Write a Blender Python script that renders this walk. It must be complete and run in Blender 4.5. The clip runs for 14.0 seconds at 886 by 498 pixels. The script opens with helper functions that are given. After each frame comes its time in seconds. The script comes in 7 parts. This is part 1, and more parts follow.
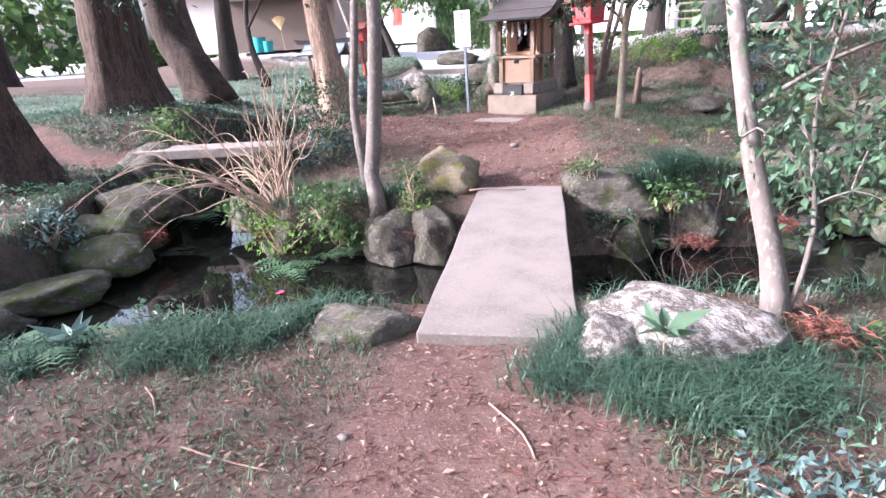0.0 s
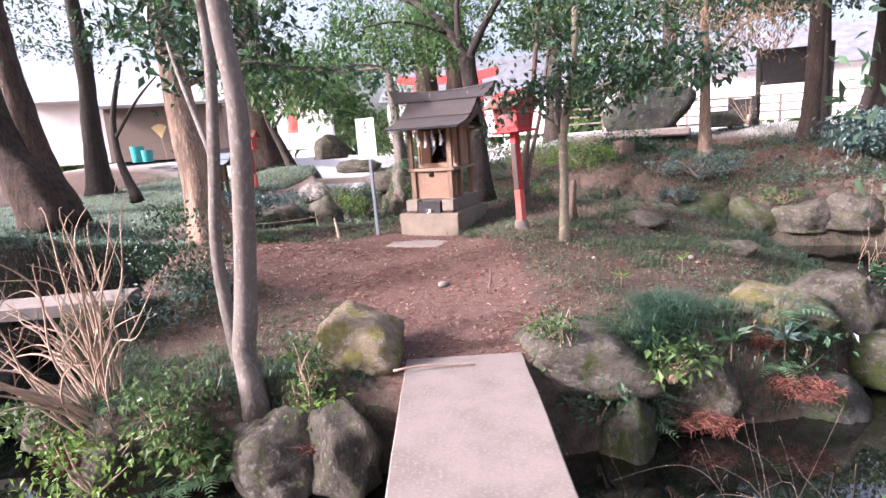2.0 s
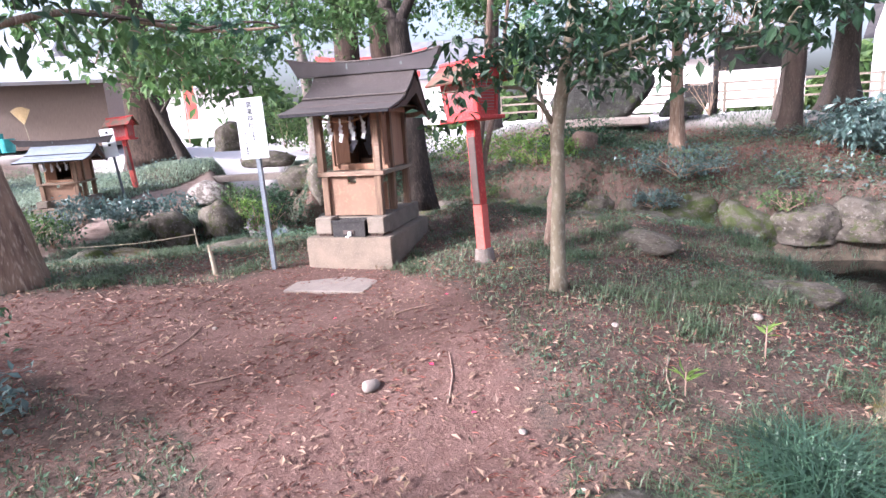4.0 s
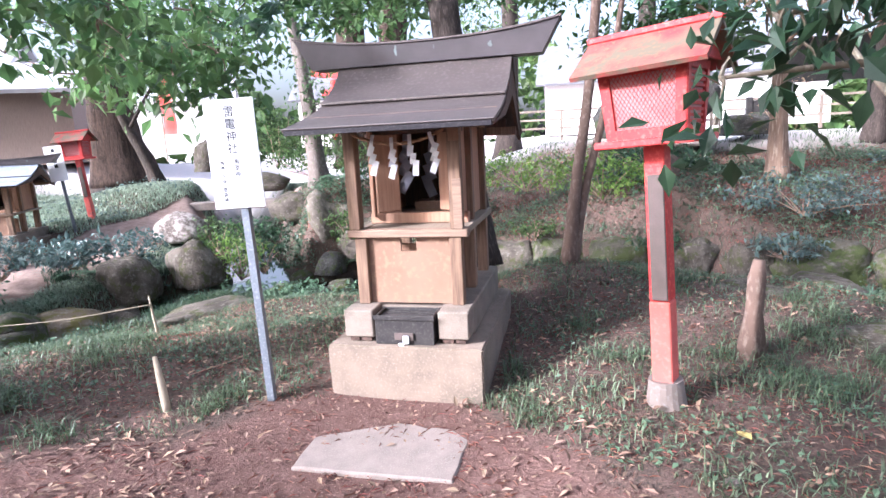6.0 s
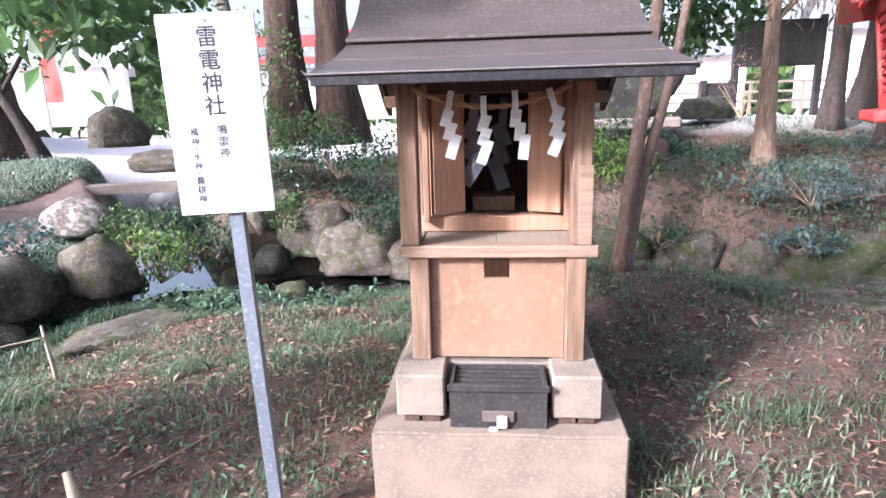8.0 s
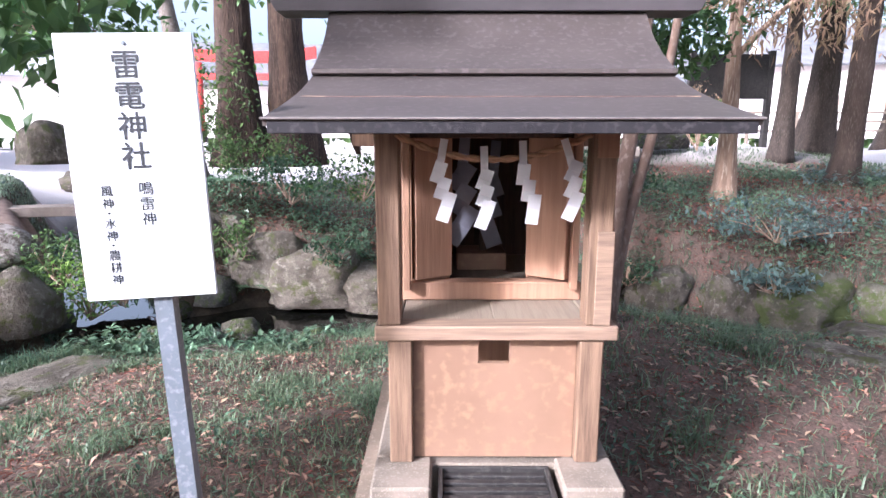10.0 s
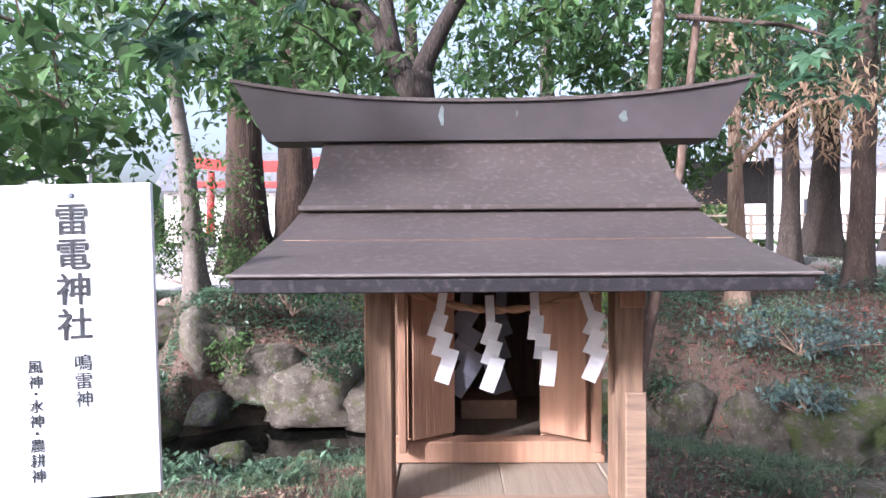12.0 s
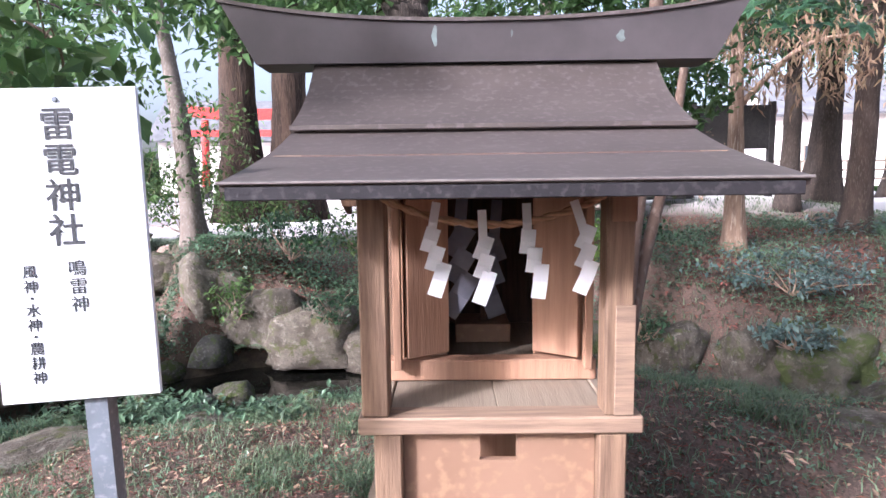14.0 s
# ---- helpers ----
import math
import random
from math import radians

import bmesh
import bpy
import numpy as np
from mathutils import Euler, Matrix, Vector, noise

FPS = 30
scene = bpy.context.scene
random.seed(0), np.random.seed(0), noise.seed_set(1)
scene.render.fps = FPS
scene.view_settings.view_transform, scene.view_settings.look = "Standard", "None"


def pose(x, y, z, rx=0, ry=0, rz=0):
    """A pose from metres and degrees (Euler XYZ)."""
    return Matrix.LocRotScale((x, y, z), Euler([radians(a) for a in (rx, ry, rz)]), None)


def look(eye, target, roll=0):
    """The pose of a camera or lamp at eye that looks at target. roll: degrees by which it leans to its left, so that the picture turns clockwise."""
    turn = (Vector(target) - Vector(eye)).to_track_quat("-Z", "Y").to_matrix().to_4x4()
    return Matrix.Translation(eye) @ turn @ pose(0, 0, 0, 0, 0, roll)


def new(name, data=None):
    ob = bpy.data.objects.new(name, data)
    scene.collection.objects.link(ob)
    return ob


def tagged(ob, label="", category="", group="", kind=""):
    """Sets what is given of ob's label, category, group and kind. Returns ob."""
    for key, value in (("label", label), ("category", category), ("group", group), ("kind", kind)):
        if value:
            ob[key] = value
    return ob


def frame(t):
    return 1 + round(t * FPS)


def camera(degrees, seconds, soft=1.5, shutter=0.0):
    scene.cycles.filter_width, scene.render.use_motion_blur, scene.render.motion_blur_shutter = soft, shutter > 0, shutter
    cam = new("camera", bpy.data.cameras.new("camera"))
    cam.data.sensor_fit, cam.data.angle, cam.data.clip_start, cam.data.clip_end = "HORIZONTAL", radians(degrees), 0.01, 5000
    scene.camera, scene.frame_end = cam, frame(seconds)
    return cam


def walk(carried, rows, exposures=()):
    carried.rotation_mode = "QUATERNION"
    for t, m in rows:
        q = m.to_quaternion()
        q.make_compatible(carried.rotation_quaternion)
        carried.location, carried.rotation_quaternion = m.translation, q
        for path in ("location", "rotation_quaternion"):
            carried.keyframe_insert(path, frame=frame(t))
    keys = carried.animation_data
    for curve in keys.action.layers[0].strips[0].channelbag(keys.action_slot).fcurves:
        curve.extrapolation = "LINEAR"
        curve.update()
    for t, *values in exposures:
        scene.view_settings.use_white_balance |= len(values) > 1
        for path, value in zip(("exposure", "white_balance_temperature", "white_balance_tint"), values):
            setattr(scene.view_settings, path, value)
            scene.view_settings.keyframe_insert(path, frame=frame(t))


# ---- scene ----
cam = camera(75.3, 14.0)
PATH = [
    (0, (0.002, 0.025, 1.623), (-1.010, 1.612, 0.945), -3.2),
    (0.5, (-0.123, 0.358, 1.650), (-1.125, 1.982, 1.049), -2.7),
    (1, (-0.454, 0.777, 1.703), (-1.304, 2.517, 1.206), -3),
    (1.5, (-0.762, 1.282, 1.739), (-1.544, 3.074, 1.316), -3.4),
    (2, (-1.086, 1.784, 1.740), (-1.831, 3.602, 1.366), -3.7),
    (2.5, (-1.360, 2.331, 1.737), (-1.887, 4.224, 1.363), -3.1),
    (2.7, (-1.442, 2.588, 1.760), (-1.953, 4.485, 1.383), -3.3),
    (4.8, (-2.532, 5.214, 1.773), (-3.030, 7.098, 1.324), -3),
    (5, (-2.680, 5.446, 1.813), (-3.172, 7.334, 1.372), -2.8),
    (5.5, (-3.103, 6.034, 1.838), (-3.599, 7.926, 1.420), -2.9),
    (6, (-3.491, 6.602, 1.849), (-3.958, 8.509, 1.472), -2.9),
    (6.5, (-3.904, 7.047, 1.871), (-4.375, 8.958, 1.520), -3),
    (7, (-4.263, 7.345, 1.867), (-4.697, 9.268, 1.532), -2.9),
    (7.5, (-4.422, 7.645, 1.818), (-4.766, 9.578, 1.438), -2.4),
    (7.7, (-4.468, 7.697, 1.806), (-4.733, 9.628, 1.356), -2.2),
    (9.8, (-4.685, 8.061, 1.874), (-4.683, 10.015, 1.450), -0.1),
    (10, (-4.668, 8.165, 1.902), (-4.672, 10.127, 1.511), -0),
    (10.5, (-4.663, 8.322, 1.938), (-4.691, 10.296, 1.618), -0.3),
    (11, (-4.674, 8.375, 1.977), (-4.703, 10.356, 1.709), -0.4),
    (11.5, (-4.657, 8.397, 2.004), (-4.685, 10.393, 1.880), -0.4),
    (12, (-4.652, 8.402, 2.018), (-4.676, 10.402, 1.972), -0.4),
    (12.5, (-4.649, 8.411, 2.002), (-4.670, 10.411, 1.974), -0.6),
    (13, (-4.643, 8.413, 1.969), (-4.662, 10.412, 1.904), -0.6),
    (13.5, (-4.642, 8.409, 1.949), (-4.663, 10.405, 1.810), -0.6),
    (14, (-4.638, 8.396, 1.928), (-4.658, 10.384, 1.712), -0.7),
]
walk(cam, [(t, look(eye, target, roll)) for t, eye, target, roll in PATH], [(0, 2.04, 5470, 20), (1.5, 1.83, 5880, 25), (2.5, 1.83, 5900, 25), (5, 2.12, 5450, 18), (6.5, 2.17, 5450, 19), (7.5, 2.12, 5500, 19), (10.5, 1.93, 5480, 18), (14, 1.84, 5600, 19)])

# ---- world, sun and exposure ----
world = bpy.data.worlds.new("world")
scene.world = world
world.use_nodes = True
wn = world.node_tree.nodes
sky = wn.new("ShaderNodeTexSky")
sky.sky_type = "NISHITA"
sky.sun_disc = False
SUN_EL, SUN_AZ = radians(27), math.atan2(-0.75, -0.62)  # elevation; azimuth as x, y of the way to the sun
sky.sun_elevation = SUN_EL
sky.sun_rotation = SUN_AZ
sky.dust_density = 7.0
sky.air_density = 1.0
wn["Background"].inputs["Strength"].default_value = 0.14
haze = wn.new("ShaderNodeHueSaturation")
haze.inputs["Saturation"].default_value = 0.6
world.node_tree.links.new(sky.outputs[0], haze.inputs["Color"])
world.node_tree.links.new(haze.outputs[0], wn["Background"].inputs[0])
sun_data = bpy.data.lights.new("sun", "SUN")
sun_data.energy = 3.2
sun_data.angle = radians(6)
sun_data.color = (1.0, 0.95, 0.9)
sun = new("sun", sun_data)
to_sun = Vector((math.sin(SUN_AZ) * math.cos(SUN_EL), math.cos(SUN_AZ) * math.cos(SUN_EL), math.sin(SUN_EL)))
sun.matrix_world = look(to_sun * 60, (0, 0, 0))
WATER = -0.6


# ---- materials ----
def material(name, base, second=None, rough=0.8, scale=6.0, fine=60.0, bump=0.3, metal=0.0, mix=(0.35, 0.65), vary=0.12,
             stretch=(1, 1, 1), third=None, spec=0.3, bump_dist=0.01, island=False, translucent=0.0, coords="Object"):
    """A procedural surface: two colours mixed by a large noise, a third by a fine one, random lightness piece by piece, and a fine relief."""
    m = bpy.data.materials.new(name)
    m.use_nodes = True
    n, l = m.node_tree.nodes, m.node_tree.links
    bsdf = n["Principled BSDF"]
    bsdf.inputs["Roughness"].default_value = rough
    bsdf.inputs["Metallic"].default_value = metal
    bsdf.inputs["Specular IOR Level"].default_value = spec
    tc = n.new("ShaderNodeTexCoord")
    mp = n.new("ShaderNodeMapping")
    mp.inputs["Scale"].default_value = stretch
    l.new(tc.outputs[coords], mp.inputs[0])
    big = n.new("ShaderNodeTexNoise")
    big.inputs["Scale"].default_value = scale
    big.inputs["Detail"].default_value = 6
    big.inputs["Roughness"].default_value = 0.6
    l.new(mp.outputs[0], big.inputs["Vector"])
    tiny = n.new("ShaderNodeTexNoise")
    tiny.inputs["Scale"].default_value = fine
    tiny.inputs["Detail"].default_value = 5
    l.new(mp.outputs[0], tiny.inputs["Vector"])
    ramp = n.new("ShaderNodeMapRange")
    ramp.inputs["From Min"].default_value, ramp.inputs["From Max"].default_value = mix
    l.new(big.outputs[0], ramp.inputs[0])
    mx = n.new("ShaderNodeMix")
    mx.data_type = "RGBA"
    mx.inputs[6].default_value = (*base, 1)
    mx.inputs[7].default_value = (*(second or [c * 0.65 for c in base]), 1)
    l.new(ramp.outputs[0], mx.inputs[0])
    out = mx.outputs[2]
    if third:
        r2 = n.new("ShaderNodeMapRange")
        r2.inputs["From Min"].default_value, r2.inputs["From Max"].default_value = 0.52, 0.68
        l.new(tiny.outputs[0], r2.inputs[0])
        m2 = n.new("ShaderNodeMix")
        m2.data_type = "RGBA"
        l.new(r2.outputs[0], m2.inputs[0])
        l.new(out, m2.inputs[6])
        m2.inputs[7].default_value = (*third, 1)
        out = m2.outputs[2]
    hsv = n.new("ShaderNodeHueSaturation")
    rnd = n.new("ShaderNodeMapRange")
    rnd.inputs["To Min"].default_value, rnd.inputs["To Max"].default_value = 1 - vary, 1 + vary
    if island:
        g = n.new("ShaderNodeNewGeometry")
        l.new(g.outputs["Random Per Island"], rnd.inputs[0])
        hue = n.new("ShaderNodeMapRange")
        hue.inputs["To Min"].default_value, hue.inputs["To Max"].default_value = 0.485, 0.515
        mul = n.new("ShaderNodeMath")
        mul.operation = "FRACT"
        mm = n.new("ShaderNodeMath")
        mm.operation = "MULTIPLY"
        mm.inputs[1].default_value = 7.31
        l.new(g.outputs["Random Per Island"], mm.inputs[0])
        l.new(mm.outputs[0], mul.inputs[0])
        l.new(mul.outputs[0], hue.inputs[0])
        l.new(hue.outputs[0], hsv.inputs["Hue"])
    else:
        o = n.new("ShaderNodeObjectInfo")
        l.new(o.outputs["Random"], rnd.inputs[0])
    l.new(rnd.outputs[0], hsv.inputs["Value"])
    l.new(out, hsv.inputs["Color"])
    l.new(hsv.outputs[0], bsdf.inputs["Base Color"])
    if bump:
        add = n.new("ShaderNodeMath")
        add.operation = "ADD"
        l.new(big.outputs[0], add.inputs[0])
        l.new(tiny.outputs[0], add.inputs[1])
        b = n.new("ShaderNodeBump")
        b.inputs["Strength"].default_value = bump
        b.inputs["Distance"].default_value = bump_dist
        l.new(add.outputs[0], b.inputs["Height"])
        l.new(b.outputs[0], bsdf.inputs["Normal"])
    if translucent:
        tr = n.new("ShaderNodeBsdfTranslucent")
        l.new(hsv.outputs[0], tr.inputs[0])
        ms = n.new("ShaderNodeMixShader")
        ms.inputs[0].default_value = translucent
        l.new(bsdf.outputs[0], ms.inputs[1])
        l.new(tr.outputs[0], ms.inputs[2])
        l.new(ms.outputs[0], n["Material Output"].inputs[0])
    return m


def wood(name, base, second, rough=0.7, axis=2, bump=0.35, scale=5.0):
    s = [14, 14, 14]
    s[axis] = 0.9
    return material(name, base, second, rough=rough, scale=scale, fine=scale * 5, bump=bump, stretch=tuple(s), vary=0.1, mix=(0.38, 0.66), bump_dist=0.004)


def rock_material(name, base, dark, pale, moss, moss_from):
    """Weathered stone: blotched grey, pale lichen spots, veins, and ragged patches of moss."""
    m = bpy.data.materials.new(name)
    m.use_nodes = True
    n, l = m.node_tree.nodes, m.node_tree.links
    bsdf = n["Principled BSDF"]
    bsdf.inputs["Roughness"].default_value = 0.92
    bsdf.inputs["Specular IOR Level"].default_value = 0.2
    tc = n.new("ShaderNodeTexCoord")
    info = n.new("ShaderNodeObjectInfo")
    shift = n.new("ShaderNodeVectorMath")
    shift.operation = "MULTIPLY_ADD"
    shift.inputs[1].default_value = (1, 1, 1)
    l.new(tc.outputs["Object"], shift.inputs[0])
    l.new(info.outputs["Location"], shift.inputs[2])

    def tex(scale, detail, rough):
        t = n.new("ShaderNodeTexNoise")
        t.inputs["Scale"].default_value, t.inputs["Detail"].default_value, t.inputs["Roughness"].default_value = scale, detail, rough
        l.new(shift.outputs[0], t.inputs["Vector"])
        return t.outputs[0]

    def over(value, lo, hi, under, colour):
        r = n.new("ShaderNodeMapRange")
        r.inputs["From Min"].default_value, r.inputs["From Max"].default_value = lo, hi
        l.new(value, r.inputs[0])
        x = n.new("ShaderNodeMix")
        x.data_type = "RGBA"
        l.new(r.outputs[0], x.inputs[0])
        if isinstance(under, tuple):
            x.inputs[6].default_value = (*under, 1)
        else:
            l.new(under, x.inputs[6])
        x.inputs[7].default_value = (*colour, 1)
        return x.outputs[2]

    broad, mid, fine, patch = tex(1.6, 5, 0.6), tex(6.5, 7, 0.68), tex(30, 5, 0.7), tex(2.3, 9, 0.72)
    vein = n.new("ShaderNodeTexVoronoi")
    vein.feature = "DISTANCE_TO_EDGE"
    vein.inputs["Scale"].default_value = 2.2
    l.new(shift.outputs[0], vein.inputs["Vector"])
    col = over(broad, 0.4, 0.62, base, dark)
    col = over(mid, 0.53, 0.66, col, pale)
    col = over(fine, 0.45, 0.33, col, dark)
    col = over(patch, moss_from, moss_from + 0.07, col, moss)
    hsv = n.new("ShaderNodeHueSaturation")
    rnd = n.new("ShaderNodeMapRange")
    rnd.inputs["To Min"].default_value, rnd.inputs["To Max"].default_value = 0.8, 1.2
    l.new(info.outputs["Random"], rnd.inputs[0])
    l.new(rnd.outputs[0], hsv.inputs["Value"])
    l.new(col, hsv.inputs["Color"])
    l.new(hsv.outputs[0], bsdf.inputs["Base Color"])
    cut = n.new("ShaderNodeMapRange")
    cut.inputs["From Max"].default_value = 0.05
    cut.inputs["To Max"].default_value = 0.1
    l.new(vein.outputs["Distance"], cut.inputs[0])
    add = n.new("ShaderNodeMath")
    add.operation = "ADD"
    l.new(mid, add.inputs[0])
    l.new(cut.outputs[0], add.inputs[1])
    more = n.new("ShaderNodeMath")
    more.operation = "MULTIPLY_ADD"
    more.inputs[1].default_value = 0.35
    l.new(fine, more.inputs[0])
    l.new(add.outputs[0], more.inputs[2])
    bump = n.new("ShaderNodeBump")
    bump.inputs["Strength"].default_value, bump.inputs["Distance"].default_value = 0.9, 0.06
    l.new(more.outputs[0], bump.inputs["Height"])
    l.new(bump.outputs[0], bsdf.inputs["Normal"])
    return m


def leaf_material(name, base, second, vary=0.4, rough=0.45, tr=0.3):
    return material(name, base, second, rough=rough, scale=0.7, fine=25, bump=0, vary=vary, island=True, translucent=tr, spec=0.4)


M = {
    "concrete": material("concrete", (0.215, 0.172, 0.15), (0.125, 0.1, 0.083), rough=0.9, scale=2.4, fine=45, third=(0.225, 0.195, 0.175), bump=0.45, bump_dist=0.005, mix=(0.42, 0.78)),
    "base_stone": material("base_stone", (0.25, 0.19, 0.145), (0.15, 0.12, 0.09), rough=0.9, scale=3.5, fine=70, third=(0.265, 0.205, 0.16), bump=0.3, bump_dist=0.004),
    "kerb_stone": material("kerb_stone", (0.22, 0.178, 0.143), (0.14, 0.115, 0.09), rough=0.9, scale=7, fine=130, third=(0.235, 0.195, 0.158), bump=0.3, bump_dist=0.003),
    "granite": material("granite", (0.26, 0.212, 0.182), (0.2, 0.162, 0.138), rough=0.85, scale=8, fine=160, third=(0.3, 0.255, 0.225), bump=0.4, bump_dist=0.004),
    "rock": rock_material("rock", (0.155, 0.13, 0.105), (0.07, 0.058, 0.046), (0.235, 0.208, 0.175), (0.08, 0.085, 0.035), 0.53),
    "rock_moss": rock_material("rock_moss", (0.13, 0.115, 0.09), (0.065, 0.06, 0.045), (0.21, 0.195, 0.165), (0.07, 0.085, 0.028), 0.47),
    "rock_tan": rock_material("rock_tan", (0.225, 0.18, 0.13), (0.15, 0.115, 0.075), (0.3, 0.26, 0.21), (0.15, 0.13, 0.045), 0.5),
    "rock_white": material("rock_white", (0.3, 0.265, 0.24), (0.1, 0.078, 0.064), rough=0.85, scale=4, fine=24, third=(0.27, 0.24, 0.215), bump=0.9, mix=(0.42, 0.54), bump_dist=0.03),
    "rock_dark": rock_material("rock_dark", (0.085, 0.08, 0.072), (0.042, 0.04, 0.036), (0.15, 0.145, 0.135), (0.06, 0.075, 0.03), 0.52),
    "bark_grey": material("bark_grey", (0.183, 0.149, 0.129), (0.115, 0.091, 0.075), rough=0.9, scale=4, fine=40, third=(0.236, 0.209, 0.189), bump=0.4, stretch=(1, 1, 0.5), vary=0.12, bump_dist=0.008),
    "bark_cedar": material("bark_cedar", (0.081, 0.051, 0.038), (0.033, 0.022, 0.017), rough=0.95, scale=5, fine=28, third=(0.12, 0.081, 0.06), bump=1.0, stretch=(3, 3, 0.22), vary=0.15, mix=(0.4, 0.6), bump_dist=0.03),
    "bark_brown": material("bark_brown", (0.077, 0.052, 0.041), (0.041, 0.029, 0.023), rough=0.92, scale=5, fine=30, third=(0.105, 0.081, 0.065), bump=0.7, stretch=(2, 2, 0.4), vary=0.15, bump_dist=0.015),
    "bark_dark": material("bark_dark", (0.053, 0.039, 0.032), (0.026, 0.021, 0.017), rough=0.95, scale=5, fine=30, third=(0.084, 0.063, 0.053), bump=0.9, stretch=(2, 2, 0.4), vary=0.15, bump_dist=0.02),
    # cream tone holds both the lichen and sunlight painted on the trunk
    "bark_lichen_sunlit": material("bark_lichen_sunlit", (0.27, 0.225, 0.16), (0.18, 0.142, 0.1), rough=0.9, scale=4, fine=40, third=(0.34, 0.3, 0.235), bump=0.5, stretch=(1, 1, 0.5), bump_dist=0.008),
    "bark_stem": material("bark_stem", (0.16, 0.105, 0.08), (0.1, 0.066, 0.05), rough=0.9, scale=5, fine=35, third=(0.21, 0.155, 0.125), bump=0.5, stretch=(1, 1, 0.5), bump_dist=0.01),
    "bark_peel": material("bark_peel", (0.3, 0.2, 0.14), (0.14, 0.09, 0.065), rough=0.9, scale=4, fine=20, third=(0.38, 0.29, 0.22), bump=0.8, stretch=(2, 2, 0.3), bump_dist=0.02),
    "twig": material("twig", (0.391, 0.265, 0.196), (0.253, 0.172, 0.127), rough=0.85, scale=6, fine=40, bump=0.2, island=True, vary=0.25),
    "wood_post": wood("wood_post", (0.245, 0.155, 0.1), (0.13, 0.08, 0.054)),
    "wood_beam": wood("wood_beam", (0.275, 0.185, 0.128), (0.17, 0.112, 0.08), axis=0),
    "wood_panel": material("wood_panel", (0.265, 0.158, 0.106), (0.215, 0.124, 0.08), rough=0.65, scale=2.4, fine=30, third=(0.3, 0.182, 0.115), bump=0.12, bump_dist=0.003),
    "wood_floor": wood("wood_floor", (0.25, 0.2, 0.15), (0.2, 0.155, 0.115), axis=1),
    "wood_door": wood("wood_door", (0.37, 0.212, 0.135), (0.28, 0.155, 0.1), scale=3),
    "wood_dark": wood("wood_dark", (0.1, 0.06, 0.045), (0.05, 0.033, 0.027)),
    "wood_grey": wood("wood_grey", (0.24, 0.19, 0.15), (0.15, 0.115, 0.09)),
    "copper_roof": material("copper_roof", (0.1, 0.08, 0.072), (0.075, 0.06, 0.054), rough=0.5, scale=3, fine=45, third=(0.13, 0.105, 0.1), bump=0.15, metal=0.25, bump_dist=0.003, spec=0.4),
    "ridge_metal": material("ridge_metal", (0.082, 0.07, 0.072), (0.06, 0.052, 0.053), rough=0.48, scale=4, fine=40, bump=0.12, metal=0.25, bump_dist=0.003, spec=0.4),
    "fascia": material("fascia", (0.022, 0.019, 0.022), (0.014, 0.012, 0.014), rough=0.8, scale=8, fine=60, bump=0.2, third=(0.045, 0.04, 0.042)),
    "lip": material("lip", (0.17, 0.145, 0.135), (0.12, 0.1, 0.095), rough=0.5, scale=20, fine=80, bump=0.1),
    "stain": material("stain", (0.17, 0.21, 0.2), (0.1, 0.1, 0.1), rough=0.6, scale=15, fine=60, bump=0.1),
    "blackwood": material("blackwood", (0.022, 0.02, 0.02), (0.04, 0.035, 0.033), rough=0.6, scale=10, fine=60, bump=0.3, third=(0.06, 0.055, 0.05), bump_dist=0.004),
    "red_paint": material("red_paint", (0.5, 0.042, 0.04), (0.38, 0.032, 0.03), rough=0.6, scale=5, fine=50, third=(0.62, 0.1, 0.075), bump=0.2, bump_dist=0.003),
    "red_faded": material("red_faded", (0.64, 0.115, 0.09), (0.62, 0.16, 0.13), rough=0.7, scale=3, fine=50, third=(0.66, 0.17, 0.14), bump=0.2, bump_dist=0.003),
    "red_moss": material("red_moss", (0.11, 0.092, 0.062), (0.3, 0.035, 0.035), rough=0.8, scale=5, fine=40, third=(0.14, 0.1, 0.06), bump=0.3, bump_dist=0.004, mix=(0.42, 0.58)),
    "lattice_back": material("lattice_back", (0.46, 0.26, 0.25), (0.38, 0.2, 0.2), rough=0.8, scale=8, fine=60, bump=0.1),
    "grey_panel": material("grey_panel", (0.12, 0.09, 0.08), (0.09, 0.07, 0.06), rough=0.8, scale=8, fine=80, bump=0.2),
    "paper": material("paper", (0.86, 0.85, 0.86), (0.8, 0.8, 0.82), rough=0.8, scale=8, fine=60, bump=0.05, vary=0.03, translucent=0.25),
    "paper_grey": material("paper_grey", (0.33, 0.32, 0.36), (0.24, 0.235, 0.28), rough=0.8, scale=8, fine=60, bump=0.05, vary=0.05),
    "sign_white": material("sign_white", (0.84, 0.85, 0.87), (0.78, 0.79, 0.82), rough=0.35, scale=2.5, fine=40, bump=0.03, vary=0.02),
    "ink": material("ink", (0.02, 0.02, 0.025), (0.04, 0.04, 0.045), rough=0.6, scale=30, fine=90, bump=0),
    "grey_metal": material("grey_metal", (0.17, 0.19, 0.22), (0.12, 0.135, 0.15), rough=0.5, scale=6, fine=60, third=(0.24, 0.25, 0.27), bump=0.1, metal=0.2),
    "rope": material("rope", (0.42, 0.25, 0.15), (0.3, 0.17, 0.1), rough=0.95, scale=40, fine=150, bump=0.5, bump_dist=0.002),
    "bamboo": material("bamboo", (0.42, 0.34, 0.24), (0.3, 0.25, 0.18), rough=0.7, scale=10, fine=60, bump=0.2),
    "plaster": material("plaster", (0.74, 0.69, 0.66), (0.66, 0.6, 0.58), rough=0.9, scale=1.2, fine=20, bump=0.1),
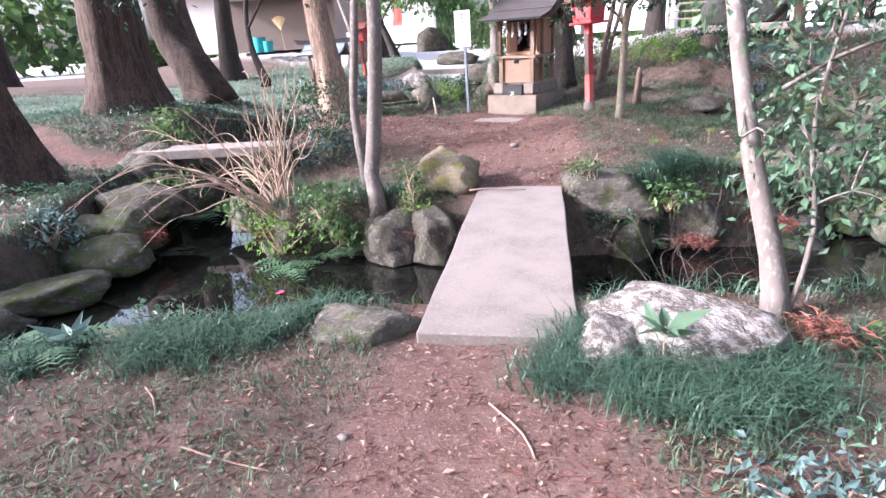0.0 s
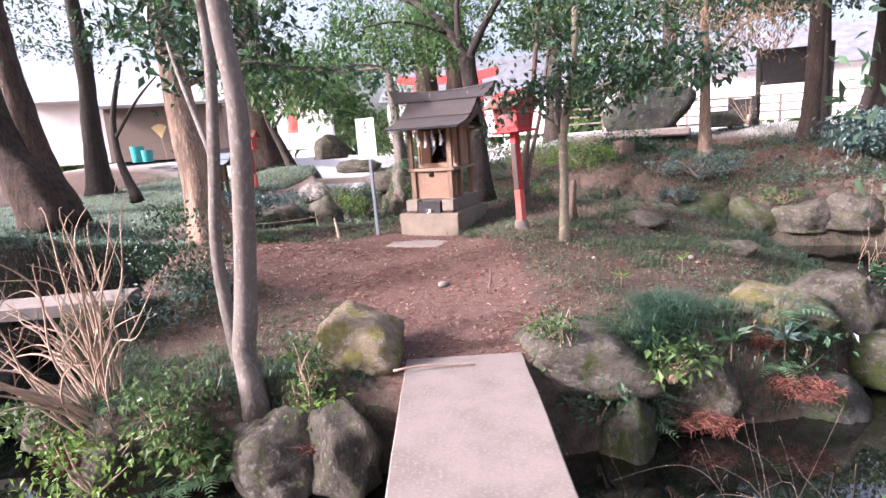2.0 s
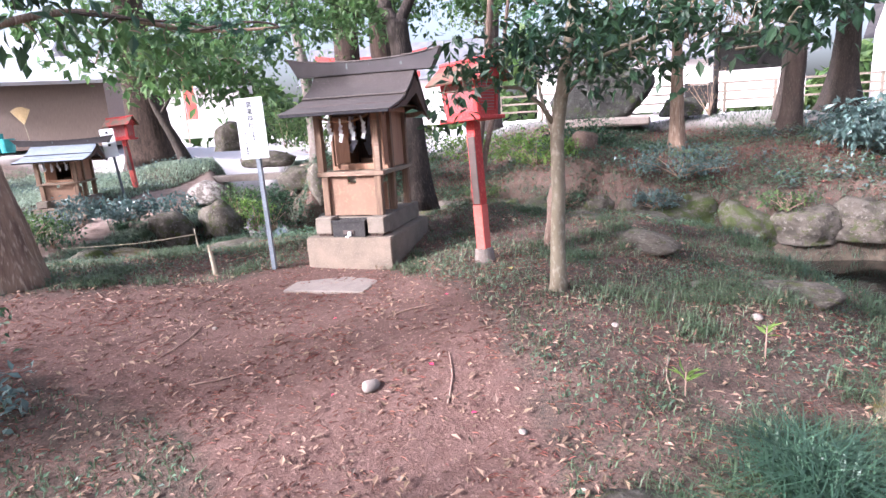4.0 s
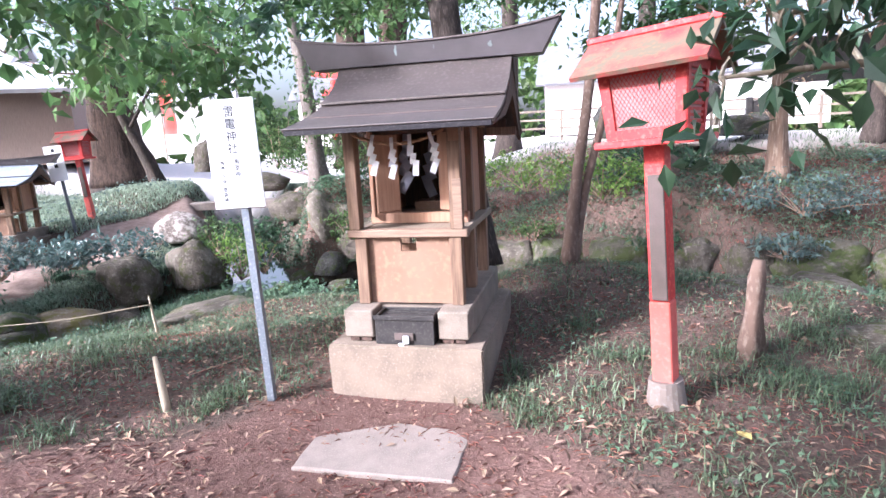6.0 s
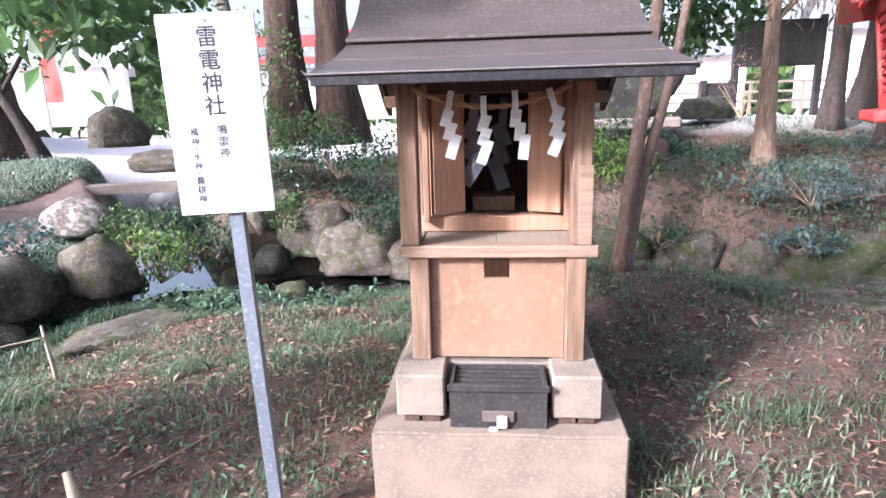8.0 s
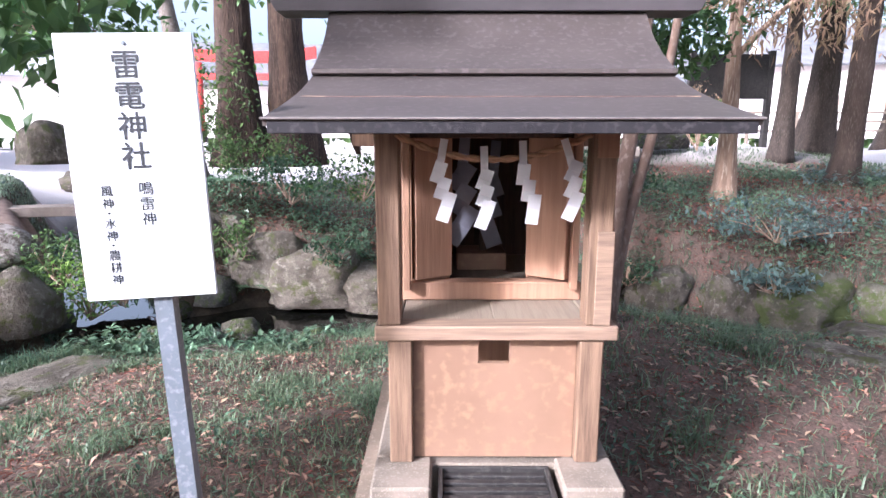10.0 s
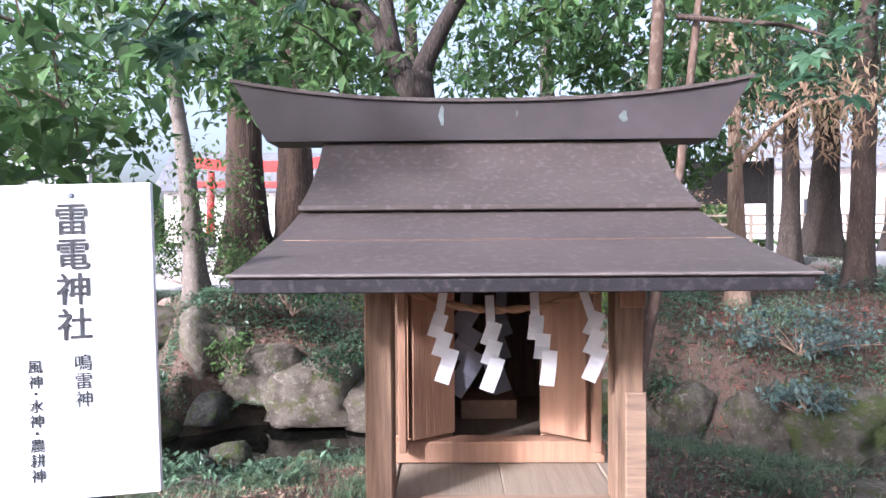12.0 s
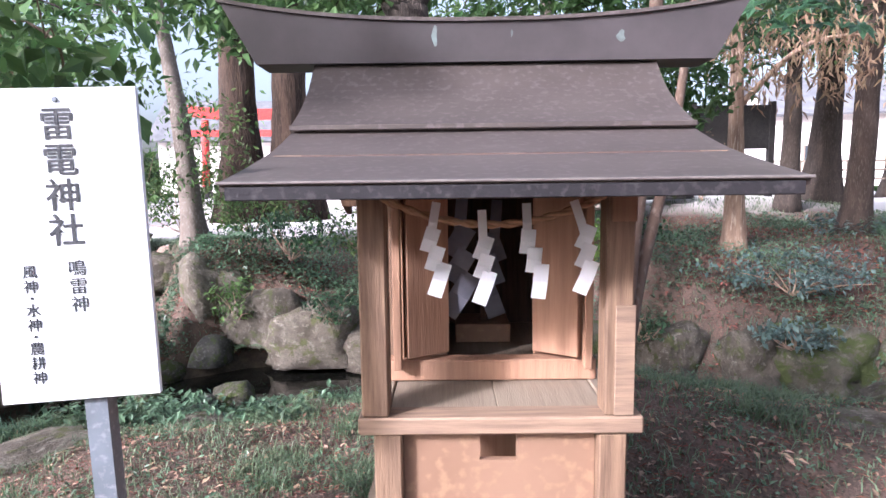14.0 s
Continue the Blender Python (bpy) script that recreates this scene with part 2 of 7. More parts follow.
    "boards_brown": wood("boards_brown", (0.22, 0.16, 0.13), (0.15, 0.11, 0.09)),
    "roof_tin": material("roof_tin", (0.47, 0.46, 0.48), (0.37, 0.36, 0.38), rough=0.45, scale=1, fine=15, bump=0.1, metal=0.3),
    # roof metal with the sky's reflection mixed into its base colour
    "roof_sky_tint": material("roof_sky_tint", (0.27, 0.3, 0.34), (0.2, 0.225, 0.255), rough=0.45, scale=3, fine=40, third=(0.32, 0.35, 0.39), bump=0.15, metal=0.2, bump_dist=0.003),
    "roof_tile": material("roof_tile", (0.17, 0.17, 0.18), (0.11, 0.11, 0.12), rough=0.6, scale=2, fine=20, bump=0.3),
    "window_dark": material("window_dark", (0.05, 0.06, 0.07), (0.03, 0.03, 0.04), rough=0.15, scale=2, fine=20, bump=0),
    "gravel": material("gravel", (0.6, 0.55, 0.52), (0.5, 0.46, 0.43), rough=0.95, scale=0.8, fine=50, third=(0.68, 0.64, 0.6), bump=0.5),
    "teal_plastic": material("teal_plastic", (0.05, 0.32, 0.32), (0.04, 0.25, 0.26), rough=0.4, scale=5, fine=40, bump=0.05),
    "straw": material("straw", (0.42, 0.3, 0.17), (0.3, 0.21, 0.12), rough=0.95, scale=20, fine=90, bump=0.5, island=True, vary=0.25),
    "grass": leaf_material("grass", (0.075, 0.115, 0.058), (0.1, 0.13, 0.07), vary=0.45, rough=0.5),
    "grass_pale": leaf_material("grass_pale", (0.115, 0.155, 0.088), (0.15, 0.185, 0.112), vary=0.4, rough=0.5),
    # lightest copy of the grass: sunlight across the stream put into its colour
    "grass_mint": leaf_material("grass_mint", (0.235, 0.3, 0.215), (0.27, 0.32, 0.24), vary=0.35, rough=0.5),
    "grass_lush": leaf_material("grass_lush", (0.045, 0.09, 0.055), (0.075, 0.125, 0.075), vary=0.4, rough=0.42),
    "cover": leaf_material("cover", (0.066, 0.12, 0.07), (0.102, 0.156, 0.09), vary=0.5, rough=0.4),
    "cover_blue": leaf_material("cover_blue", (0.085, 0.135, 0.12), (0.13, 0.18, 0.165), vary=0.4, rough=0.3),
    "leaf_mid": leaf_material("leaf_mid", (0.062, 0.115, 0.042), (0.125, 0.185, 0.055), vary=0.55, tr=0.5),
    "leaf_dark": leaf_material("leaf_dark", (0.028, 0.065, 0.032), (0.045, 0.09, 0.04), vary=0.5, rough=0.35, tr=0.25),
    "leaf_light": leaf_material("leaf_light", (0.14, 0.24, 0.05), (0.2, 0.3, 0.07), vary=0.35, tr=0.45),
    "leaf_hang": leaf_material("leaf_hang", (0.07, 0.14, 0.055), (0.12, 0.2, 0.065), vary=0.45, tr=0.5),
    "leaf_grey": leaf_material("leaf_grey", (0.055, 0.1, 0.055), (0.1, 0.155, 0.085), vary=0.5, rough=0.4, tr=0.35),
    "leaf_broad": leaf_material("leaf_broad", (0.035, 0.085, 0.045), (0.055, 0.12, 0.055), vary=0.25, rough=0.4, tr=0.35),
    "leaf_brown": leaf_material("leaf_brown", (0.238, 0.154, 0.091), (0.294, 0.21, 0.14), vary=0.4, rough=0.8),
    "fern": leaf_material("fern", (0.09, 0.16, 0.085), (0.13, 0.21, 0.11), vary=0.3, tr=0.35),
    "litter": material("litter", (0.19, 0.115, 0.078), (0.27, 0.18, 0.125), rough=0.85, scale=1.5, fine=30, bump=0, island=True, vary=0.6),
    "litter_pale": material("litter_pale", (0.27, 0.19, 0.145), (0.2, 0.125, 0.09), rough=0.85, scale=1.5, fine=30, bump=0, island=True, vary=0.6),
    "needles": material("needles", (0.22, 0.085, 0.058), (0.16, 0.062, 0.045), rough=0.9, scale=1.5, fine=30, bump=0, island=True, vary=0.45),
    "pink": material("pink", (0.75, 0.06, 0.16), (0.6, 0.04, 0.1), rough=0.6, scale=20, fine=50, bump=0),
    "yellow_leaf": leaf_material("yellow_leaf", (0.62, 0.52, 0.2), (0.55, 0.45, 0.14), vary=0.2, rough=0.7),
}


def ground_material():
    """Bare earth, litter and thin turf, mixed by the plan's own paths (attribute "bare") and by noise."""
    m = bpy.data.materials.new("ground")
    m.use_nodes = True
    n, l = m.node_tree.nodes, m.node_tree.links
    bsdf = n["Principled BSDF"]
    bsdf.inputs["Roughness"].default_value = 0.95
    bsdf.inputs["Specular IOR Level"].default_value = 0.15
    tc = n.new("ShaderNodeTexCoord")

    def noise_tex(scale, detail=6, rough=0.6):
        t = n.new("ShaderNodeTexNoise")
        t.inputs["Scale"].default_value, t.inputs["Detail"].default_value, t.inputs["Roughness"].default_value = scale, detail, rough
        l.new(tc.outputs["Object"], t.inputs["Vector"])
        return t.outputs[0]

    def span(v, a, b, lo=0.0, hi=1.0):
        r = n.new("ShaderNodeMapRange")
        for k, x in zip(("From Min", "From Max", "To Min", "To Max"), (a, b, lo, hi)):
            r.inputs[k].default_value = x
        l.new(v, r.inputs[0])
        return r.outputs[0]

    def blend(f, a, b):
        x = n.new("ShaderNodeMix")
        x.data_type = "RGBA"
        l.new(f, x.inputs[0])
        for k, c in ((6, a), (7, b)):
            if isinstance(c, tuple):
                x.inputs[k].default_value = (*c, 1)
            else:
                l.new(c, x.inputs[k])
        return x.outputs[2]

    def attr(name):
        a = n.new("ShaderNodeAttribute")
        a.attribute_name = name
        return a.outputs["Fac"]

    n1, n2, n3, n4 = noise_tex(1.3), noise_tex(9, 8, 0.7), noise_tex(55, 6, 0.7), noise_tex(3.7, 7, 0.65)
    earth = blend(span(n2, 0.4, 0.62), (0.112, 0.062, 0.05), (0.155, 0.092, 0.076))
    earth = blend(span(n3, 0.56, 0.66), earth, (0.28, 0.19, 0.145))
    earth = blend(span(n3, 0.44, 0.36), earth, (0.085, 0.05, 0.04))
    turf = blend(span(n4, 0.42, 0.6), (0.088, 0.062, 0.05), (0.135, 0.086, 0.07))
    turf = blend(span(n3, 0.55, 0.66), turf, (0.2, 0.135, 0.1))
    turf = blend(span(n3, 0.46, 0.38), turf, (0.045, 0.04, 0.028))
    worn = n.new("ShaderNodeMath")
    worn.operation = "ADD"
    l.new(attr("bare"), worn.inputs[0])
    l.new(span(n4, 0.2, 0.8, -0.35, 0.35), worn.inputs[1])
    col = blend(span(worn.outputs[0], 0.35, 0.65), turf, earth)
    pale = blend(span(n2, 0.4, 0.6), (0.3, 0.22, 0.185), (0.22, 0.155, 0.125))
    wp = n.new("ShaderNodeMath")
    wp.operation = "ADD"
    l.new(attr("pale"), wp.inputs[0])
    l.new(span(n4, 0.2, 0.8, -0.3, 0.3), wp.inputs[1])
    col = blend(span(wp.outputs[0], 0.35, 0.6), col, pale)
    grav = blend(span(n3, 0.4, 0.6), (0.5, 0.46, 0.44), (0.6, 0.56, 0.54))
    col = blend(attr("gravel"), col, grav)
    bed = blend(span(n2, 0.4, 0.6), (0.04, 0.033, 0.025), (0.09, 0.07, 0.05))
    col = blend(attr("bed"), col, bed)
    l.new(col, bsdf.inputs["Base Color"])
    h = n.new("ShaderNodeMath")
    h.operation = "ADD"
    l.new(n2, h.inputs[0])
    l.new(n3, h.inputs[1])
    b = n.new("ShaderNodeBump")
    b.inputs["Strength"].default_value, b.inputs["Distance"].default_value = 0.7, 0.02
    l.new(h.outputs[0], b.inputs["Height"])
    l.new(b.outputs[0], bsdf.inputs["Normal"])
    return m


def water_material():
    m = bpy.data.materials.new("pond_water")
    m.use_nodes = True
    n, l = m.node_tree.nodes, m.node_tree.links
    bsdf = n["Principled BSDF"]
    bsdf.inputs["Base Color"].default_value = (0.006, 0.006, 0.005, 1)
    bsdf.inputs["Roughness"].default_value = 0.01
    bsdf.inputs["IOR"].default_value = 2.0
    bsdf.inputs["Specular IOR Level"].default_value = 0.6
    tc = n.new("ShaderNodeTexCoord")
    t = n.new("ShaderNodeTexNoise")
    t.inputs["Scale"].default_value, t.inputs["Detail"].default_value = 2.6, 3
    l.new(tc.outputs["Object"], t.inputs["Vector"])
    b = n.new("ShaderNodeBump")
    b.inputs["Strength"].default_value, b.inputs["Distance"].default_value = 0.05, 0.02
    l.new(t.outputs[0], b.inputs["Height"])
    l.new(b.outputs[0], bsdf.inputs["Normal"])
    return m


# ---- building helpers ----
def mesh_of(name, bm, mat, smooth=False):
    me = bpy.data.meshes.new(name)
    bm.to_mesh(me)
    bm.free()
    me.materials.append(mat)
    if smooth:
        me.polygons.foreach_set("use_smooth", [True] * len(me.polygons))
    return me


def part(name, bm, mat, parent=None, label="", smooth=False):
    ob = new(name, mesh_of(name, bm, mat, smooth))
    if parent:
        ob.parent = parent
        ob.matrix_parent_inverse = Matrix.Identity(4)
    return tagged(ob, label)


def empty(name, m=None, label="", category="", group="", kind=""):
    ob = new(name)
    ob.empty_display_size = 0.1
    if m is not None:
        ob.matrix_world = m
    return tagged(ob, label, category, group, kind)


def box(x0, x1, y0, y1, z0, z1, bevel=0.004, bm=None, m=None):
    """A box with softened edges, into bm."""
    out = bm or bmesh.new()
    b = bmesh.new()
    bmesh.ops.create_cube(b, size=1)
    bmesh.ops.transform(b, matrix=Matrix.LocRotScale(((x0 + x1) / 2, (y0 + y1) / 2, (z0 + z1) / 2), None, (x1 - x0, y1 - y0, z1 - z0)), verts=b.verts)
    if bevel:
        bmesh.ops.bevel(b, geom=b.edges[:], offset=bevel, segments=1, affect="EDGES", profile=0.5)
    if m is not None:
        bmesh.ops.transform(b, matrix=m, verts=b.verts)
    if bm is None:
        out.free()
        return b
    tmp = bpy.data.meshes.new("tmp")
    b.to_mesh(tmp)
    b.free()
    out.from_mesh(tmp)
    bpy.data.meshes.remove(tmp)
    return out


def prism(outline, y0, y1, axis="y"):
    """A solid from an outline in x, z, drawn out along y (or in y, z drawn out along x)."""
    bm = bmesh.new()
    def at(p, d):
        return (p[0], d, p[1]) if axis == "y" else (d, p[0], p[1])
    a = [bm.verts.new(at(p, y0)) for p in outline]
    b = [bm.verts.new(at(p, y1)) for p in outline]
    bm.faces.new(a)
    bm.faces.new(b[::-1])
    for i in range(len(a)):
        j = (i + 1) % len(a)
        bm.faces.new((a[j], a[i], b[i], b[j]))
    bmesh.ops.recalc_face_normals(bm, faces=bm.faces[:])
    return bm


def smooth_path(points, radii, step=0.12):
    """Points and radii along a curve through the given points."""
    ps = [Vector(p) for p in points]
    out = []
    for i in range(len(ps) - 1):
        p0, p1, p2, p3 = ps[max(i - 1, 0)], ps[i], ps[i + 1], ps[min(i + 2, len(ps) - 1)]
        n = max(2, int((p2 - p1).length / step))
        for k in range(n):
            t = k / n
            q = 0.5 * (2 * p1 + (p2 - p0) * t + (2 * p0 - 5 * p1 + 4 * p2 - p3) * t * t + (3 * p1 - p0 - 3 * p2 + p3) * t ** 3)
            out.append((q, radii[i] + (radii[i + 1] - radii[i]) * t))
    out.append((ps[-1], radii[-1]))
    return out


def tube(bm, path, sides=8, rough=0.0, seed=0, flare=0.0, cap=True):
    """A round tube along a path of (point, radius) into bm; rough and flare make bark and root swell."""
    rings = []
    up = Vector((0.31, 0.95, 0.05))
    for i, (p, r) in enumerate(path):
        d = (path[min(i + 1, len(path) - 1)][0] - path[max(i - 1, 0)][0]).normalized()
        u = d.cross(up)
        if u.length < 0.1:
            u = d.cross(Vector((1, 0, 0)))
        u.normalize()
        v = d.cross(u)
        ring = []
        for k in range(sides):
            a = 2 * math.pi * k / sides
            rr = r
            if rough:
                rr *= 1 + rough * noise.noise(Vector((math.cos(a) * 2.2 + seed, math.sin(a) * 2.2, p.z * 0.9))) + rough * 0.6 * noise.noise(Vector((math.cos(a) * 6 + seed, math.sin(a) * 6, p.z * 2.5)))
            if flare:
                h = (p - path[0][0]).length
                rr *= 1 + flare * math.exp(-h / (3.0 * path[0][1])) * (1 + 0.5 * math.sin(a * 5 + seed))
            ring.append(bm.verts.new(p + (u * math.cos(a) + v * math.sin(a)) * rr))
        rings.append(ring)
    for a, b in zip(rings, rings[1:]):
        for k in range(sides):
            j = (k + 1) % sides
            bm.faces.new((a[k], a[j], b[j], b[k]))
    if cap and sides > 2:
        bm.faces.new(rings[0][::-1])
        bm.faces.new(rings[-1])
    return bm


def raw(name, verts, faces, mat, parent=None, smooth=False):
    """A mesh object from arrays, for things of very many small faces."""
    me = bpy.data.meshes.new(name)
    me.from_pydata(verts.tolist() if hasattr(verts, "tolist") else verts, [], faces.tolist() if hasattr(faces, "tolist") else faces)
    me.materials.append(mat)
    if smooth:
        me.polygons.foreach_set("use_smooth", [True] * len(me.polygons))
    ob = new(name, me)
    if parent:
        ob.parent = parent
    return ob


def unit(a):
    return a / np.maximum(np.linalg.norm(a, axis=1, keepdims=True), 1e-6)


def leaves(centres, rng, size, droop=0.25, wide=0.45, flat=0.0, heading=None):
    """Vertices and faces of folded, pointed leaves at the given places: six corners and four faces each."""
    n = len(centres)
    d = rng.normal(size=(n, 3)) if heading is None else heading + 0.45 * rng.normal(size=(n, 3))
    d[:, 2] = d[:, 2] * (1 - flat) - droop
    d = unit(d)
    side = unit(np.cross(d, np.tile([0, 0, 1.0], (n, 1)) + 0.5 * rng.normal(size=(n, 3)) * (1 - flat)))
    nor = np.cross(side, d)
    s = (size * rng.uniform(0.6, 1.25, n))[:, None]
    w = s * wide * rng.uniform(0.8, 1.15, n)[:, None]
    v = np.empty((n, 6, 3))
    v[:, 0] = centres
    v[:, 1] = centres + d * s * 0.42 + side * w * 0.5 + nor * s * 0.06
    v[:, 2] = centres + d * s * 0.42 - side * w * 0.5 + nor * s * 0.06
    v[:, 3] = centres + d * s * 0.45 - nor * s * 0.03
    v[:, 4] = centres + d * s - nor * s * 0.12
    v[:, 5] = centres
    v = v[:, :5]
    f = np.array([[0, 1, 3], [0, 3, 2], [1, 4, 3], [3, 4, 2]])
    faces = (np.arange(n)[:, None, None] * 5 + f[None]).reshape(-1, 3)
    return v.reshape(-1, 3), faces


def clump_points(rng, centre, spread, clumps, per, clump_size=0.35, hollow=0.35):
    """Places of leaves: clumps scattered through an ellipsoid, more of them near its outside, leaves round each clump."""
    d = unit(rng.normal(size=(clumps, 3)))
    r = rng.uniform(hollow, 1.0, clumps)[:, None] ** 0.6
    c = np.array(centre) + d * r * np.array(spread)
    k = rng.poisson(per, clumps) + 2
    pts = np.repeat(c, k, axis=0)
    return pts + rng.normal(size=pts.shape) * clump_size * np.array([1, 1, 0.55]), c


# ---- the lie of the land ----
LAND = np.array([(0, 0, 0.0), (2, 2.5, 0.0), (-2.2, 2.1, 0.0), (-2.6, 6.0, 0.05), (-3.06, 9.6, 0.46), (-2.3, 8.66, 0.45), (-5.9, 9.27, 0.35), (-4.5, 9.6, 0.31),
                 (-4.45, 8.9, 0.27), (-6.9, 9.5, 0.4), (-3.5, 11.9, 0.72), (-5.15, 10.2, 0.49), (-4.0, 5.0, 0.02), (-2.1, 11.6, 0.58), (-0.6, 7.6, 0.2), (-0.8, 9.2, 0.33),
                 (-5.2, 4.8, -0.1), (-7.4, 8.2, 0.5), (-2.2, 16.4, 1.1), (1.7, 17.5, 1.1), (-8.7, 17.7, 1.1), (-13.0, 18.4, 1.1), (-12.8, 15.8, 0.6), (-11.3, 13.0, 0.28), (-6.3, 12.4, 0.2), (-6.4, 13.4, -0.2), (-6.9, 14.2, -0.45), (-5.2, 13.3, 0.05), (-5.3, 14.2, -0.3), (-8.3, 11.9, -0.1), (-1.6, 13.0, 0.1), (-3.0, 13.4, 0.2), (-1.45, 2.5, -0.03), (0.5, 9.2, -0.1), (0.3, 10.6, 0.0), (0.0, 3.35, 0.12), (-0.5, 2.6, 0.08), (-10.4, 12.2, -0.1), (-10.6, 11.2, -0.15), (-10.2, 13.4, 0.05), (-10.9, 12.8, 0.2), (-12.4, 13.6, 0.22), (-13.4, 13.4, 0.25), (-11.9, 12.4, 0.2)])
LAND_FAR = np.array([(-10.6, 6.2, 0.74), (-8.3, 3.3, 0.1), (-13.5, 10, 0.5), (-3, 22, 1.65), (2, 23, 1.6), (-25, 25, 1.7), (15, 25, 1.7), (-3, 45, 1.7), (-10, -8, 0.0), (5, -8, 0.0), (0.9, 8.3, -0.3), (8, 8, 0.5), (8, 15, 1.0), (-25, 8, 0.9), (-20, 0, 0.3)])
LAND = np.vstack([LAND, LAND_FAR])
STREAM = [(-8.5, -2.5, 0.9), (-5.4, 0.95, 0.95), (-4.82, 2.43, 1.3), (-3.4, 3.73, 1.15), (-1.83, 4.4, 1.04), (-0.5, 5.12, 1.2), (0.95, 5.9, 1.3), (1.7, 7.8, 0.85),
          (1.9, 9.8, 1.15), (1.7, 12.3, 1.6), (-0.15, 13.35, 0.72), (-1.9, 14.0, 0.5), (-3.7, 14.7, 0.55), (-5.3, 15.2, 0.8), (-7.0, 15.4, 0.95), (-8.3, 14.9, 0.75), (-9.1, 13.0, 0.5),
          (-9.55, 11.4, 0.55), (-9.5, 9.8, 0.6), (-8.8, 8.0, 0.6), (-7.8, 6.0, 0.7), (-6.6, 4.3, 0.85), (-5.25, 3.0, 1.1)]
SIDE_STREAMS = [[(-8.7, 14.9, 0.7), (-10.2, 17.2, 0.5), (-12, 20, 0.45), (-15, 24, 0.4)], [(0.8, 5.5, 1.0), (3, 5.5, 1.3), (7, 5.6, 1.5)]]
PATHS = [[(1.2, -4, 0.9), (0.1, -0.4, 0.75), (-0.9, 1.6, 0.62), (-1.4, 2.7, 0.5)],
         [(-2.6, 5.6, 0.5), (-3.1, 6.8, 0.85), (-3.9, 8.0, 1.05), (-4.6, 8.7, 1.0)], [(-4.0, 7.6, 0.9), (-5.6, 8.0, 0.95), (-7.0, 7.2, 0.6), (-7.0, 6.0, 0.5)],
         [(-8.4, 4.9, 0.25), (-9.2, 4.4, 0.15), (-11, 4.6, 0.1)], [(-10.9, 10.5, 0.5), (-11.6, 13.6, 0.8), (-11.5, 15.4, 0.65), (-11.3, 18, 0.5), (-9.6, 19.5, 0.6)]]


def along(line, x, y):
    """Signed distance to the edge of a strip of varying half-width."""
    best = np.full(x.shape, 1e9)
    for (ax, ay, aw), (bx, by, bw) in zip(line, line[1:]):
        dx, dy = bx - ax, by - ay
        t = np.clip(((x - ax) * dx + (y - ay) * dy) / (dx * dx + dy * dy), 0, 1)
        best = np.minimum(best, np.hypot(x - ax - t * dx, y - ay - t * dy) - (aw + (bw - aw) * t))
    return best


def ripple(x, y):
    """A smooth pseudo-random field in -1 to 1 from a few plane waves."""
    return (np.sin(x * 1.7 + 0.6 * y + 1.3) + np.sin(-0.9 * x + 2.1 * y + 0.4) + np.sin(3.1 * x - 1.7 * y) + np.sin(2.3 * x + 3.9 * y + 2.2) + 0.7 * np.sin(6.3 * x + 1.1 * y) + 0.7 * np.sin(-2.2 * x + 7.1 * y)) / 5.4


def streams(x, y):
    s = along(STREAM, x, y)
    for b in SIDE_STREAMS:
        s = np.minimum(s, along(b, x, y))
    return s + 0.08 * ripple(x * 1.3 + 5, y * 1.3)


def paths(x, y):
    s = np.full(x.shape, 1e9)
    for b in PATHS:
        s = np.minimum(s, along(b, x, y))
    return s


def height(x, y):
    x, y = np.asarray(x, float), np.asarray(y, float)
    num, den = np.zeros(x.shape), np.zeros(x.shape)
    for lx, ly, lz in LAND:
        w = 1 / ((x - lx) ** 2 + (y - ly) ** 2 + 0.35) ** 1.7
        num += w * lz
        den += w
    land = num / den
    # the slab's seat is level
    c, sn = math.cos(radians(22)), math.sin(radians(22))
    u, w = (x + 1.96) * c + (y - 4.19) * sn, -(x + 1.96) * sn + (y - 4.19) * c
    seat = np.clip(1.6 - np.maximum(np.abs(u) / 0.5, np.abs(w) / 1.9) * 1.1, 0, 1)
    land = land + seat * np.minimum(0.02 - land, 0)
    s = streams(x, y)
    p = np.clip(-paths(x, y) * 3 + 0.5, 0, 1)
    land = land + (0.035 * ripple(x, y) + 0.012 * ripple(x * 4.1, y * 4.3)) * (1 - 0.7 * p) * (1 - seat)
    t = np.clip((s + 0.05) / (0.36 + 0.6 * np.clip(land - 0.1, 0, 1)), 0, 1)
    t = t * t * (3 - 2 * t)
    bank = (WATER - 0.05) + (land - WATER + 0.05) * t
    bed = WATER - 0.05 - 0.35 * np.clip(-s / 0.7, 0, 1)
    return np.where(s > -0.05, bank, bed)


def ground_z(x, y):
    return float(height(np.array([x]), np.array([y]))[0])


def axis_steps(lo, hi, fine_lo, fine_hi, step):
    out = list(np.arange(fine_lo, fine_hi, step))
    v, s = fine_lo, step
    while v > lo:
        s *= 1.25
        v -= s
        out.insert(0, v)
    v, s = out[-1], step
    while v < hi:
        s *= 1.25
        v += s
        out.append(v)
    return np.array(out)


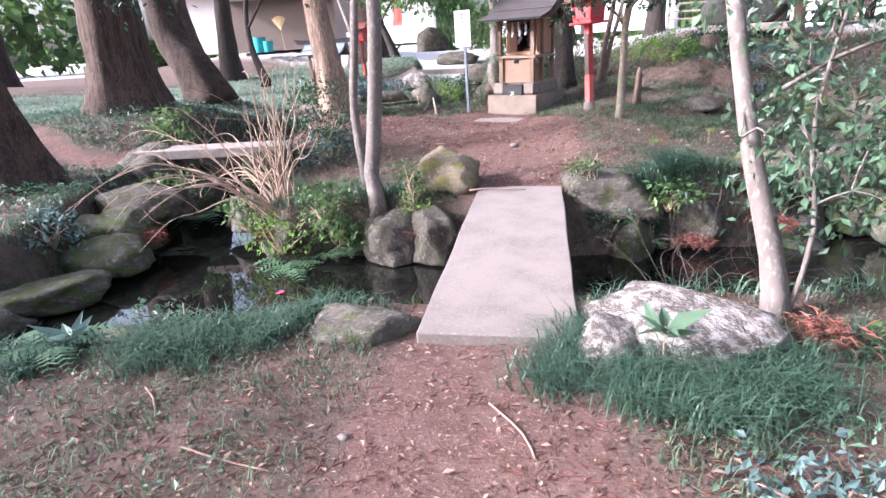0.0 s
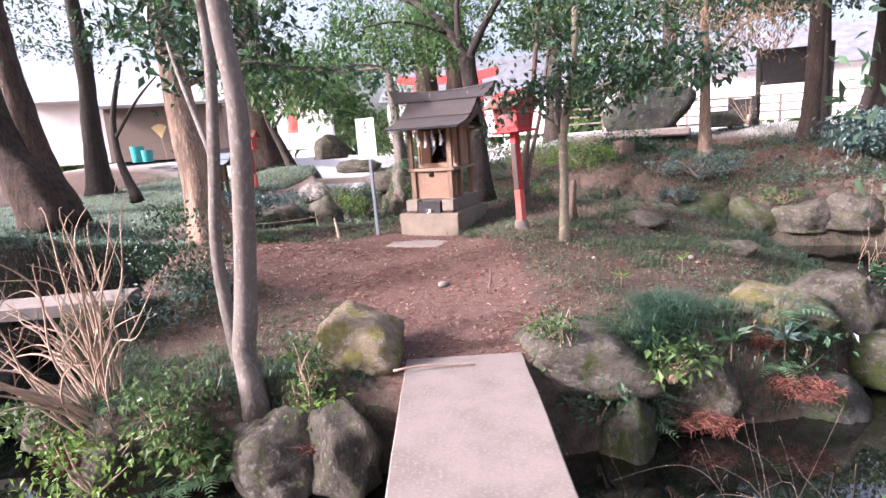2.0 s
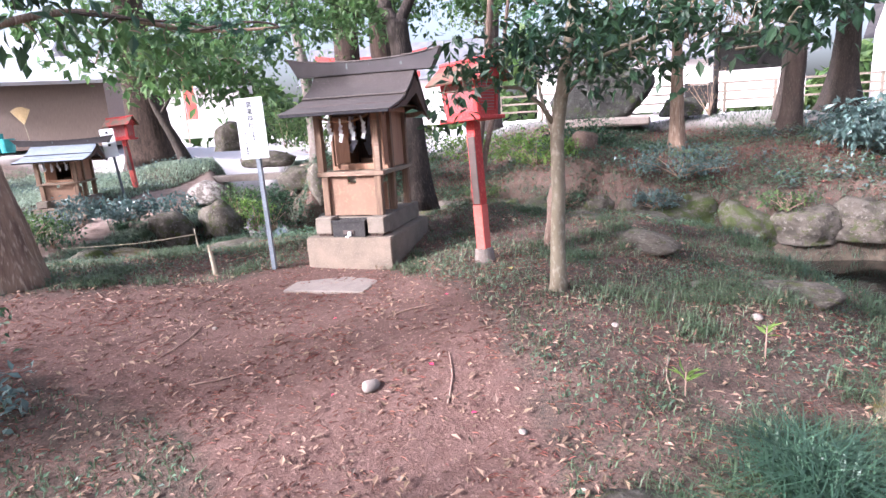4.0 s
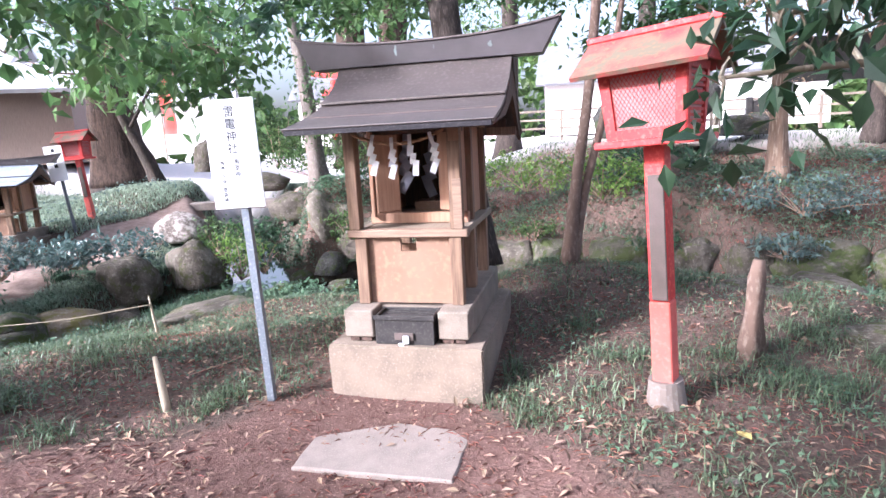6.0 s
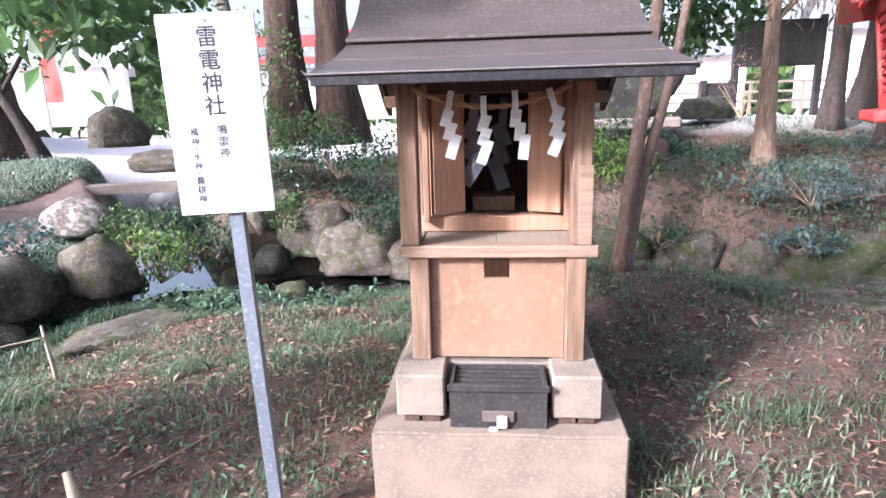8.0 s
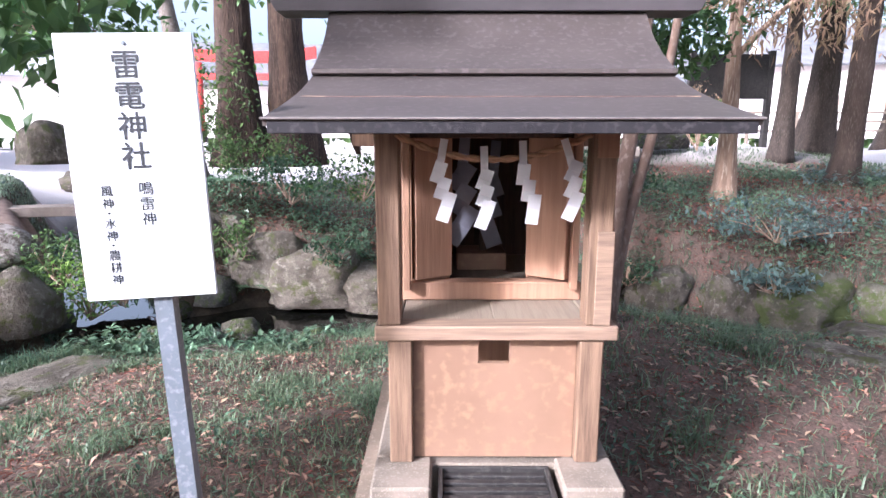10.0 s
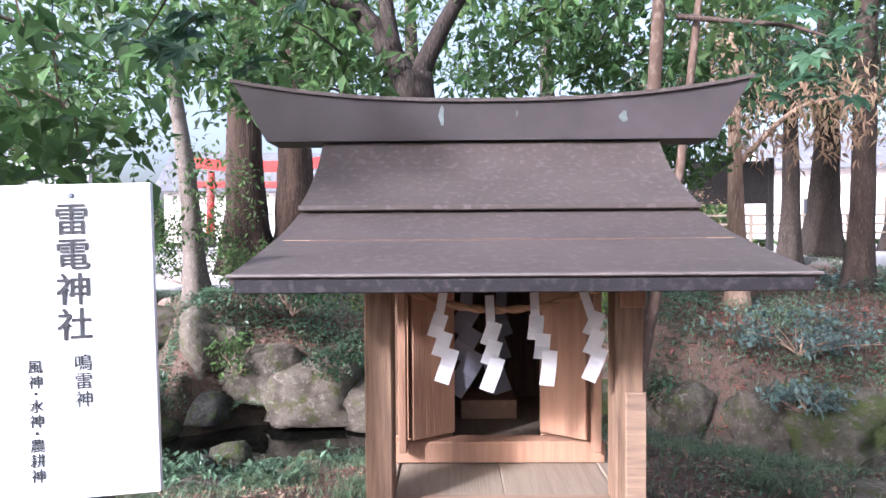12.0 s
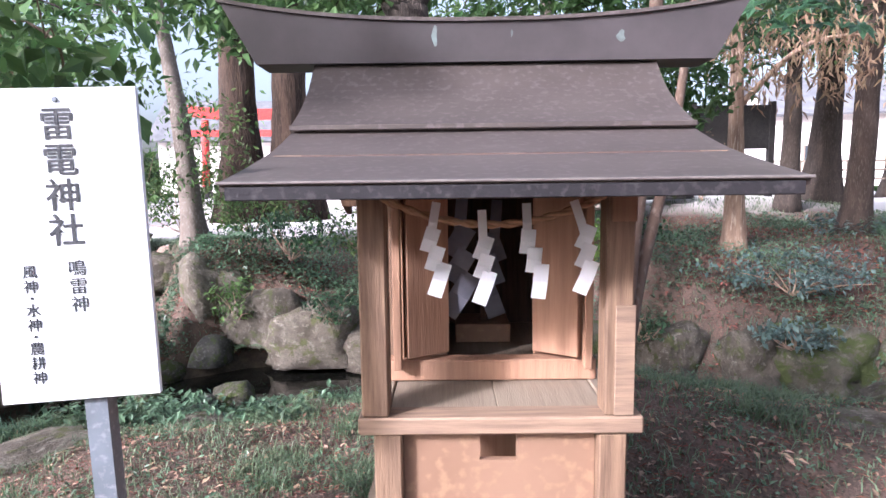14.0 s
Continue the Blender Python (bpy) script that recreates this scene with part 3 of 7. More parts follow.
def build_ground():
    xs, ys = axis_steps(-400, 400, -12.5, 3.5, 0.075), axis_steps(-400, 400, -1.5, 17.5, 0.075)
    gx, gy = np.meshgrid(xs, ys)
    gz = height(gx, gy)
    nx, ny = len(xs), len(ys)
    v = np.stack([gx.ravel(), gy.ravel(), gz.ravel()], axis=1)
    i = (np.arange(ny - 1)[:, None] * nx + np.arange(nx - 1)[None]).ravel()
    f = np.stack([i, i + 1, i + nx + 1, i + nx], axis=1)
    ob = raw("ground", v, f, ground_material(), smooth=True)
    p = paths(gx, gy).ravel()
    s = streams(gx, gy).ravel()
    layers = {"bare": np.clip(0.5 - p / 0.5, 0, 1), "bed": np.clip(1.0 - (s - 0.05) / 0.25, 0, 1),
              # pale earth near the start; along the far path it paints in sunlight
              "pale": np.maximum(np.clip(1 - (np.hypot(gx + 0.35, (gy - 0.95) * 0.8) / 0.85), 0, 1).ravel(), np.clip(0.75 - along(PATHS[4], gx, gy) / 0.3, 0, 1).ravel()),
              "gravel": np.clip((gy.ravel() - 20.5 - 0.6 * ripple(gx, gy).ravel()) / 1.5, 0, 1)}
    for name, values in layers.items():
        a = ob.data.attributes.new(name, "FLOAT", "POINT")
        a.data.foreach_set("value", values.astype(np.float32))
    tagged(ob, "reddish earth and thin turf sloping to a stream", "ground", kind="structure")


build_ground()
bm = bmesh.new()
bmesh.ops.create_grid(bm, x_segments=4, y_segments=4, size=16)
water = part("water", bm, water_material())
water.location = (-4, 9, WATER)
tagged(water, "still dark pond water mirroring trees and sky", "water", kind="structure")


# ---- slab bridges and stones ----
def stone_slab(name, centre, yaw, length, width, thick, mat, label, category, seed, chips=0.012):
    bm = box(-width / 2, width / 2, -length / 2, length / 2, -thick, 0, bevel=0)
    bmesh.ops.subdivide_edges(bm, edges=[e for e in bm.edges if e.calc_length() > 0.3], cuts=9, use_grid_fill=True)
    bmesh.ops.bevel(bm, geom=[e for e in bm.edges if e.is_manifold and e.calc_face_angle() > 1], offset=0.008, segments=1, affect="EDGES")
    for v in bm.verts:
        q = Vector((v.co.x * 7 + seed, v.co.y * 7, v.co.z * 7))
        v.co += Vector((noise.noise(q), noise.noise(q + Vector((9, 0, 0))), 0.35 * noise.noise(q * 0.6))) * chips
    ob = part(name, bm, mat)
    ob.matrix_world = pose(*centre, 0, 0, yaw)
    return tagged(ob, label, category)


stone_slab("slab_bridge", (-1.96, 4.19, 0.06), 22.0, 3.46, 0.92, 0.14, M["concrete"], "pale grey concrete slab bridge across the stream", "bridge", 1)
stone_slab("slab_bridge", (-7.35, 5.45, 0.36), -60.0, 2.2, 0.5, 0.13, M["granite"], "long pale stone slab bridge beside bare bush", "bridge", 2)
stone_slab("slab_bridge", (-10.9, 17.75, 0.74), -77.0, 2.3, 0.45, 0.16, M["granite"], "weathered stone slab bridge by a boulder", "bridge", 3)
stone_slab("stepping_stone", (-4.47, 9.15, 0.315), 0.5, 0.5, 0.82, 0.1, M["granite"], "rough pinkish stone slab set before the shrine", "stone slab", 4, 0.01)


def rock(loc, size, mat="rock", yaw=0.0, seed=0, label="", flat=0.5, detail=3, lump=0.34, name="boulder", group="boulders along the stream", square=2.6):
    bm = bmesh.new()
    bmesh.ops.create_icosphere(bm, subdivisions=detail, radius=1)
    off = Vector((seed * 3.7, seed * 1.9, seed * 5.3))
    for v in bm.verts:
        d = v.co.normalized()
        # flat facets: the stone is cut by a few random planes
        r = 1 + lump * noise.noise(d * 1.1 + off) + lump * 0.4 * noise.noise(d * 2.7 + off) + 0.11 * noise.noise(d * 4.6 + off) + 0.06 * noise.noise(d * 9 + off)
        for k in range(9):
            nrm = Vector((noise.noise(off + Vector((k * 2.3, 0, 0))), noise.noise(off + Vector((0, k * 2.3, 0))), noise.noise(off + Vector((0, 0, k * 2.3))) + 0.15)).normalized()
            c = d.dot(nrm)
            if c > 0.1:
                r = min(r, 0.76 / c * (1 + 0.06 * noise.noise(d * 6 + off)))
        r /= (abs(d.x) ** square + abs(d.y) ** square + abs(d.z) ** square) ** (1 / square)
        v.co = d * r * 1.15
        if v.co.z < -flat:
            v.co.z = -flat
    ob = part(name, bm, M[mat], smooth=True)
    ob.matrix_world = pose(*loc, 0, 0, yaw) @ Matrix.Diagonal((*size, 1))
    return tagged(ob, label or "weathered grey boulder on the stream bank", "boulder", group)


MOSSY = "mossy grey boulder standing at the waterline"
ROCKS = [
    ((-3.72, 4.76, -0.43), (0.29, 0.27, 0.32), "rock", 20, 1, "rounded grey boulder at the waterline"), ((-3.2, 4.9, -0.4), (0.22, 0.3, 0.36), "rock", 60, 2, "upright grey boulder beside the concrete slab"),
    ((-3.38, 5.62, 0.14), (0.32, 0.34, 0.3), "rock_tan", 10, 3, "tan boulder at the edge of the path"), ((-2.12, 2.42, -0.08), (0.33, 0.24, 0.2), "rock", 30, 4, "smooth grey boulder beside the slab bridge"),
    ((-3.5, 1.72, -0.2), (0.36, 0.24, 0.16), "rock_tan", 30, 5, "low tan stone in the grass"), ((-1.8, 6.2, -0.08), (0.48, 0.4, 0.32), "rock", 25, 6, "broad mossy boulder below the mound"),
    ((-1.38, 5.93, -0.55), (0.24, 0.2, 0.28), "rock_moss", 80, 7, MOSSY), ((-0.85, 6.48, -0.36), (0.24, 0.2, 0.28), "rock", 0, 8, MOSSY), ((-0.3, 7.3, 0.02), (0.43, 0.37, 0.29), "rock_tan", 15, 9, "large tan boulder on the mound's edge"),
    ((0.27, 7.85, -0.06), (0.36, 0.36, 0.42), "rock", 40, 10, "tall pale boulder on the mound's edge"), ((0.64, 7.6, -0.42), (0.34, 0.32, 0.32), "rock_moss", 0, 11, MOSSY), ((0.1, 6.95, -0.52), (0.26, 0.24, 0.22), "rock_dark", 0, 12, MOSSY),
    ((-0.55, 9.35, 0.22), (0.36, 0.22, 0.1), "rock", 130, 13, "flat grey stone in the turf"), ((-1.5, 10.6, 0.4), (0.4, 0.22, 0.12), "rock", 130, 14, "flat grey stone in the turf"), ((-2.15, 11.6, 0.47), (0.34, 0.22, 0.11), "rock", 140, 15, "flat grey stone in the turf"),
    ((-1.35, 12.3, 0.25), (0.4, 0.3, 0.2), "rock", 150, 16, "flat grey stone in the turf"), ((-6.35, 3.05, -0.42), (0.42, 0.32, 0.24), "rock_moss", 50, 17, "mossy rounded boulder under the big tree"),
    ((-6.75, 3.45, -0.32), (0.42, 0.36, 0.28), "rock_moss", 40, 18, "mossy rounded boulder under the big tree"), ((-6.9, 3.95, -0.12), (0.5, 0.36, 0.28), "rock", 30, 19, "rounded grey boulder under the big tree"),
    ((-6, 2.3, -0.5), (0.4, 0.3, 0.18), "rock_moss", 60, 20, MOSSY), ((-5.95, 1.6, -0.52), (0.42, 0.28, 0.16), "rock", 60, 21, MOSSY), ((-8.25, 4.95, 0.02), (0.5, 0.42, 0.32), "rock", 30, 22, "grey boulder carrying the stone slab"),
    ((-6.45, 5.65, -0.02), (0.42, 0.4, 0.36), "rock_moss", 0, 23, "boulder carrying the stone slab"), ((-5.75, 4.7, -0.3), (0.34, 0.28, 0.26), "rock", 10, 24, MOSSY), ((-7.2, 5, -0.35), (0.3, 0.3, 0.4), "rock_dark", 0, 25, MOSSY),
    ((-9.82, 13.4, 0.0), (0.36, 0.34, 0.46), "rock", 20, 26, "dark rounded boulder on the far bank"), ((-9.15, 14.0, 0.05), (0.34, 0.34, 0.4), "rock", 40, 27, "dark rounded boulder on the far bank"),
    ((-10.25, 12.75, -0.4), (0.55, 0.3, 0.22), "rock_moss", 70, 28, MOSSY), ((-10.05, 11.3, -0.35), (0.5, 0.36, 0.3), "rock_moss", 80, 29, "yellow-green mossy boulder on the bank"), ((-9.95, 10.4, -0.3), (0.4, 0.36, 0.28), "rock_moss", 80, 30, MOSSY),
    ((-10.25, 15.15, 0.5), (0.42, 0.36, 0.34), "rock_white", 0, 31, "pale angular boulder beside the slab bridge"), ((-11.3, 19.6, 0.95), (0.7, 0.5, 0.3), "rock", 10, 32, "rounded boulder behind the slab bridge"), ((-9.5, 17.9, 0.5), (0.5, 0.45, 0.4), "rock", 0, 33, "boulder carrying the slab bridge"),
    ((-9.85, 12.35, -0.34), (0.42, 0.34, 0.3), "rock_tan", 20, 56, "tan mossy boulder on the far bank"), ((-10.1, 11.75, -0.28), (0.42, 0.34, 0.34), "rock_moss", 70, 57, "mossy boulder on the far bank"), ((-9.7, 12.95, -0.42), (0.3, 0.3, 0.22), "rock", 0, 58, "low stone at the far waterline"),
    ((-10.0, 11.0, -0.3), (0.36, 0.34, 0.34), "rock_tan", 30, 59, "tan mossy boulder on the far bank"), ((-7.9, 12.5, -0.1), (0.6, 0.3, 0.16), "rock", 60, 34, "long low stone edging the turf"), ((-6.9, 13.4, -0.25), (0.3, 0.26, 0.16), "rock", 0, 35, "small pale stone at the waterline"),
    ((-8.1, 16.8, 0.3), (0.53, 0.47, 0.73), "rock", 30, 36, "tall grey stone of the bank wall"), ((-7.35, 16.55, 0.1), (0.5, 0.42, 0.59), "rock", 0, 37, "pale stone of the bank wall"), ((-6.55, 16.5, -0.15), (0.73, 0.5, 0.59), "rock", 10, 38, "broad block of the bank wall"),
    ((-5.6, 16.35, -0.25), (0.59, 0.45, 0.47), "rock", 0, 39, "grey block of the bank wall"), ((-4.7, 16.05, -0.15), (0.53, 0.42, 0.5), "rock", 10, 40, "grey block of the bank wall"), ((-3.8, 15.75, -0.05), (0.5, 0.42, 0.47), "rock_moss", 0, 41, "rounded stone of the bank wall"),
    ((-2.95, 15.2, 0.05), (0.47, 0.4, 0.47), "rock_moss", 0, 42, "rounded stone of the bank wall"), ((-2.05, 15, 0), (0.42, 0.35, 0.52), "rock", 5, 43, "rounded stone of the bank wall"), ((-1.35, 14.75, -0.05), (0.35, 0.35, 0.5), "rock", 0, 44, "narrow upright stone of the bank wall"),
    ((-0.6, 14.6, -0.05), (0.65, 0.47, 0.59), "rock_moss", 10, 45, "broad rounded stone of the bank wall"), ((0.35, 14.4, -0.1), (0.47, 0.4, 0.5), "rock_moss", 0, 46, "rounded stone of the bank wall"), ((1.1, 14.25, -0.05), (0.53, 0.42, 0.47), "rock", 0, 47, "rounded stone of the bank wall"),
    ((1.95, 14.15, 0), (0.59, 0.42, 0.45), "rock", 0, 48, "rounded stone of the bank wall"), ((2.9, 13.85, 0), (0.59, 0.42, 0.42), "rock", 0, 49, "rounded stone of the bank wall"), ((3.6, 13.05, -0.05), (0.53, 0.47, 0.42), "rock", 0, 50, "rounded stone of the bank wall"),
    ((-13.1, 20.5, 1.6), (0.55, 0.42, 0.62), "rock", 0, 51, "tall pale garden boulder"), ((-9.6, 23.4, 1.75), (0.7, 0.5, 0.3), "rock_dark", 0, 52, "low dark garden boulder"), ((0.35, 21.9, 1.75), (0.55, 0.4, 0.35), "rock_dark", 0, 53, "dark rounded boulder beside a notice board"),
    ((0.95, 3.35, -0.15), (0.6, 0.25, 0.2), "rock", 80, 54, "low pale stone edging the bank"), ((1.4, 7, -0.35), (0.5, 0.4, 0.4), "rock_moss", 0, 55, MOSSY),
]
for loc, size, mat, yaw, seed, label in ROCKS:
    back = loc[1] > 14 and loc[0] > -8.5 and loc[1] < 17
    rock((loc[0], loc[1], loc[2] - (0.12 if back else 0)), (size[0] * 0.9, size[1], size[2] * 0.85) if back else size, mat, yaw, seed, label, detail=4 if loc[1] < 9 or back else 3, square=5.0 if back and loc[0] < -4 else 2.6)
rock((-0.4, 2.98, 0.1), (0.44, 0.3, 0.19), "rock_white", -35, 71, "jagged white boulder half hidden in grass", lump=0.75, detail=4)
rock((-0.7, 2.72, 0.08), (0.17, 0.18, 0.16), "rock_white", 0, 72, "small white stone in the grass", lump=0.4)


def bank_rocks():
    """Smaller stones set along the water's edge, between the named boulders."""
    r = np.random.default_rng(21)
    taken = [(q[0][0], q[0][1], max(q[1][:2])) for q in ROCKS] + [(-1.96, 4.19, 0.2)]
    for i in list(range(1, 9)) + list(range(10, 21)):
        (ax, ay, aw), (bx, by, bw) = STREAM[i], STREAM[i + 1]
        length = math.hypot(bx - ax, by - ay)
        nx, ny = -(by - ay) / length, (bx - ax) / length
        for k in range(int(length / 0.42)):
            for side in (-1, 1):
                t = (k + r.uniform(0, 1)) / max(1, int(length / 0.42))
                w = aw + (bw - aw) * t + r.uniform(0.05, 0.22)
                x, y = ax + (bx - ax) * t + nx * side * w, ay + (by - ay) * t + ny * side * w
                size = r.uniform(0.14, 0.3)
                u, v = (x + 1.96) * math.cos(radians(22)) + (y - 4.19) * math.sin(radians(22)), -(x + 1.96) * math.sin(radians(22)) + (y - 4.19) * math.cos(radians(22))
                if abs(u) < 0.75 and abs(v) < 2.0 or any(math.hypot(x - px, y - py) < 0.75 * pr + size * 0.8 for px, py, pr in taken) or float(streams(np.array([x]), np.array([y]))[0]) < -0.02:
                    continue
                taken.append((x, y, size))
                rock((x, y, WATER + r.uniform(0.04, 0.3)), (size, size * r.uniform(0.7, 1.0), size * r.uniform(0.7, 1.05)), ("rock", "rock_moss", "rock_moss", "rock_dark")[int(r.integers(4))], r.uniform(0, 180), int(r.integers(80, 900)),
                     "small mossy stone lining the stream bank", group="small stones along the stream", name="bank_stone", detail=2)


bank_rocks()


def standing_stone():
    """A great slab of dark stone with a flat dressed face, on a plinth."""
    thing = empty("stone_monument", pose(-1.9, 20.6, 1.62), "large dark standing stone with a dressed face", "monument")
    bm = bmesh.new()
    bmesh.ops.create_icosphere(bm, subdivisions=4, radius=1)
    for v in bm.verts:
        d = v.co.normalized()
        r = 1 + 0.22 * noise.noise(d * 1.3 + Vector((4, 4, 4))) + 0.05 * noise.noise(d * 5)
        v.co = Vector((d.x * r * 1.25 + 0.25 * d.z, d.y * r * 0.7, d.z * r * 0.85 + 0.62))
        if v.co.y < -0.35:
            v.co.y = -0.35 + 0.02 * noise.noise(v.co * 4)
        v.co.z = max(v.co.z, 0.0)
    part("stone", bm, M["rock_dark"], thing, smooth=True)
    bm = bmesh.new()
    box(-1.25, 1.25, -0.6, 0.8, -0.2, 0.04, 0.05, bm)
    part("plinth", bm, M["granite"], thing)


standing_stone()


# ---- the wayside shrine ----
def shrine(m, label, detailed=True, roof="copper_roof"):
    """A small wooden shrine on a stone base; its front faces -y and its base's front edge runs along y = 0 at x = 0."""
    t = empty("shrine", m, label, "shrine")
    part("stone_base", _base_block(), M["base_stone"], t, "tan cast-stone plinth")
    # kerb on the plinth, open at the front where the offertory box sits
    bm = bmesh.new()
    box(-0.385, -0.2, 0.07, 0.25, 0.38, 0.55, 0.008, bm)
    part("kerb_block", bm, M["kerb_stone"], t)
    bm = bmesh.new()
    box(0.2, 0.385, 0.07, 0.25, 0.38, 0.55, 0.008, bm)
    part("kerb_block", bm, M["kerb_stone"], t)
    bm = bmesh.new()
    box(-0.385, -0.23, 0.254, 1.3, 0.355, 0.548, 0.008, bm)
    part("kerb_side", bm, M["kerb_stone"], t)
    bm = bmesh.new()
    box(0.23, 0.385, 0.254, 1.3, 0.355, 0.548, 0.008, bm)
    part("kerb_side", bm, M["kerb_stone"], t)
    bm = bmesh.new()
    box(-0.226, 0.226, 0.23, 1.28, 0.355, 0.535, 0.006, bm)
    part("kerb_infill", bm, M["kerb_stone"], t)
    for x0, x1 in ((-0.36, -0.3), (-0.29, -0.22), (0.22, 0.29), (0.3, 0.36)):
        part("packing", box(x0, x1, 0.085, 0.14, 0.353, 0.378, 0.003), M["wood_dark"], t)
    # lower stage: posts and front board
    for x in (-0.335, 0.26):
        bm = box(x, x + 0.075, 0.21, 0.285, 0.55, 0.965, 0.005)
        part("lower_post", bm, M["wood_post"], t)
        bm = box(x, x + 0.075, 0.62, 0.69, 0.55, 0.965, 0.005)
        part("lower_post", bm, M["wood_post"], t)
        bm = box(x, x + 0.075, 1.12, 1.19, 0.55, 0.965, 0.005)
        part("lower_post", bm, M["wood_post"], t)
    # front board, notched for a small square opening
    bm = prism([(-0.258, 0.552), (0.258, 0.552), (0.258, 0.965), (0.047, 0.965), (0.047, 0.878), (-0.053, 0.878), (-0.053, 0.965), (-0.258, 0.965)], 0.245, 0.265)
    part("front_board", bm, M["wood_panel"], t, "orange-brown plywood board with a square opening")
    bm = box(-0.255, 0.255, 0.6, 0.62, 0.552, 0.86, 0.002)
    part("inner_board", bm, M["wood_door"], t)
    bm = bmesh.new()
    box(-0.375, 0.375, 0.2, 0.285, 0.968, 1.015, 0.005, bm)
    part("front_beam", bm, M["wood_beam"], t, "weathered front beam with knots")
    for s in (-1, 1):
        bm = box(min(s * 0.3, s * 0.36), max(s * 0.3, s * 0.36), 0.287, 1.24, 0.97, 1.012, 0.004)
        part("side_beam", bm, M["wood_floor"], t)
    for k in range(2):
        x = -0.298 + k * 0.298
        bm = box(x + 0.0005, x + 0.2975, 0.287, 1.2, 0.99, 1.008 + 0.0012 * (k % 2), 0.002)
        part("floor_board", bm, M["wood_floor"], t, "greyish floor board")
    # upper stage: two front posts with scarf joints, cell behind
    for s in (-1, 1):
        x = -0.328 if s < 0 else 0.307
        bm = box(x - 0.036, x + 0.036, 0.205, 0.281, 1.016, 1.66, 0.005)
        post = part("front_post", bm, M["wood_post"], t)
        if s > 0:
            part("scarf_block", box(x - 0.012, x + 0.04, 0.199, 0.2045, 1.018, 1.31, 0.002), M["wood_beam"], post, "spliced-in block of streaked wood")
            part("scarf_block", box(x - 0.025, x + 0.038, 0.2, 0.2045, 1.525, 1.6, 0.002), M["wood_door"], post)
        for y in (0.62, 1.12):
            x = s * 0.305
            bm = box(x - 0.03, x + 0.03, y, y + 0.065, 1.01, 1.62, 0.004)
            part("rear_post", bm, M["wood_post"], t)
    bm = box(-0.325, 0.325, 0.5, 0.565, 1.012, 1.078, 0.004)
    part("sill", bm, M["wood_door"], t, "reddish wooden sill")
    for s in (-1, 1):
        bm = box(min(s * 0.295, s * 0.275), max(s * 0.295, s * 0.275), 0.53, 1.14, 1.02, 1.66, 0.002)
        part("cell_wall", bm, M["wood_door"], t)
        bm = box(min(s * 0.14, s * 0.274), max(s * 0.14, s * 0.274), 0.57, 0.59, 1.06, 1.62, 0.002)
        part("front_panel", bm, M["wood_door"], t)
        hinge = pose(s * 0.142, 0.565, 1.092, 0, 0, s * -32.0)
        bm = box(min(0, s * 0.15), max(0, s * 0.15), -0.02, 0.0, 0, 0.49, 0.003)
        bmesh.ops.transform(bm, matrix=hinge, verts=bm.verts)
        part("door", bm, M["wood_door"], t, "small open wooden door")
        bm = box(s * 0.29 - 0.012, s * 0.29 + 0.012, 0.455, 0.5, 1.06, 1.62, 0.002)
        part("jamb", bm, M["wood_door"], t)
    # back wall and lintel are toned dark for the shade inside the cell
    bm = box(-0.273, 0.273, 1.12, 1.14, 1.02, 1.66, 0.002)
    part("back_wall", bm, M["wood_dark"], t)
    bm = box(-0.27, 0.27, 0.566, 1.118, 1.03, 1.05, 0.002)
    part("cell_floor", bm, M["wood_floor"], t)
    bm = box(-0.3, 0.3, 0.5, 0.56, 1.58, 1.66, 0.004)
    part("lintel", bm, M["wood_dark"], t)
    bm = box(-0.11, 0.09, 0.8, 0.98, 1.052, 1.12, 0.003)
    part("altar_block", bm, M["wood_panel"], t, "pale wooden altar block")
    bm = box(-0.015, 0.015, 0.86, 0.89, 1.121, 1.5, 0.002)
    part("wand", bm, M["wood_dark"], t)
    # purlins and ceiling under the roof, in a dark wood that carries the shade there
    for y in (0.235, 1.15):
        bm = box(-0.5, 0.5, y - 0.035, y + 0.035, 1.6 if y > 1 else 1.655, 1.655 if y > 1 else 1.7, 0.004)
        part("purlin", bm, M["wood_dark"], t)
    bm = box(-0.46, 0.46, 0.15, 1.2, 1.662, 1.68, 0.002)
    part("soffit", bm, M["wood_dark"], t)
    _roof(t, M[roof])
    # rope and paper streamers
    bm = bmesh.new()
    pts = [(-0.3 + 0.56 * k / 16, 0.192, 1.522 + 0.07 * ((k / 8 - 1) ** 2)) for k in range(17)]
    for strand in range(2):
        path = []
        for i in range(65):
            u = i / 64 * 16
            k = min(int(u), 15)
            p = Vector(pts[k]).lerp(Vector(pts[k + 1]), u - k)
            a = i * 0.55 + strand * math.pi
            path.append((p + Vector((0, math.cos(a), math.sin(a))) * 0.0045, 0.0065))
        tube(bm, path, 6)
    part("rope", bm, M["rope"], t, "twisted straw rope", smooth=True)
    for x, z, lean, tilt, side in ((-0.161, 1.575, 10, 18, 0.011), (-0.048, 1.555, -2, 20, 0.001), (0.062, 1.57, -2, 6, 0.015), (0.181, 1.575, -18, 22, 0.0)):
        streamer(t, (x, 0.178, z), lean, tilt, side, 1.0, M["paper"], "white zigzag paper streamer")
    if detailed:
        for x, y, z, tilt, side in ((-0.085, 0.6, 1.6, 32, 0.0), (0.04, 0.78, 1.56, -20, -0.004)):
            streamer(t, (x, y, z), 5, tilt, side, 1.75, M["paper_grey"], "grey folded paper streamer")
    return t


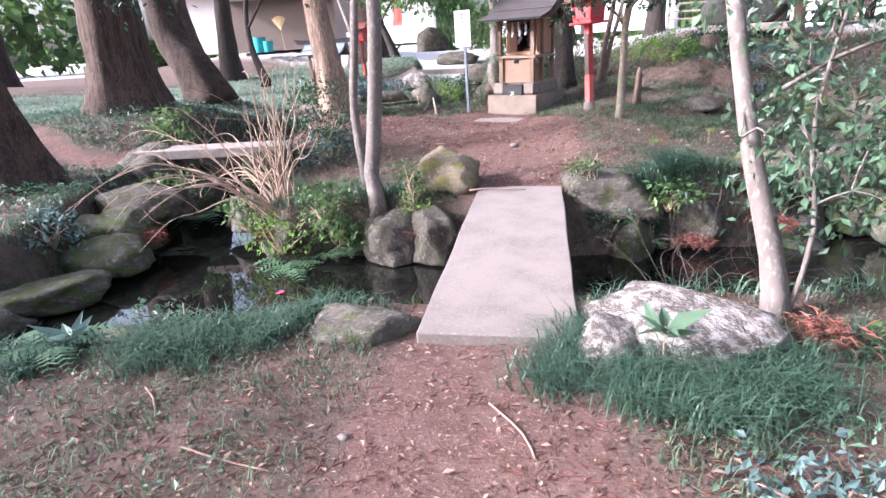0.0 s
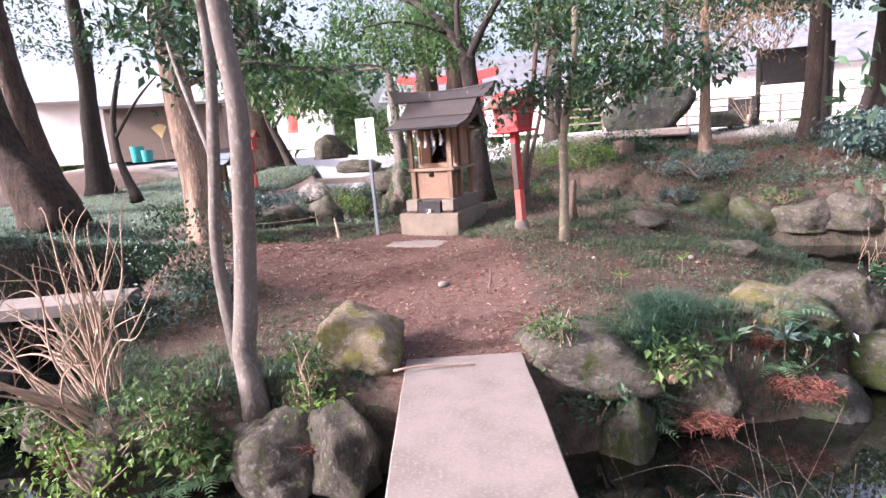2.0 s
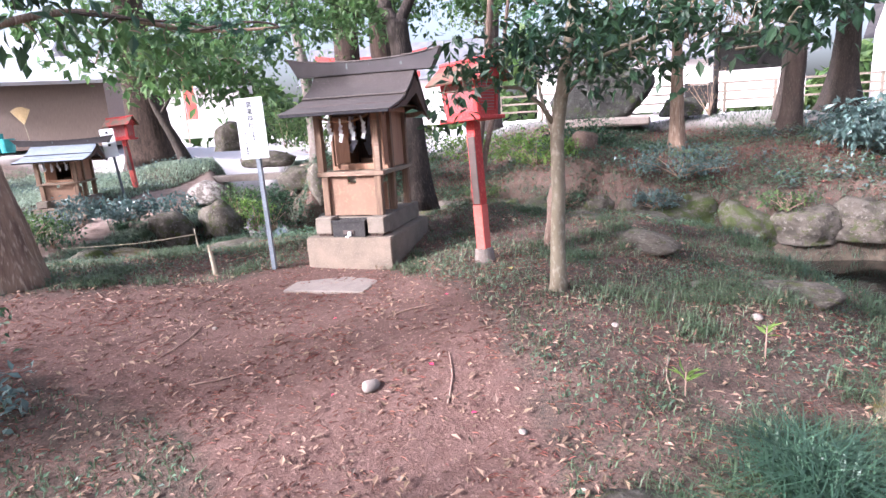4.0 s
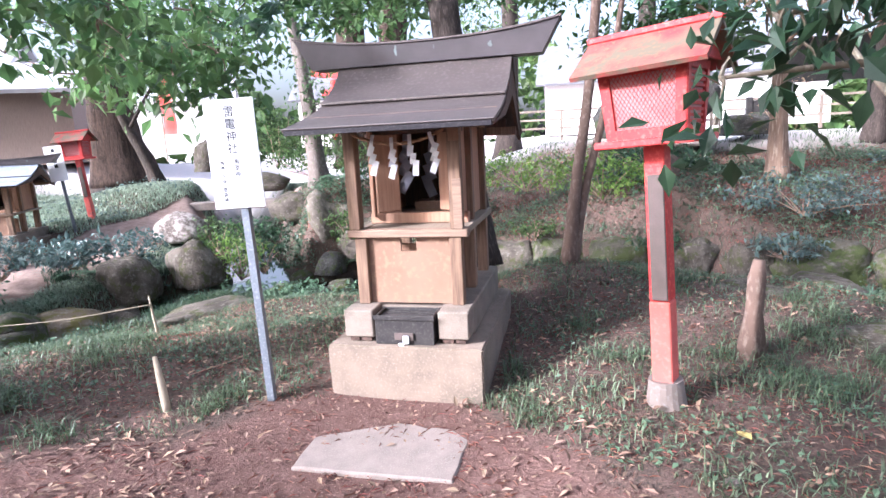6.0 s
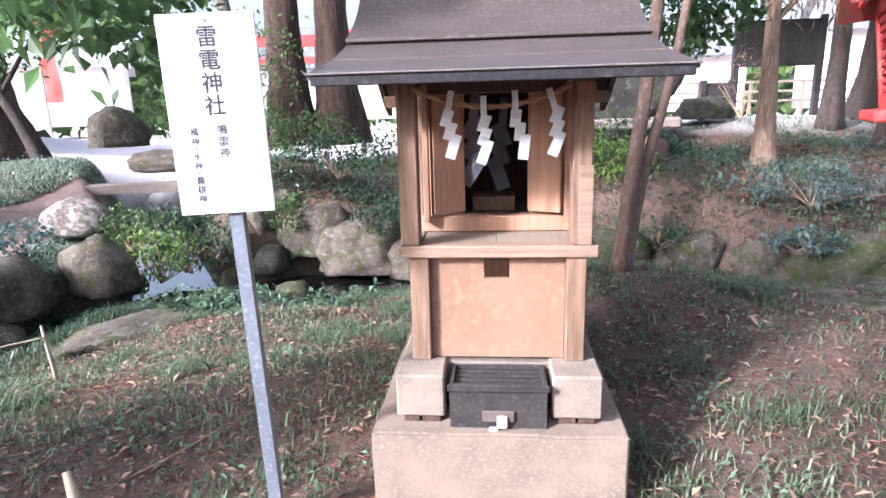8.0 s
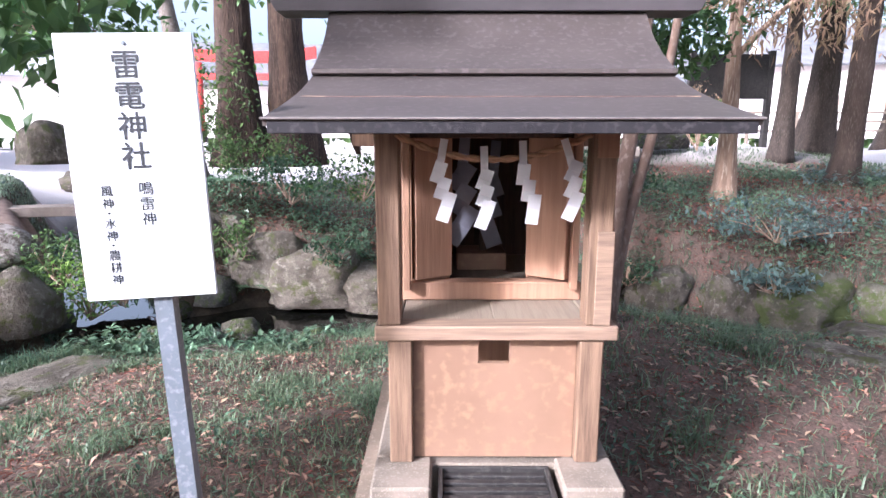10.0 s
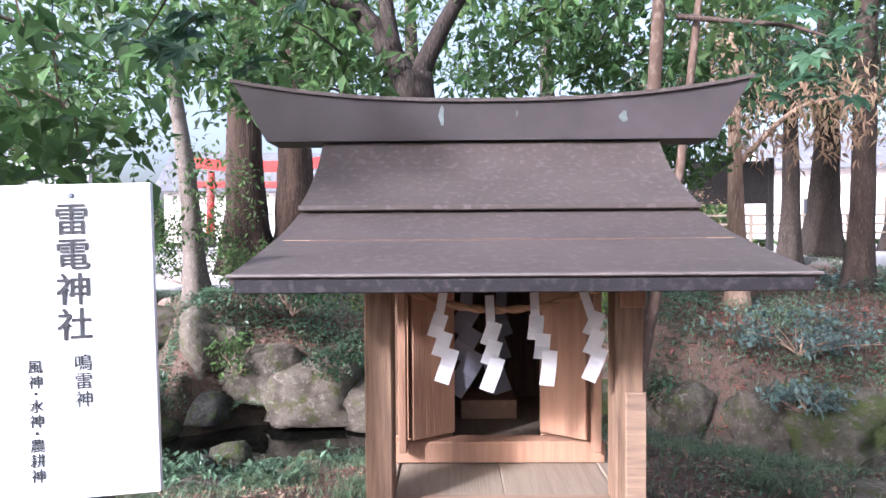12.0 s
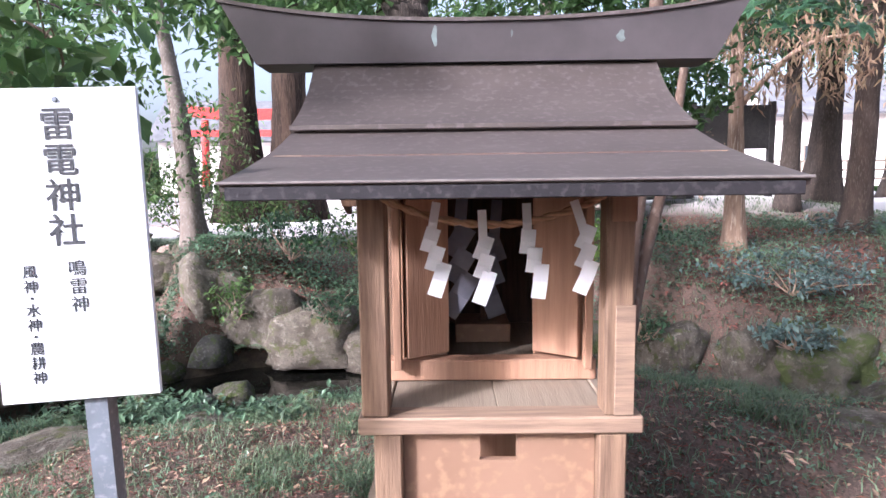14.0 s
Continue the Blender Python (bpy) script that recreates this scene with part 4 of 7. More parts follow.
def _base_block():
    bm = box(-0.475, 0.475, 0, 1.36, -0.15, 0.35, 0)
    bmesh.ops.subdivide_edges(bm, edges=bm.edges[:], cuts=10, use_grid_fill=True)
    for v in bm.verts:
        q = v.co * 6
        v.co += Vector((noise.noise(q), noise.noise(q + Vector((5, 0, 0))), noise.noise(q + Vector((0, 7, 0))))) * 0.006
    bmesh.ops.bevel(bm, geom=[e for e in bm.edges if e.calc_face_angle(0) > 1.0], offset=0.01, segments=2, affect="EDGES")
    return bm


def streamer(parent, at, lean, tilt, side, scale, mat, label):
    """A zigzag strip of paper: a narrow tail over the rope, then three tilted leaves, each lower and a little aside of the last."""
    bm = bmesh.new()
    tail = radians(lean)
    x, z = -0.09 * math.sin(tail), -0.09 * math.cos(tail)
    strips = [(x / 2, z / 2, 0.022, 0.1, tail)]
    for long, drop in ((0.062, 0.046), (0.064, 0.053), (0.088, 0.0)):
        strips.append((x, z, 0.037, long, radians(tilt)))
        x, z = x + side, z - drop
    for i, (cx, cz, w, long, a) in enumerate(strips):
        y = -0.0035 * i
        u, d = Vector((math.cos(a), 0, -math.sin(a))) * w / 2, Vector((-math.sin(a), 0, -math.cos(a))) * long / 2
        c = Vector((cx, y, cz))
        bend = Vector((0, 0.006, 0))
        top, mid, low = c - d, c - bend, c + d
        r = [[bm.verts.new(p - u), bm.verts.new(p + u)] for p in (top, mid, low)]
        for p, q in zip(r, r[1:]):
            bm.faces.new((p[0], p[1], q[1], q[0]))
    bmesh.ops.solidify(bm, geom=bm.faces[:], thickness=0.0012)
    bmesh.ops.transform(bm, matrix=Matrix.Translation(at) @ Matrix.Diagonal((scale, scale, scale, 1)), verts=bm.verts)
    part("streamer", bm, mat, parent, label)


def _roof(t, sheet):
    """Curved front slope in two courses, short back slope, ridge box with swept tips."""
    half = 0.592
    front_low = [(-0.09, 1.632), (0.1, 1.672), (0.28, 1.718), (0.475, 1.785)]
    front_high = [(0.45, 1.795), (0.58, 1.86), (0.7, 1.94), (0.8, 2.04)]
    back = [(0.9, 2.04), (1.05, 1.86), (1.2, 1.7), (1.36, 1.56)]

    def course(name, prof, thick, mat, w0, w1):
        bm = bmesh.new()
        n = 14
        rows = []
        prof = [(p.y, p.z) for p, r in smooth_path([(0, y, z) for y, z in prof], [0] * len(prof), 0.03)]
        for i, (y, z) in enumerate(prof):
            w = w0 + (w1 - w0) * i / (len(prof) - 1)
            rows.append([bm.verts.new((-w + 2 * w * k / n, y + 0.002 * noise.noise(Vector((k * 0.9, y * 3, 1))), z + 0.002 * noise.noise(Vector((k * 0.6, y * 3, 3))))) for k in range(n + 1)])
        for a, b in zip(rows, rows[1:]):
            for k in range(n):
                bm.faces.new((a[k], a[k + 1], b[k + 1], b[k]))
        bmesh.ops.recalc_face_normals(bm, faces=bm.faces[:])
        if sum(f.normal.z for f in bm.faces) < 0:
            bmesh.ops.reverse_faces(bm, faces=bm.faces[:])
        bmesh.ops.solidify(bm, geom=bm.faces[:], thickness=thick)
        return part(name, bm, mat, t)

    course("roof_course", front_low, 0.02, sheet, half, half - 0.005)
    course("roof_course", front_high, 0.016, sheet, half - 0.003, half)
    course("roof_course", back, 0.02, sheet, half, half)
    bm = box(-half + 0.012, half - 0.012, -0.094, -0.06, 1.594, 1.622, 0.002)
    part("fascia", bm, M["fascia"], t, "dark eaves board")
    bm = box(-half - 0.003, half + 0.003, -0.1, -0.085, 1.626, 1.633, 0.002)
    part("eaves_lip", bm, M["lip"], t, "pale folded metal lip")
    bm = box(-half + 0.004, half - 0.004, 0.437, 0.449, 1.784, 1.8, 0.002)
    part("course_lip", bm, M["copper_roof"], t)
    for s in (-1, 1):
        outline = [(-0.06, 1.615), (0.12, 1.635), (0.45, 1.72), (0.7, 1.86), (0.83, 1.98), (0.98, 1.88), (1.2, 1.62), (1.33, 1.545), (1.33, 1.5), (1.2, 1.55), (0.85, 1.8), (0.45, 1.66), (-0.06, 1.6)]
        bm = prism(outline, s * (half - 0.03), s * (half - 0.006), "x")
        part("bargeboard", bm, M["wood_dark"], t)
        tri = [(0.2, 1.62), (0.82, 1.93), (1.18, 1.6)]
        bm = prism(tri, s * 0.33, s * 0.35, "x")
        part("gable", bm, M["wood_door"], t)
        for y, z in ((0.235, 1.7), (0.85, 1.86), (1.15, 1.6)):
            bm = box(min(s * 0.36, s * 0.57), max(s * 0.36, s * 0.57), y - 0.03, y + 0.03, z - 0.06, z, 0.003)
            part("purlin_end", bm, M["wood_post"], t)
    # ridge box
    bm = bmesh.new()
    n = 24
    rows = []
    for k in range(n + 1):
        u = -1 + 2 * k / n
        top, low = 0.895 * u, 0.785 * u
        lift = 0.075 * abs(u) ** 2.4
        rows.append([bm.verts.new(q) for q in ((low, 0.775, 2.042), (low, 0.925, 2.042), (top, 0.94, 2.168 + lift), (top, 0.76, 2.168 + lift))])
    for a, b in zip(rows, rows[1:]):
        for i in range(4):
            j = (i + 1) % 4
            bm.faces.new((a[i], a[j], b[j], b[i]))
    bm.faces.new(rows[0])
    bm.faces.new(rows[-1][::-1])
    bmesh.ops.recalc_face_normals(bm, faces=bm.faces[:])
    part("ridge_box", bm, M["ridge_metal"], t, "dark metal ridge box with swept tips")
    bm = bmesh.new()
    rows = []
    for k in range(n + 1):
        u = -1 + 2 * k / n
        lift = 0.075 * abs(u) ** 2.4
        rows.append([bm.verts.new((0.905 * u, y, 2.17 + dz + lift)) for y, dz in ((0.75, 0.0), (0.95, 0.0), (0.95, 0.012), (0.75, 0.012))])
    for a, b in zip(rows, rows[1:]):
        for i in range(4):
            j = (i + 1) % 4
            bm.faces.new((a[i], a[j], b[j], b[i]))
    bm.faces.new(rows[0])
    bm.faces.new(rows[-1][::-1])
    bmesh.ops.recalc_face_normals(bm, faces=bm.faces[:])
    part("ridge_cap", bm, M["copper_roof"], t)
    for x, z, w, h in ((-0.17, 2.125, 0.009, 0.035), (0.46, 2.118, 0.014, 0.02), (0.09, 2.13, 0.004, 0.013)):
        bm = bmesh.new()
        ring = [bm.verts.new((x + w * math.cos(a) * (1 + 0.4 * math.sin(3 * a + x * 9)), 0.775 - (z + h * math.sin(a) - 2.042) * 0.119 - 0.0015, z + h * math.sin(a))) for a in [k * math.pi / 6 for k in range(12)]]
        bm.faces.new(ring)
        part("verdigris", bm, M["stain"], t, "greenish streak on the ridge")


MAIN = pose(-4.507, 9.642, 0.31)
shrine(MAIN, "small weathered wooden shrine with a metal roof")
shrine(pose(-12.8, 13.7, 0.22, 0, 0, 27) @ Matrix.Diagonal((1.1, 1.08, 0.76, 1)), "small dark wooden shrine, sky's reflection coloured into its blue-grey roof", detailed=False, roof="roof_sky_tint")
stone_slab("stepping_stone", (-12.3, 13.15, 0.34), 27, 0.5, 1.1, 0.14, M["granite"], "pale stone step before a small shrine", "stone slab", 9)


def offertory_box(m, label):
    t = empty("offertory_box", m, label, "offertory box")
    bm = bmesh.new()
    for x0, x1, y0, y1 in ((-0.18, 0.18, -0.1, -0.085), (-0.18, 0.18, 0.075, 0.09), (-0.18, -0.165, -0.085, 0.075), (0.165, 0.18, -0.085, 0.075)):
        box(x0, x1, y0, y1, 0, 0.175, 0.002, bm)
    box(-0.165, 0.165, -0.085, 0.075, 0.0, 0.02, 0, bm)
    part("case", bm, M["blackwood"], t)
    for k in range(4):
        bm = box(-0.165, 0.165, -0.07 + 0.04 * k, -0.045 + 0.04 * k, 0.14, 0.16, 0.003)
        part("slat", bm, M["blackwood"], t)
    bm = box(-0.188, 0.188, -0.11, -0.102, 0.15, 0.178, 0.003)
    part("rim", bm, M["blackwood"], t)
    bm = box(-0.06, 0.06, -0.112, -0.102, 0.03, 0.075, 0.004)
    part("drawer_frame", bm, M["grey_panel"], t)
    bm = box(-0.005, 0.033, -0.125, -0.113, 0.012, 0.06, 0.004)
    part("padlock", bm, M["sign_white"], t, "pale padlock")
    bm = box(-0.035, 0.0, -0.122, -0.113, -0.03, 0.015, 0.004)
    part("paper_tag", bm, M["sign_white"], t, "white paper tag")
    return t


offertory_box(MAIN @ pose(0, 0.145, 0.352), "black slatted wooden offertory box on the plinth")


# ---- sign boards ----
def sign(m, width, tall, foot, lean, label, lettering=True):
    """A white board on a square metal post; the origin is the middle of the board's front."""
    t = empty("sign_board", m, label, "sign")
    bm = box(-width / 2, width / 2, 0, 0.012, -tall / 2, tall / 2, 0.002)
    part("board", bm, M["sign_white"], t)
    bm = bmesh.new()
    w = 0.021
    top, low = Vector((0.01, 0.036, tall * 0.4)), Vector((0.01 + lean, 0.036, -foot))
    tops = [bm.verts.new(top + Vector(q)) for q in ((-w, -w, 0), (w, -w, 0), (w, w, 0), (-w, w, 0))]
    lows = [bm.verts.new(low + Vector(q)) for q in ((-w, -w, 0), (w, -w, 0), (w, w, 0), (-w, w, 0))]
    bm.faces.new(tops)
    bm.faces.new(lows[::-1])
    for i in range(4):
        j = (i + 1) % 4
        bm.faces.new((lows[i], lows[j], tops[j], tops[i]))
    bmesh.ops.recalc_face_normals(bm, faces=bm.faces[:])
    part("post", bm, M["grey_metal"], t, "grey square metal post")
    bm = bmesh.new()
    bmesh.ops.create_cone(bm, segments=12, radius1=0.006, radius2=0.004, depth=0.004, cap_ends=True, matrix=pose(0, -0.002, tall / 2 - 0.022, 90))
    part("screw", bm, M["grey_metal"], t)
    if lettering:
        for text, x, z, size, bold in (("雷電神社", 0.0, 0.262, 0.065, 0.0007), ("鳴雷神", 0.012, -0.026, 0.034, 0.0), ("風神・水神・農耕神", -0.073, -0.032, 0.0278, 0.0)):
            zz = z
            for ch in text:
                step = size * (0.62 if ch == "・" else 1.03)
                c = bpy.data.curves.new("lettering", "FONT")
                c.body = ch
                c.size = size
                c.align_x, c.align_y = "CENTER", "CENTER"
                c.extrude = 0.0006
                c.offset = bold
                c.materials.append(M["ink"])
                ob = new("lettering", c)
                ob.parent = t
                ob.matrix_basis = pose(x, -0.0012, zz - step / 2, 90)
                zz -= step
    else:
        bm = bmesh.new()
        for k in range(4):
            box(-0.03, 0.03, -0.0015, 0.0, 0.2 - 0.09 * k, 0.26 - 0.09 * k, 0, bm)
        part("lettering", bm, M["ink"], t)
    return t


sign(pose(-5.367, 9.485, 1.822, -2.0, -1.6, 8.0), 0.29, 0.6, 1.52, 0.02, "white sign board lettered black on a grey post")
sign(pose(-12.55, 15.05, 1.75, 0, -4, 20), 0.3, 0.62, 1.45, 0.03, "small white sign board beside a red lantern", lettering=False)


# ---- red lanterns ----
def lantern(m, tall, label, group="red lanterns"):
    """A red wooden lantern box with a gable roof on a post; the foot is the origin, the front faces -y."""
    t = empty("lantern", m, label, "lantern", group)
    bm = bmesh.new()
    bmesh.ops.create_cone(bm, segments=20, radius1=0.105, radius2=0.085, depth=0.16, cap_ends=True, matrix=pose(0, 0, 0.02))
    part("footing", bm, M["concrete"], t, "round concrete footing")
    bm = box(-0.052, 0.052, -0.052, 0.052, 0.06, 0.52, 0.006)
    part("lower_post", bm, M["red_faded"], t, "faded pinkish-red post")
    bm = box(-0.05, 0.05, -0.05, 0.05, 0.521, tall, 0.006)
    part("post", bm, M["red_paint"], t)
    bm = box(-0.034, 0.046, -0.062, -0.0505, 0.53, tall - 0.14, 0.004)
    part("cover_strip", bm, M["grey_panel"], t, "dark grey cover strip")
    bm = box(-0.235, 0.235, -0.2, 0.2, tall, tall + 0.035, 0.006)
    part("plate", bm, M["red_paint"], t)
    z0, z1 = tall + 0.036, tall + 0.37
    bm = box(-0.17, 0.17, -0.14, 0.14, z0, z1, 0.0)
    for v in bm.verts:
        k = (v.co.z - z0) / (z1 - z0)
        v.co.x *= 1 + 0.16 * k
        v.co.y *= 1 + 0.16 * k
    part("lamp_body", bm, M["lattice_back"], t, "faded backing behind the mesh")

    def wall_piece(face, u0, u1, w0, w1, depth, name, mat):
        b = bmesh.new()
        vs = []
        for d in (0.0, depth):
            for u, w in ((u0, w0), (u1, w0), (u1, w1), (u0, w1)):
                k = 1 + 0.16 * w
                if face == "front":
                    q = (u * 0.17 * k, -(0.14 * k + d), z0 + w * (z1 - z0))
                else:
                    q = ((-1 if face == "left" else 1) * (0.17 * k + d), u * 0.14 * k, z0 + w * (z1 - z0))
                vs.append(b.verts.new(q))
        for f in ((0, 1, 2, 3), (7, 6, 5, 4), (0, 4, 5, 1), (1, 5, 6, 2), (2, 6, 7, 3), (3, 7, 4, 0)):
            b.faces.new([vs[i] for i in f])
        bmesh.ops.recalc_face_normals(b, faces=b.faces[:])
        return part(name, b, M[mat], t)

    for face in ("front", "left", "right"):
        wall_piece(face, -1.06, -0.8, 0, 1, 0.016, "frame_stile", "red_paint")
        wall_piece(face, 0.8, 1.06, 0, 1, 0.016, "frame_stile", "red_paint")
        wall_piece(face, -0.8, 0.8, 0, 0.14, 0.015, "frame_rail", "red_paint")
        wall_piece(face, -0.8, 0.8, 0.88, 1, 0.015, "frame_rail", "red_paint")
        if face != "front":
            for k in range(9):
                wall_piece(face, -0.8, 0.8, 0.16 + k * 0.08, 0.2 + k * 0.08, 0.01, "louvre", "red_paint")
    # wire lattice on the front
    bm = bmesh.new()
    n = 15
    for sgn in (-1, 1):
        for k in range(-n, n + 1):
            seg = []
            for i in range(31):
                w = 0.14 + 0.74 * i / 30
                u = k / n * 1.6 + sgn * (w - 0.5) * 1.15
                if abs(u) <= 0.8:
                    kk = 1 + 0.16 * w
                    seg.append((Vector((u * 0.17 * kk, -(0.14 * kk + 0.006), z0 + w * (z1 - z0))), 0.0016))
            if len(seg) > 1:
                tube(bm, [seg[0], seg[-1]], 4, cap=False)
    part("wire_mesh", bm, M["red_paint"], t)
    # gable roof, ridge along x
    for s in (-1, 1):
        bm = bmesh.new()
        vs = [bm.verts.new(q) for q in ((-0.31, s * 0.27, z1 - 0.02), (0.31, s * 0.27, z1 - 0.02), (0.31, 0, z1 + 0.17), (-0.31, 0, z1 + 0.17))]
        bm.faces.new(vs)
        bmesh.ops.recalc_face_normals(bm, faces=bm.faces[:])
        if bm.faces[:][0].normal.z < 0:
            bmesh.ops.reverse_faces(bm, faces=bm.faces[:])
        bmesh.ops.solidify(bm, geom=bm.faces[:], thickness=0.022)
        part("roof_slope", bm, M["red_moss"], t, "red roof slope stained with moss")
        bm = prism([(-0.2, z1), (0.2, z1), (0, z1 + 0.135)], s * 0.24, s * 0.255, "x")
        part("gable", bm, M["red_paint"], t)
    bm = box(-0.32, 0.32, -0.03, 0.03, z1 + 0.155, z1 + 0.185, 0.006)
    part("ridge", bm, M["red_paint"], t)
    return t


lantern(pose(-3.06, 9.58, 0.47, 0, -3.4, -25.5), 1.3, "red wooden lantern on a faded post")
lantern(pose(-12.85, 15.95, 0.55, 0, -4, 15), 1.25, "red wooden lantern leaning beside a footpath")


# ---- trees ----
def tree(name, trunk, radii, bark, label, limbs=(), crowns=(), leaf="leaf_mid", leaf_size=0.1, rough=0.12, flare=0.5, sides=14, seed=0, droop=0.3, wide=0.5, clump=0.3, twigs=0.014):
    """A tapered trunk through given points, limbs, and a crown of leaf clumps given as (centre, spread, clumps, leaves a clump)."""
    rng = np.random.default_rng(seed + 100)
    base = Vector(trunk[0])
    t = empty(name, pose(*base), label, "tree")
    path = [(p - base, r) for p, r in smooth_path(trunk, radii, 0.15)]
    path[0] = (path[0][0] - Vector((0, 0, 0.12)), path[0][1])
    part("trunk", tube(bmesh.new(), path, sides, rough, seed * 3.1, flare), M[bark], t, smooth=True)
    bones = []
    for pts, r0, r1 in limbs:
        rr = [r0 + (r1 - r0) * i / (len(pts) - 1) for i in range(len(pts))]
        lp = [(p - base, r) for p, r in smooth_path(pts, rr, 0.15)]
        bones += [q for q, r in lp]
        part("limb", tube(bmesh.new(), lp, 8, rough * 0.7, seed), M[bark], t, smooth=True)
    if crowns:
        got = [clump_points(rng, Vector(c) - base, s, n, k, clump) for c, s, n, k in crowns]
        P = np.vstack([g[0] for g in got])
        v, f = leaves(P, rng, leaf_size, droop, wide)
        crown = raw("crown", v, f, M[leaf], t)
        if twigs:
            # thin branches grow from the wood that stands by, each new one a place for the next
            wood_pts = [q for q, r in path[len(path) // 3:]] + bones
            bm = bmesh.new()
            for g in got:
                ends = sorted((Vector(e) for e in g[1]), key=lambda e: min((e - q).length for q in wood_pts))
                for e in ends[::2]:
                    near = min(wood_pts, key=lambda q: (q - e).length + 0.6 * max(0, q.z - e.z))
                    mid = near.lerp(e, 0.5) + Vector(rng.normal(size=3) * 0.1 * min(1, (near - e).length)) + Vector((0, 0, 0.05))
                    w = twigs * min(1.0, 0.5 + (near - e).length * 0.5)
                    tube(bm, smooth_path([near, mid, e], [w, w * 0.7, w * 0.3], 0.25), 4, cap=False)
                    wood_pts += [mid, e]
            tagged(part("branchwork", bm, M[bark], t), kind="stuff")
    return t


def high_crown(x, y, z, r, n=120, k=26, squash=0.6):
    return ((x, y, z), (r, r, r * squash), n, k)


# slim pale pair at the slab's far end
tree("slim_tree", [(-3.9, 4.88, -0.05), (-4.02, 4.95, 0.28), (-3.98, 4.96, 0.5), (-3.87, 4.95, 1.24), (-3.8, 4.95, 2.05), (-3.86, 4.95, 2.75), (-4.0, 5.1, 4.2), (-4.1, 5.2, 6.0)],
     [0.085, 0.08, 0.083, 0.075, 0.07, 0.068, 0.055, 0.03], "bark_grey", "slim grey-barked tree with a kinked foot", crowns=[((-4.0, 5.3, 6.2), (1.6, 1.6, 1.0), 90, 22)], leaf="leaf_mid", seed=1, flare=0.25, rough=0.08, twigs=0.014)
# the last two crowns are out of view, added to shade the mound
tree("slim_tree", [(-4.3, 5.2, -0.02), (-4.38, 5.2, 0.7), (-4.4, 5.22, 1.1), (-4.28, 5.2, 1.8), (-4.3, 5.3, 2.6), (-4.7, 5.6, 4.0)], [0.06, 0.05, 0.048, 0.045, 0.04, 0.02], "bark_grey", "thin crooked grey tree",
     limbs=[([(-4.3, 5.2, 1.7), (-4.7, 5.4, 2.3), (-5.1, 5.7, 2.7)], 0.025, 0.01)], crowns=[((-4.9, 6.0, 3.3), (0.8, 0.8, 0.6), 30, 16), ((-5.3, 6.6, 2.9), (0.8, 0.8, 0.5), 40, 14), ((-5.9, 6.9, 3.1), (0.8, 0.7, 0.4), 40, 13), ((-5.4, 5.2, 4.5), (1.5, 1.2, 0.5), 70, 18), ((-5.2, 3.6, 4.7), (1.4, 1.1, 0.5), 60, 18)], leaf="leaf_dark", leaf_size=0.12, seed=2, flare=0.2, twigs=0.014)
tree("peeling_tree", [(-7.42, 8.3, 0.45), (-7.5, 8.3, 1.2), (-7.7, 8.35, 2.2), (-8.0, 8.5, 4.0), (-8.2, 8.6, 7.0)], [0.25, 0.22, 0.2, 0.18, 0.12], "bark_peel", "tall tree with peeling reddish bark",
     limbs=[([(-7.8, 8.4, 2.7), (-7.3, 9.4, 3.1), (-6.6, 10.5, 3.0), (-5.5, 10.6, 2.95)], 0.05, 0.012)],
     crowns=[((-8.3, 9.2, 4.4), (1.8, 1.6, 0.9), 50, 16), ((-6.75, 10.8, 2.75), (0.65, 0.8, 0.4), 24, 9), ((-7.6, 9.8, 3.05), (0.8, 0.8, 0.45), 22, 9), ((-7.7, 11.8, 2.75), (0.8, 0.8, 0.45), 22, 9), ((-6.9, 11.3, 2.35), (0.5, 0.5, 0.3), 12, 7), ((-8.6, 11.2, 3.1), (0.8, 0.8, 0.5), 18, 9)], leaf="leaf_hang", leaf_size=0.16, wide=0.62, droop=0.8, clump=0.17, seed=3, twigs=0.014)
tree("cedar_tree", [(-8.6, 3.35, 0.0), (-8.72, 3.3, 0.6), (-8.85, 3.2, 1.6), (-9.3, 3.1, 4.0), (-9.8, 2.8, 12.0)], [0.4, 0.35, 0.31, 0.26, 0.18], "bark_cedar", "thick cedar trunk leaning over the stream",
     crowns=[((-10.2, 2.4, 12), (2.0, 2.0, 1.6), 70, 24)], leaf="leaf_dark", seed=4, sides=24, rough=0.14)
tree("cedar_tree", [(-10.6, 6.2, 0.7), (-10.62, 6.22, 1.4), (-10.65, 6.25, 3.0), (-10.7, 6.4, 13.0)], [0.53, 0.46, 0.42, 0.3], "bark_cedar", "massive mossy cedar trunk",
     limbs=[([(-10.65, 6.25, 3.3), (-9.6, 5.8, 3.3), (-8.5, 5.4, 2.8)], 0.05, 0.012)], crowns=[((-8.6, 5.5, 2.75), (0.8, 0.6, 0.35), 34, 12), ((-10.7, 6.4, 13), (2.4, 2.4, 2.0), 80, 24), ((-10.7, 6.4, 8.0), (2.0, 2.0, 1.4), 70, 26)], leaf="leaf_dark", seed=5, sides=28, rough=0.16, flare=0.45)
tree("cedar_tree", [(-12.8, 9.6, 0.55), (-13.1, 9.5, 1.3), (-13.9, 9.4, 3.2), (-14.8, 9.4, 12.0)], [0.44, 0.36, 0.32, 0.24], "bark_cedar", "leaning cedar trunk with ridged bark",
     crowns=[((-14.8, 9.4, 12), (2.2, 2.2, 2.0), 70, 24), ((-14.2, 9.4, 7.2), (2.2, 2.0, 1.3), 70, 26)], leaf="leaf_dark", seed=6, sides=20, rough=0.16)
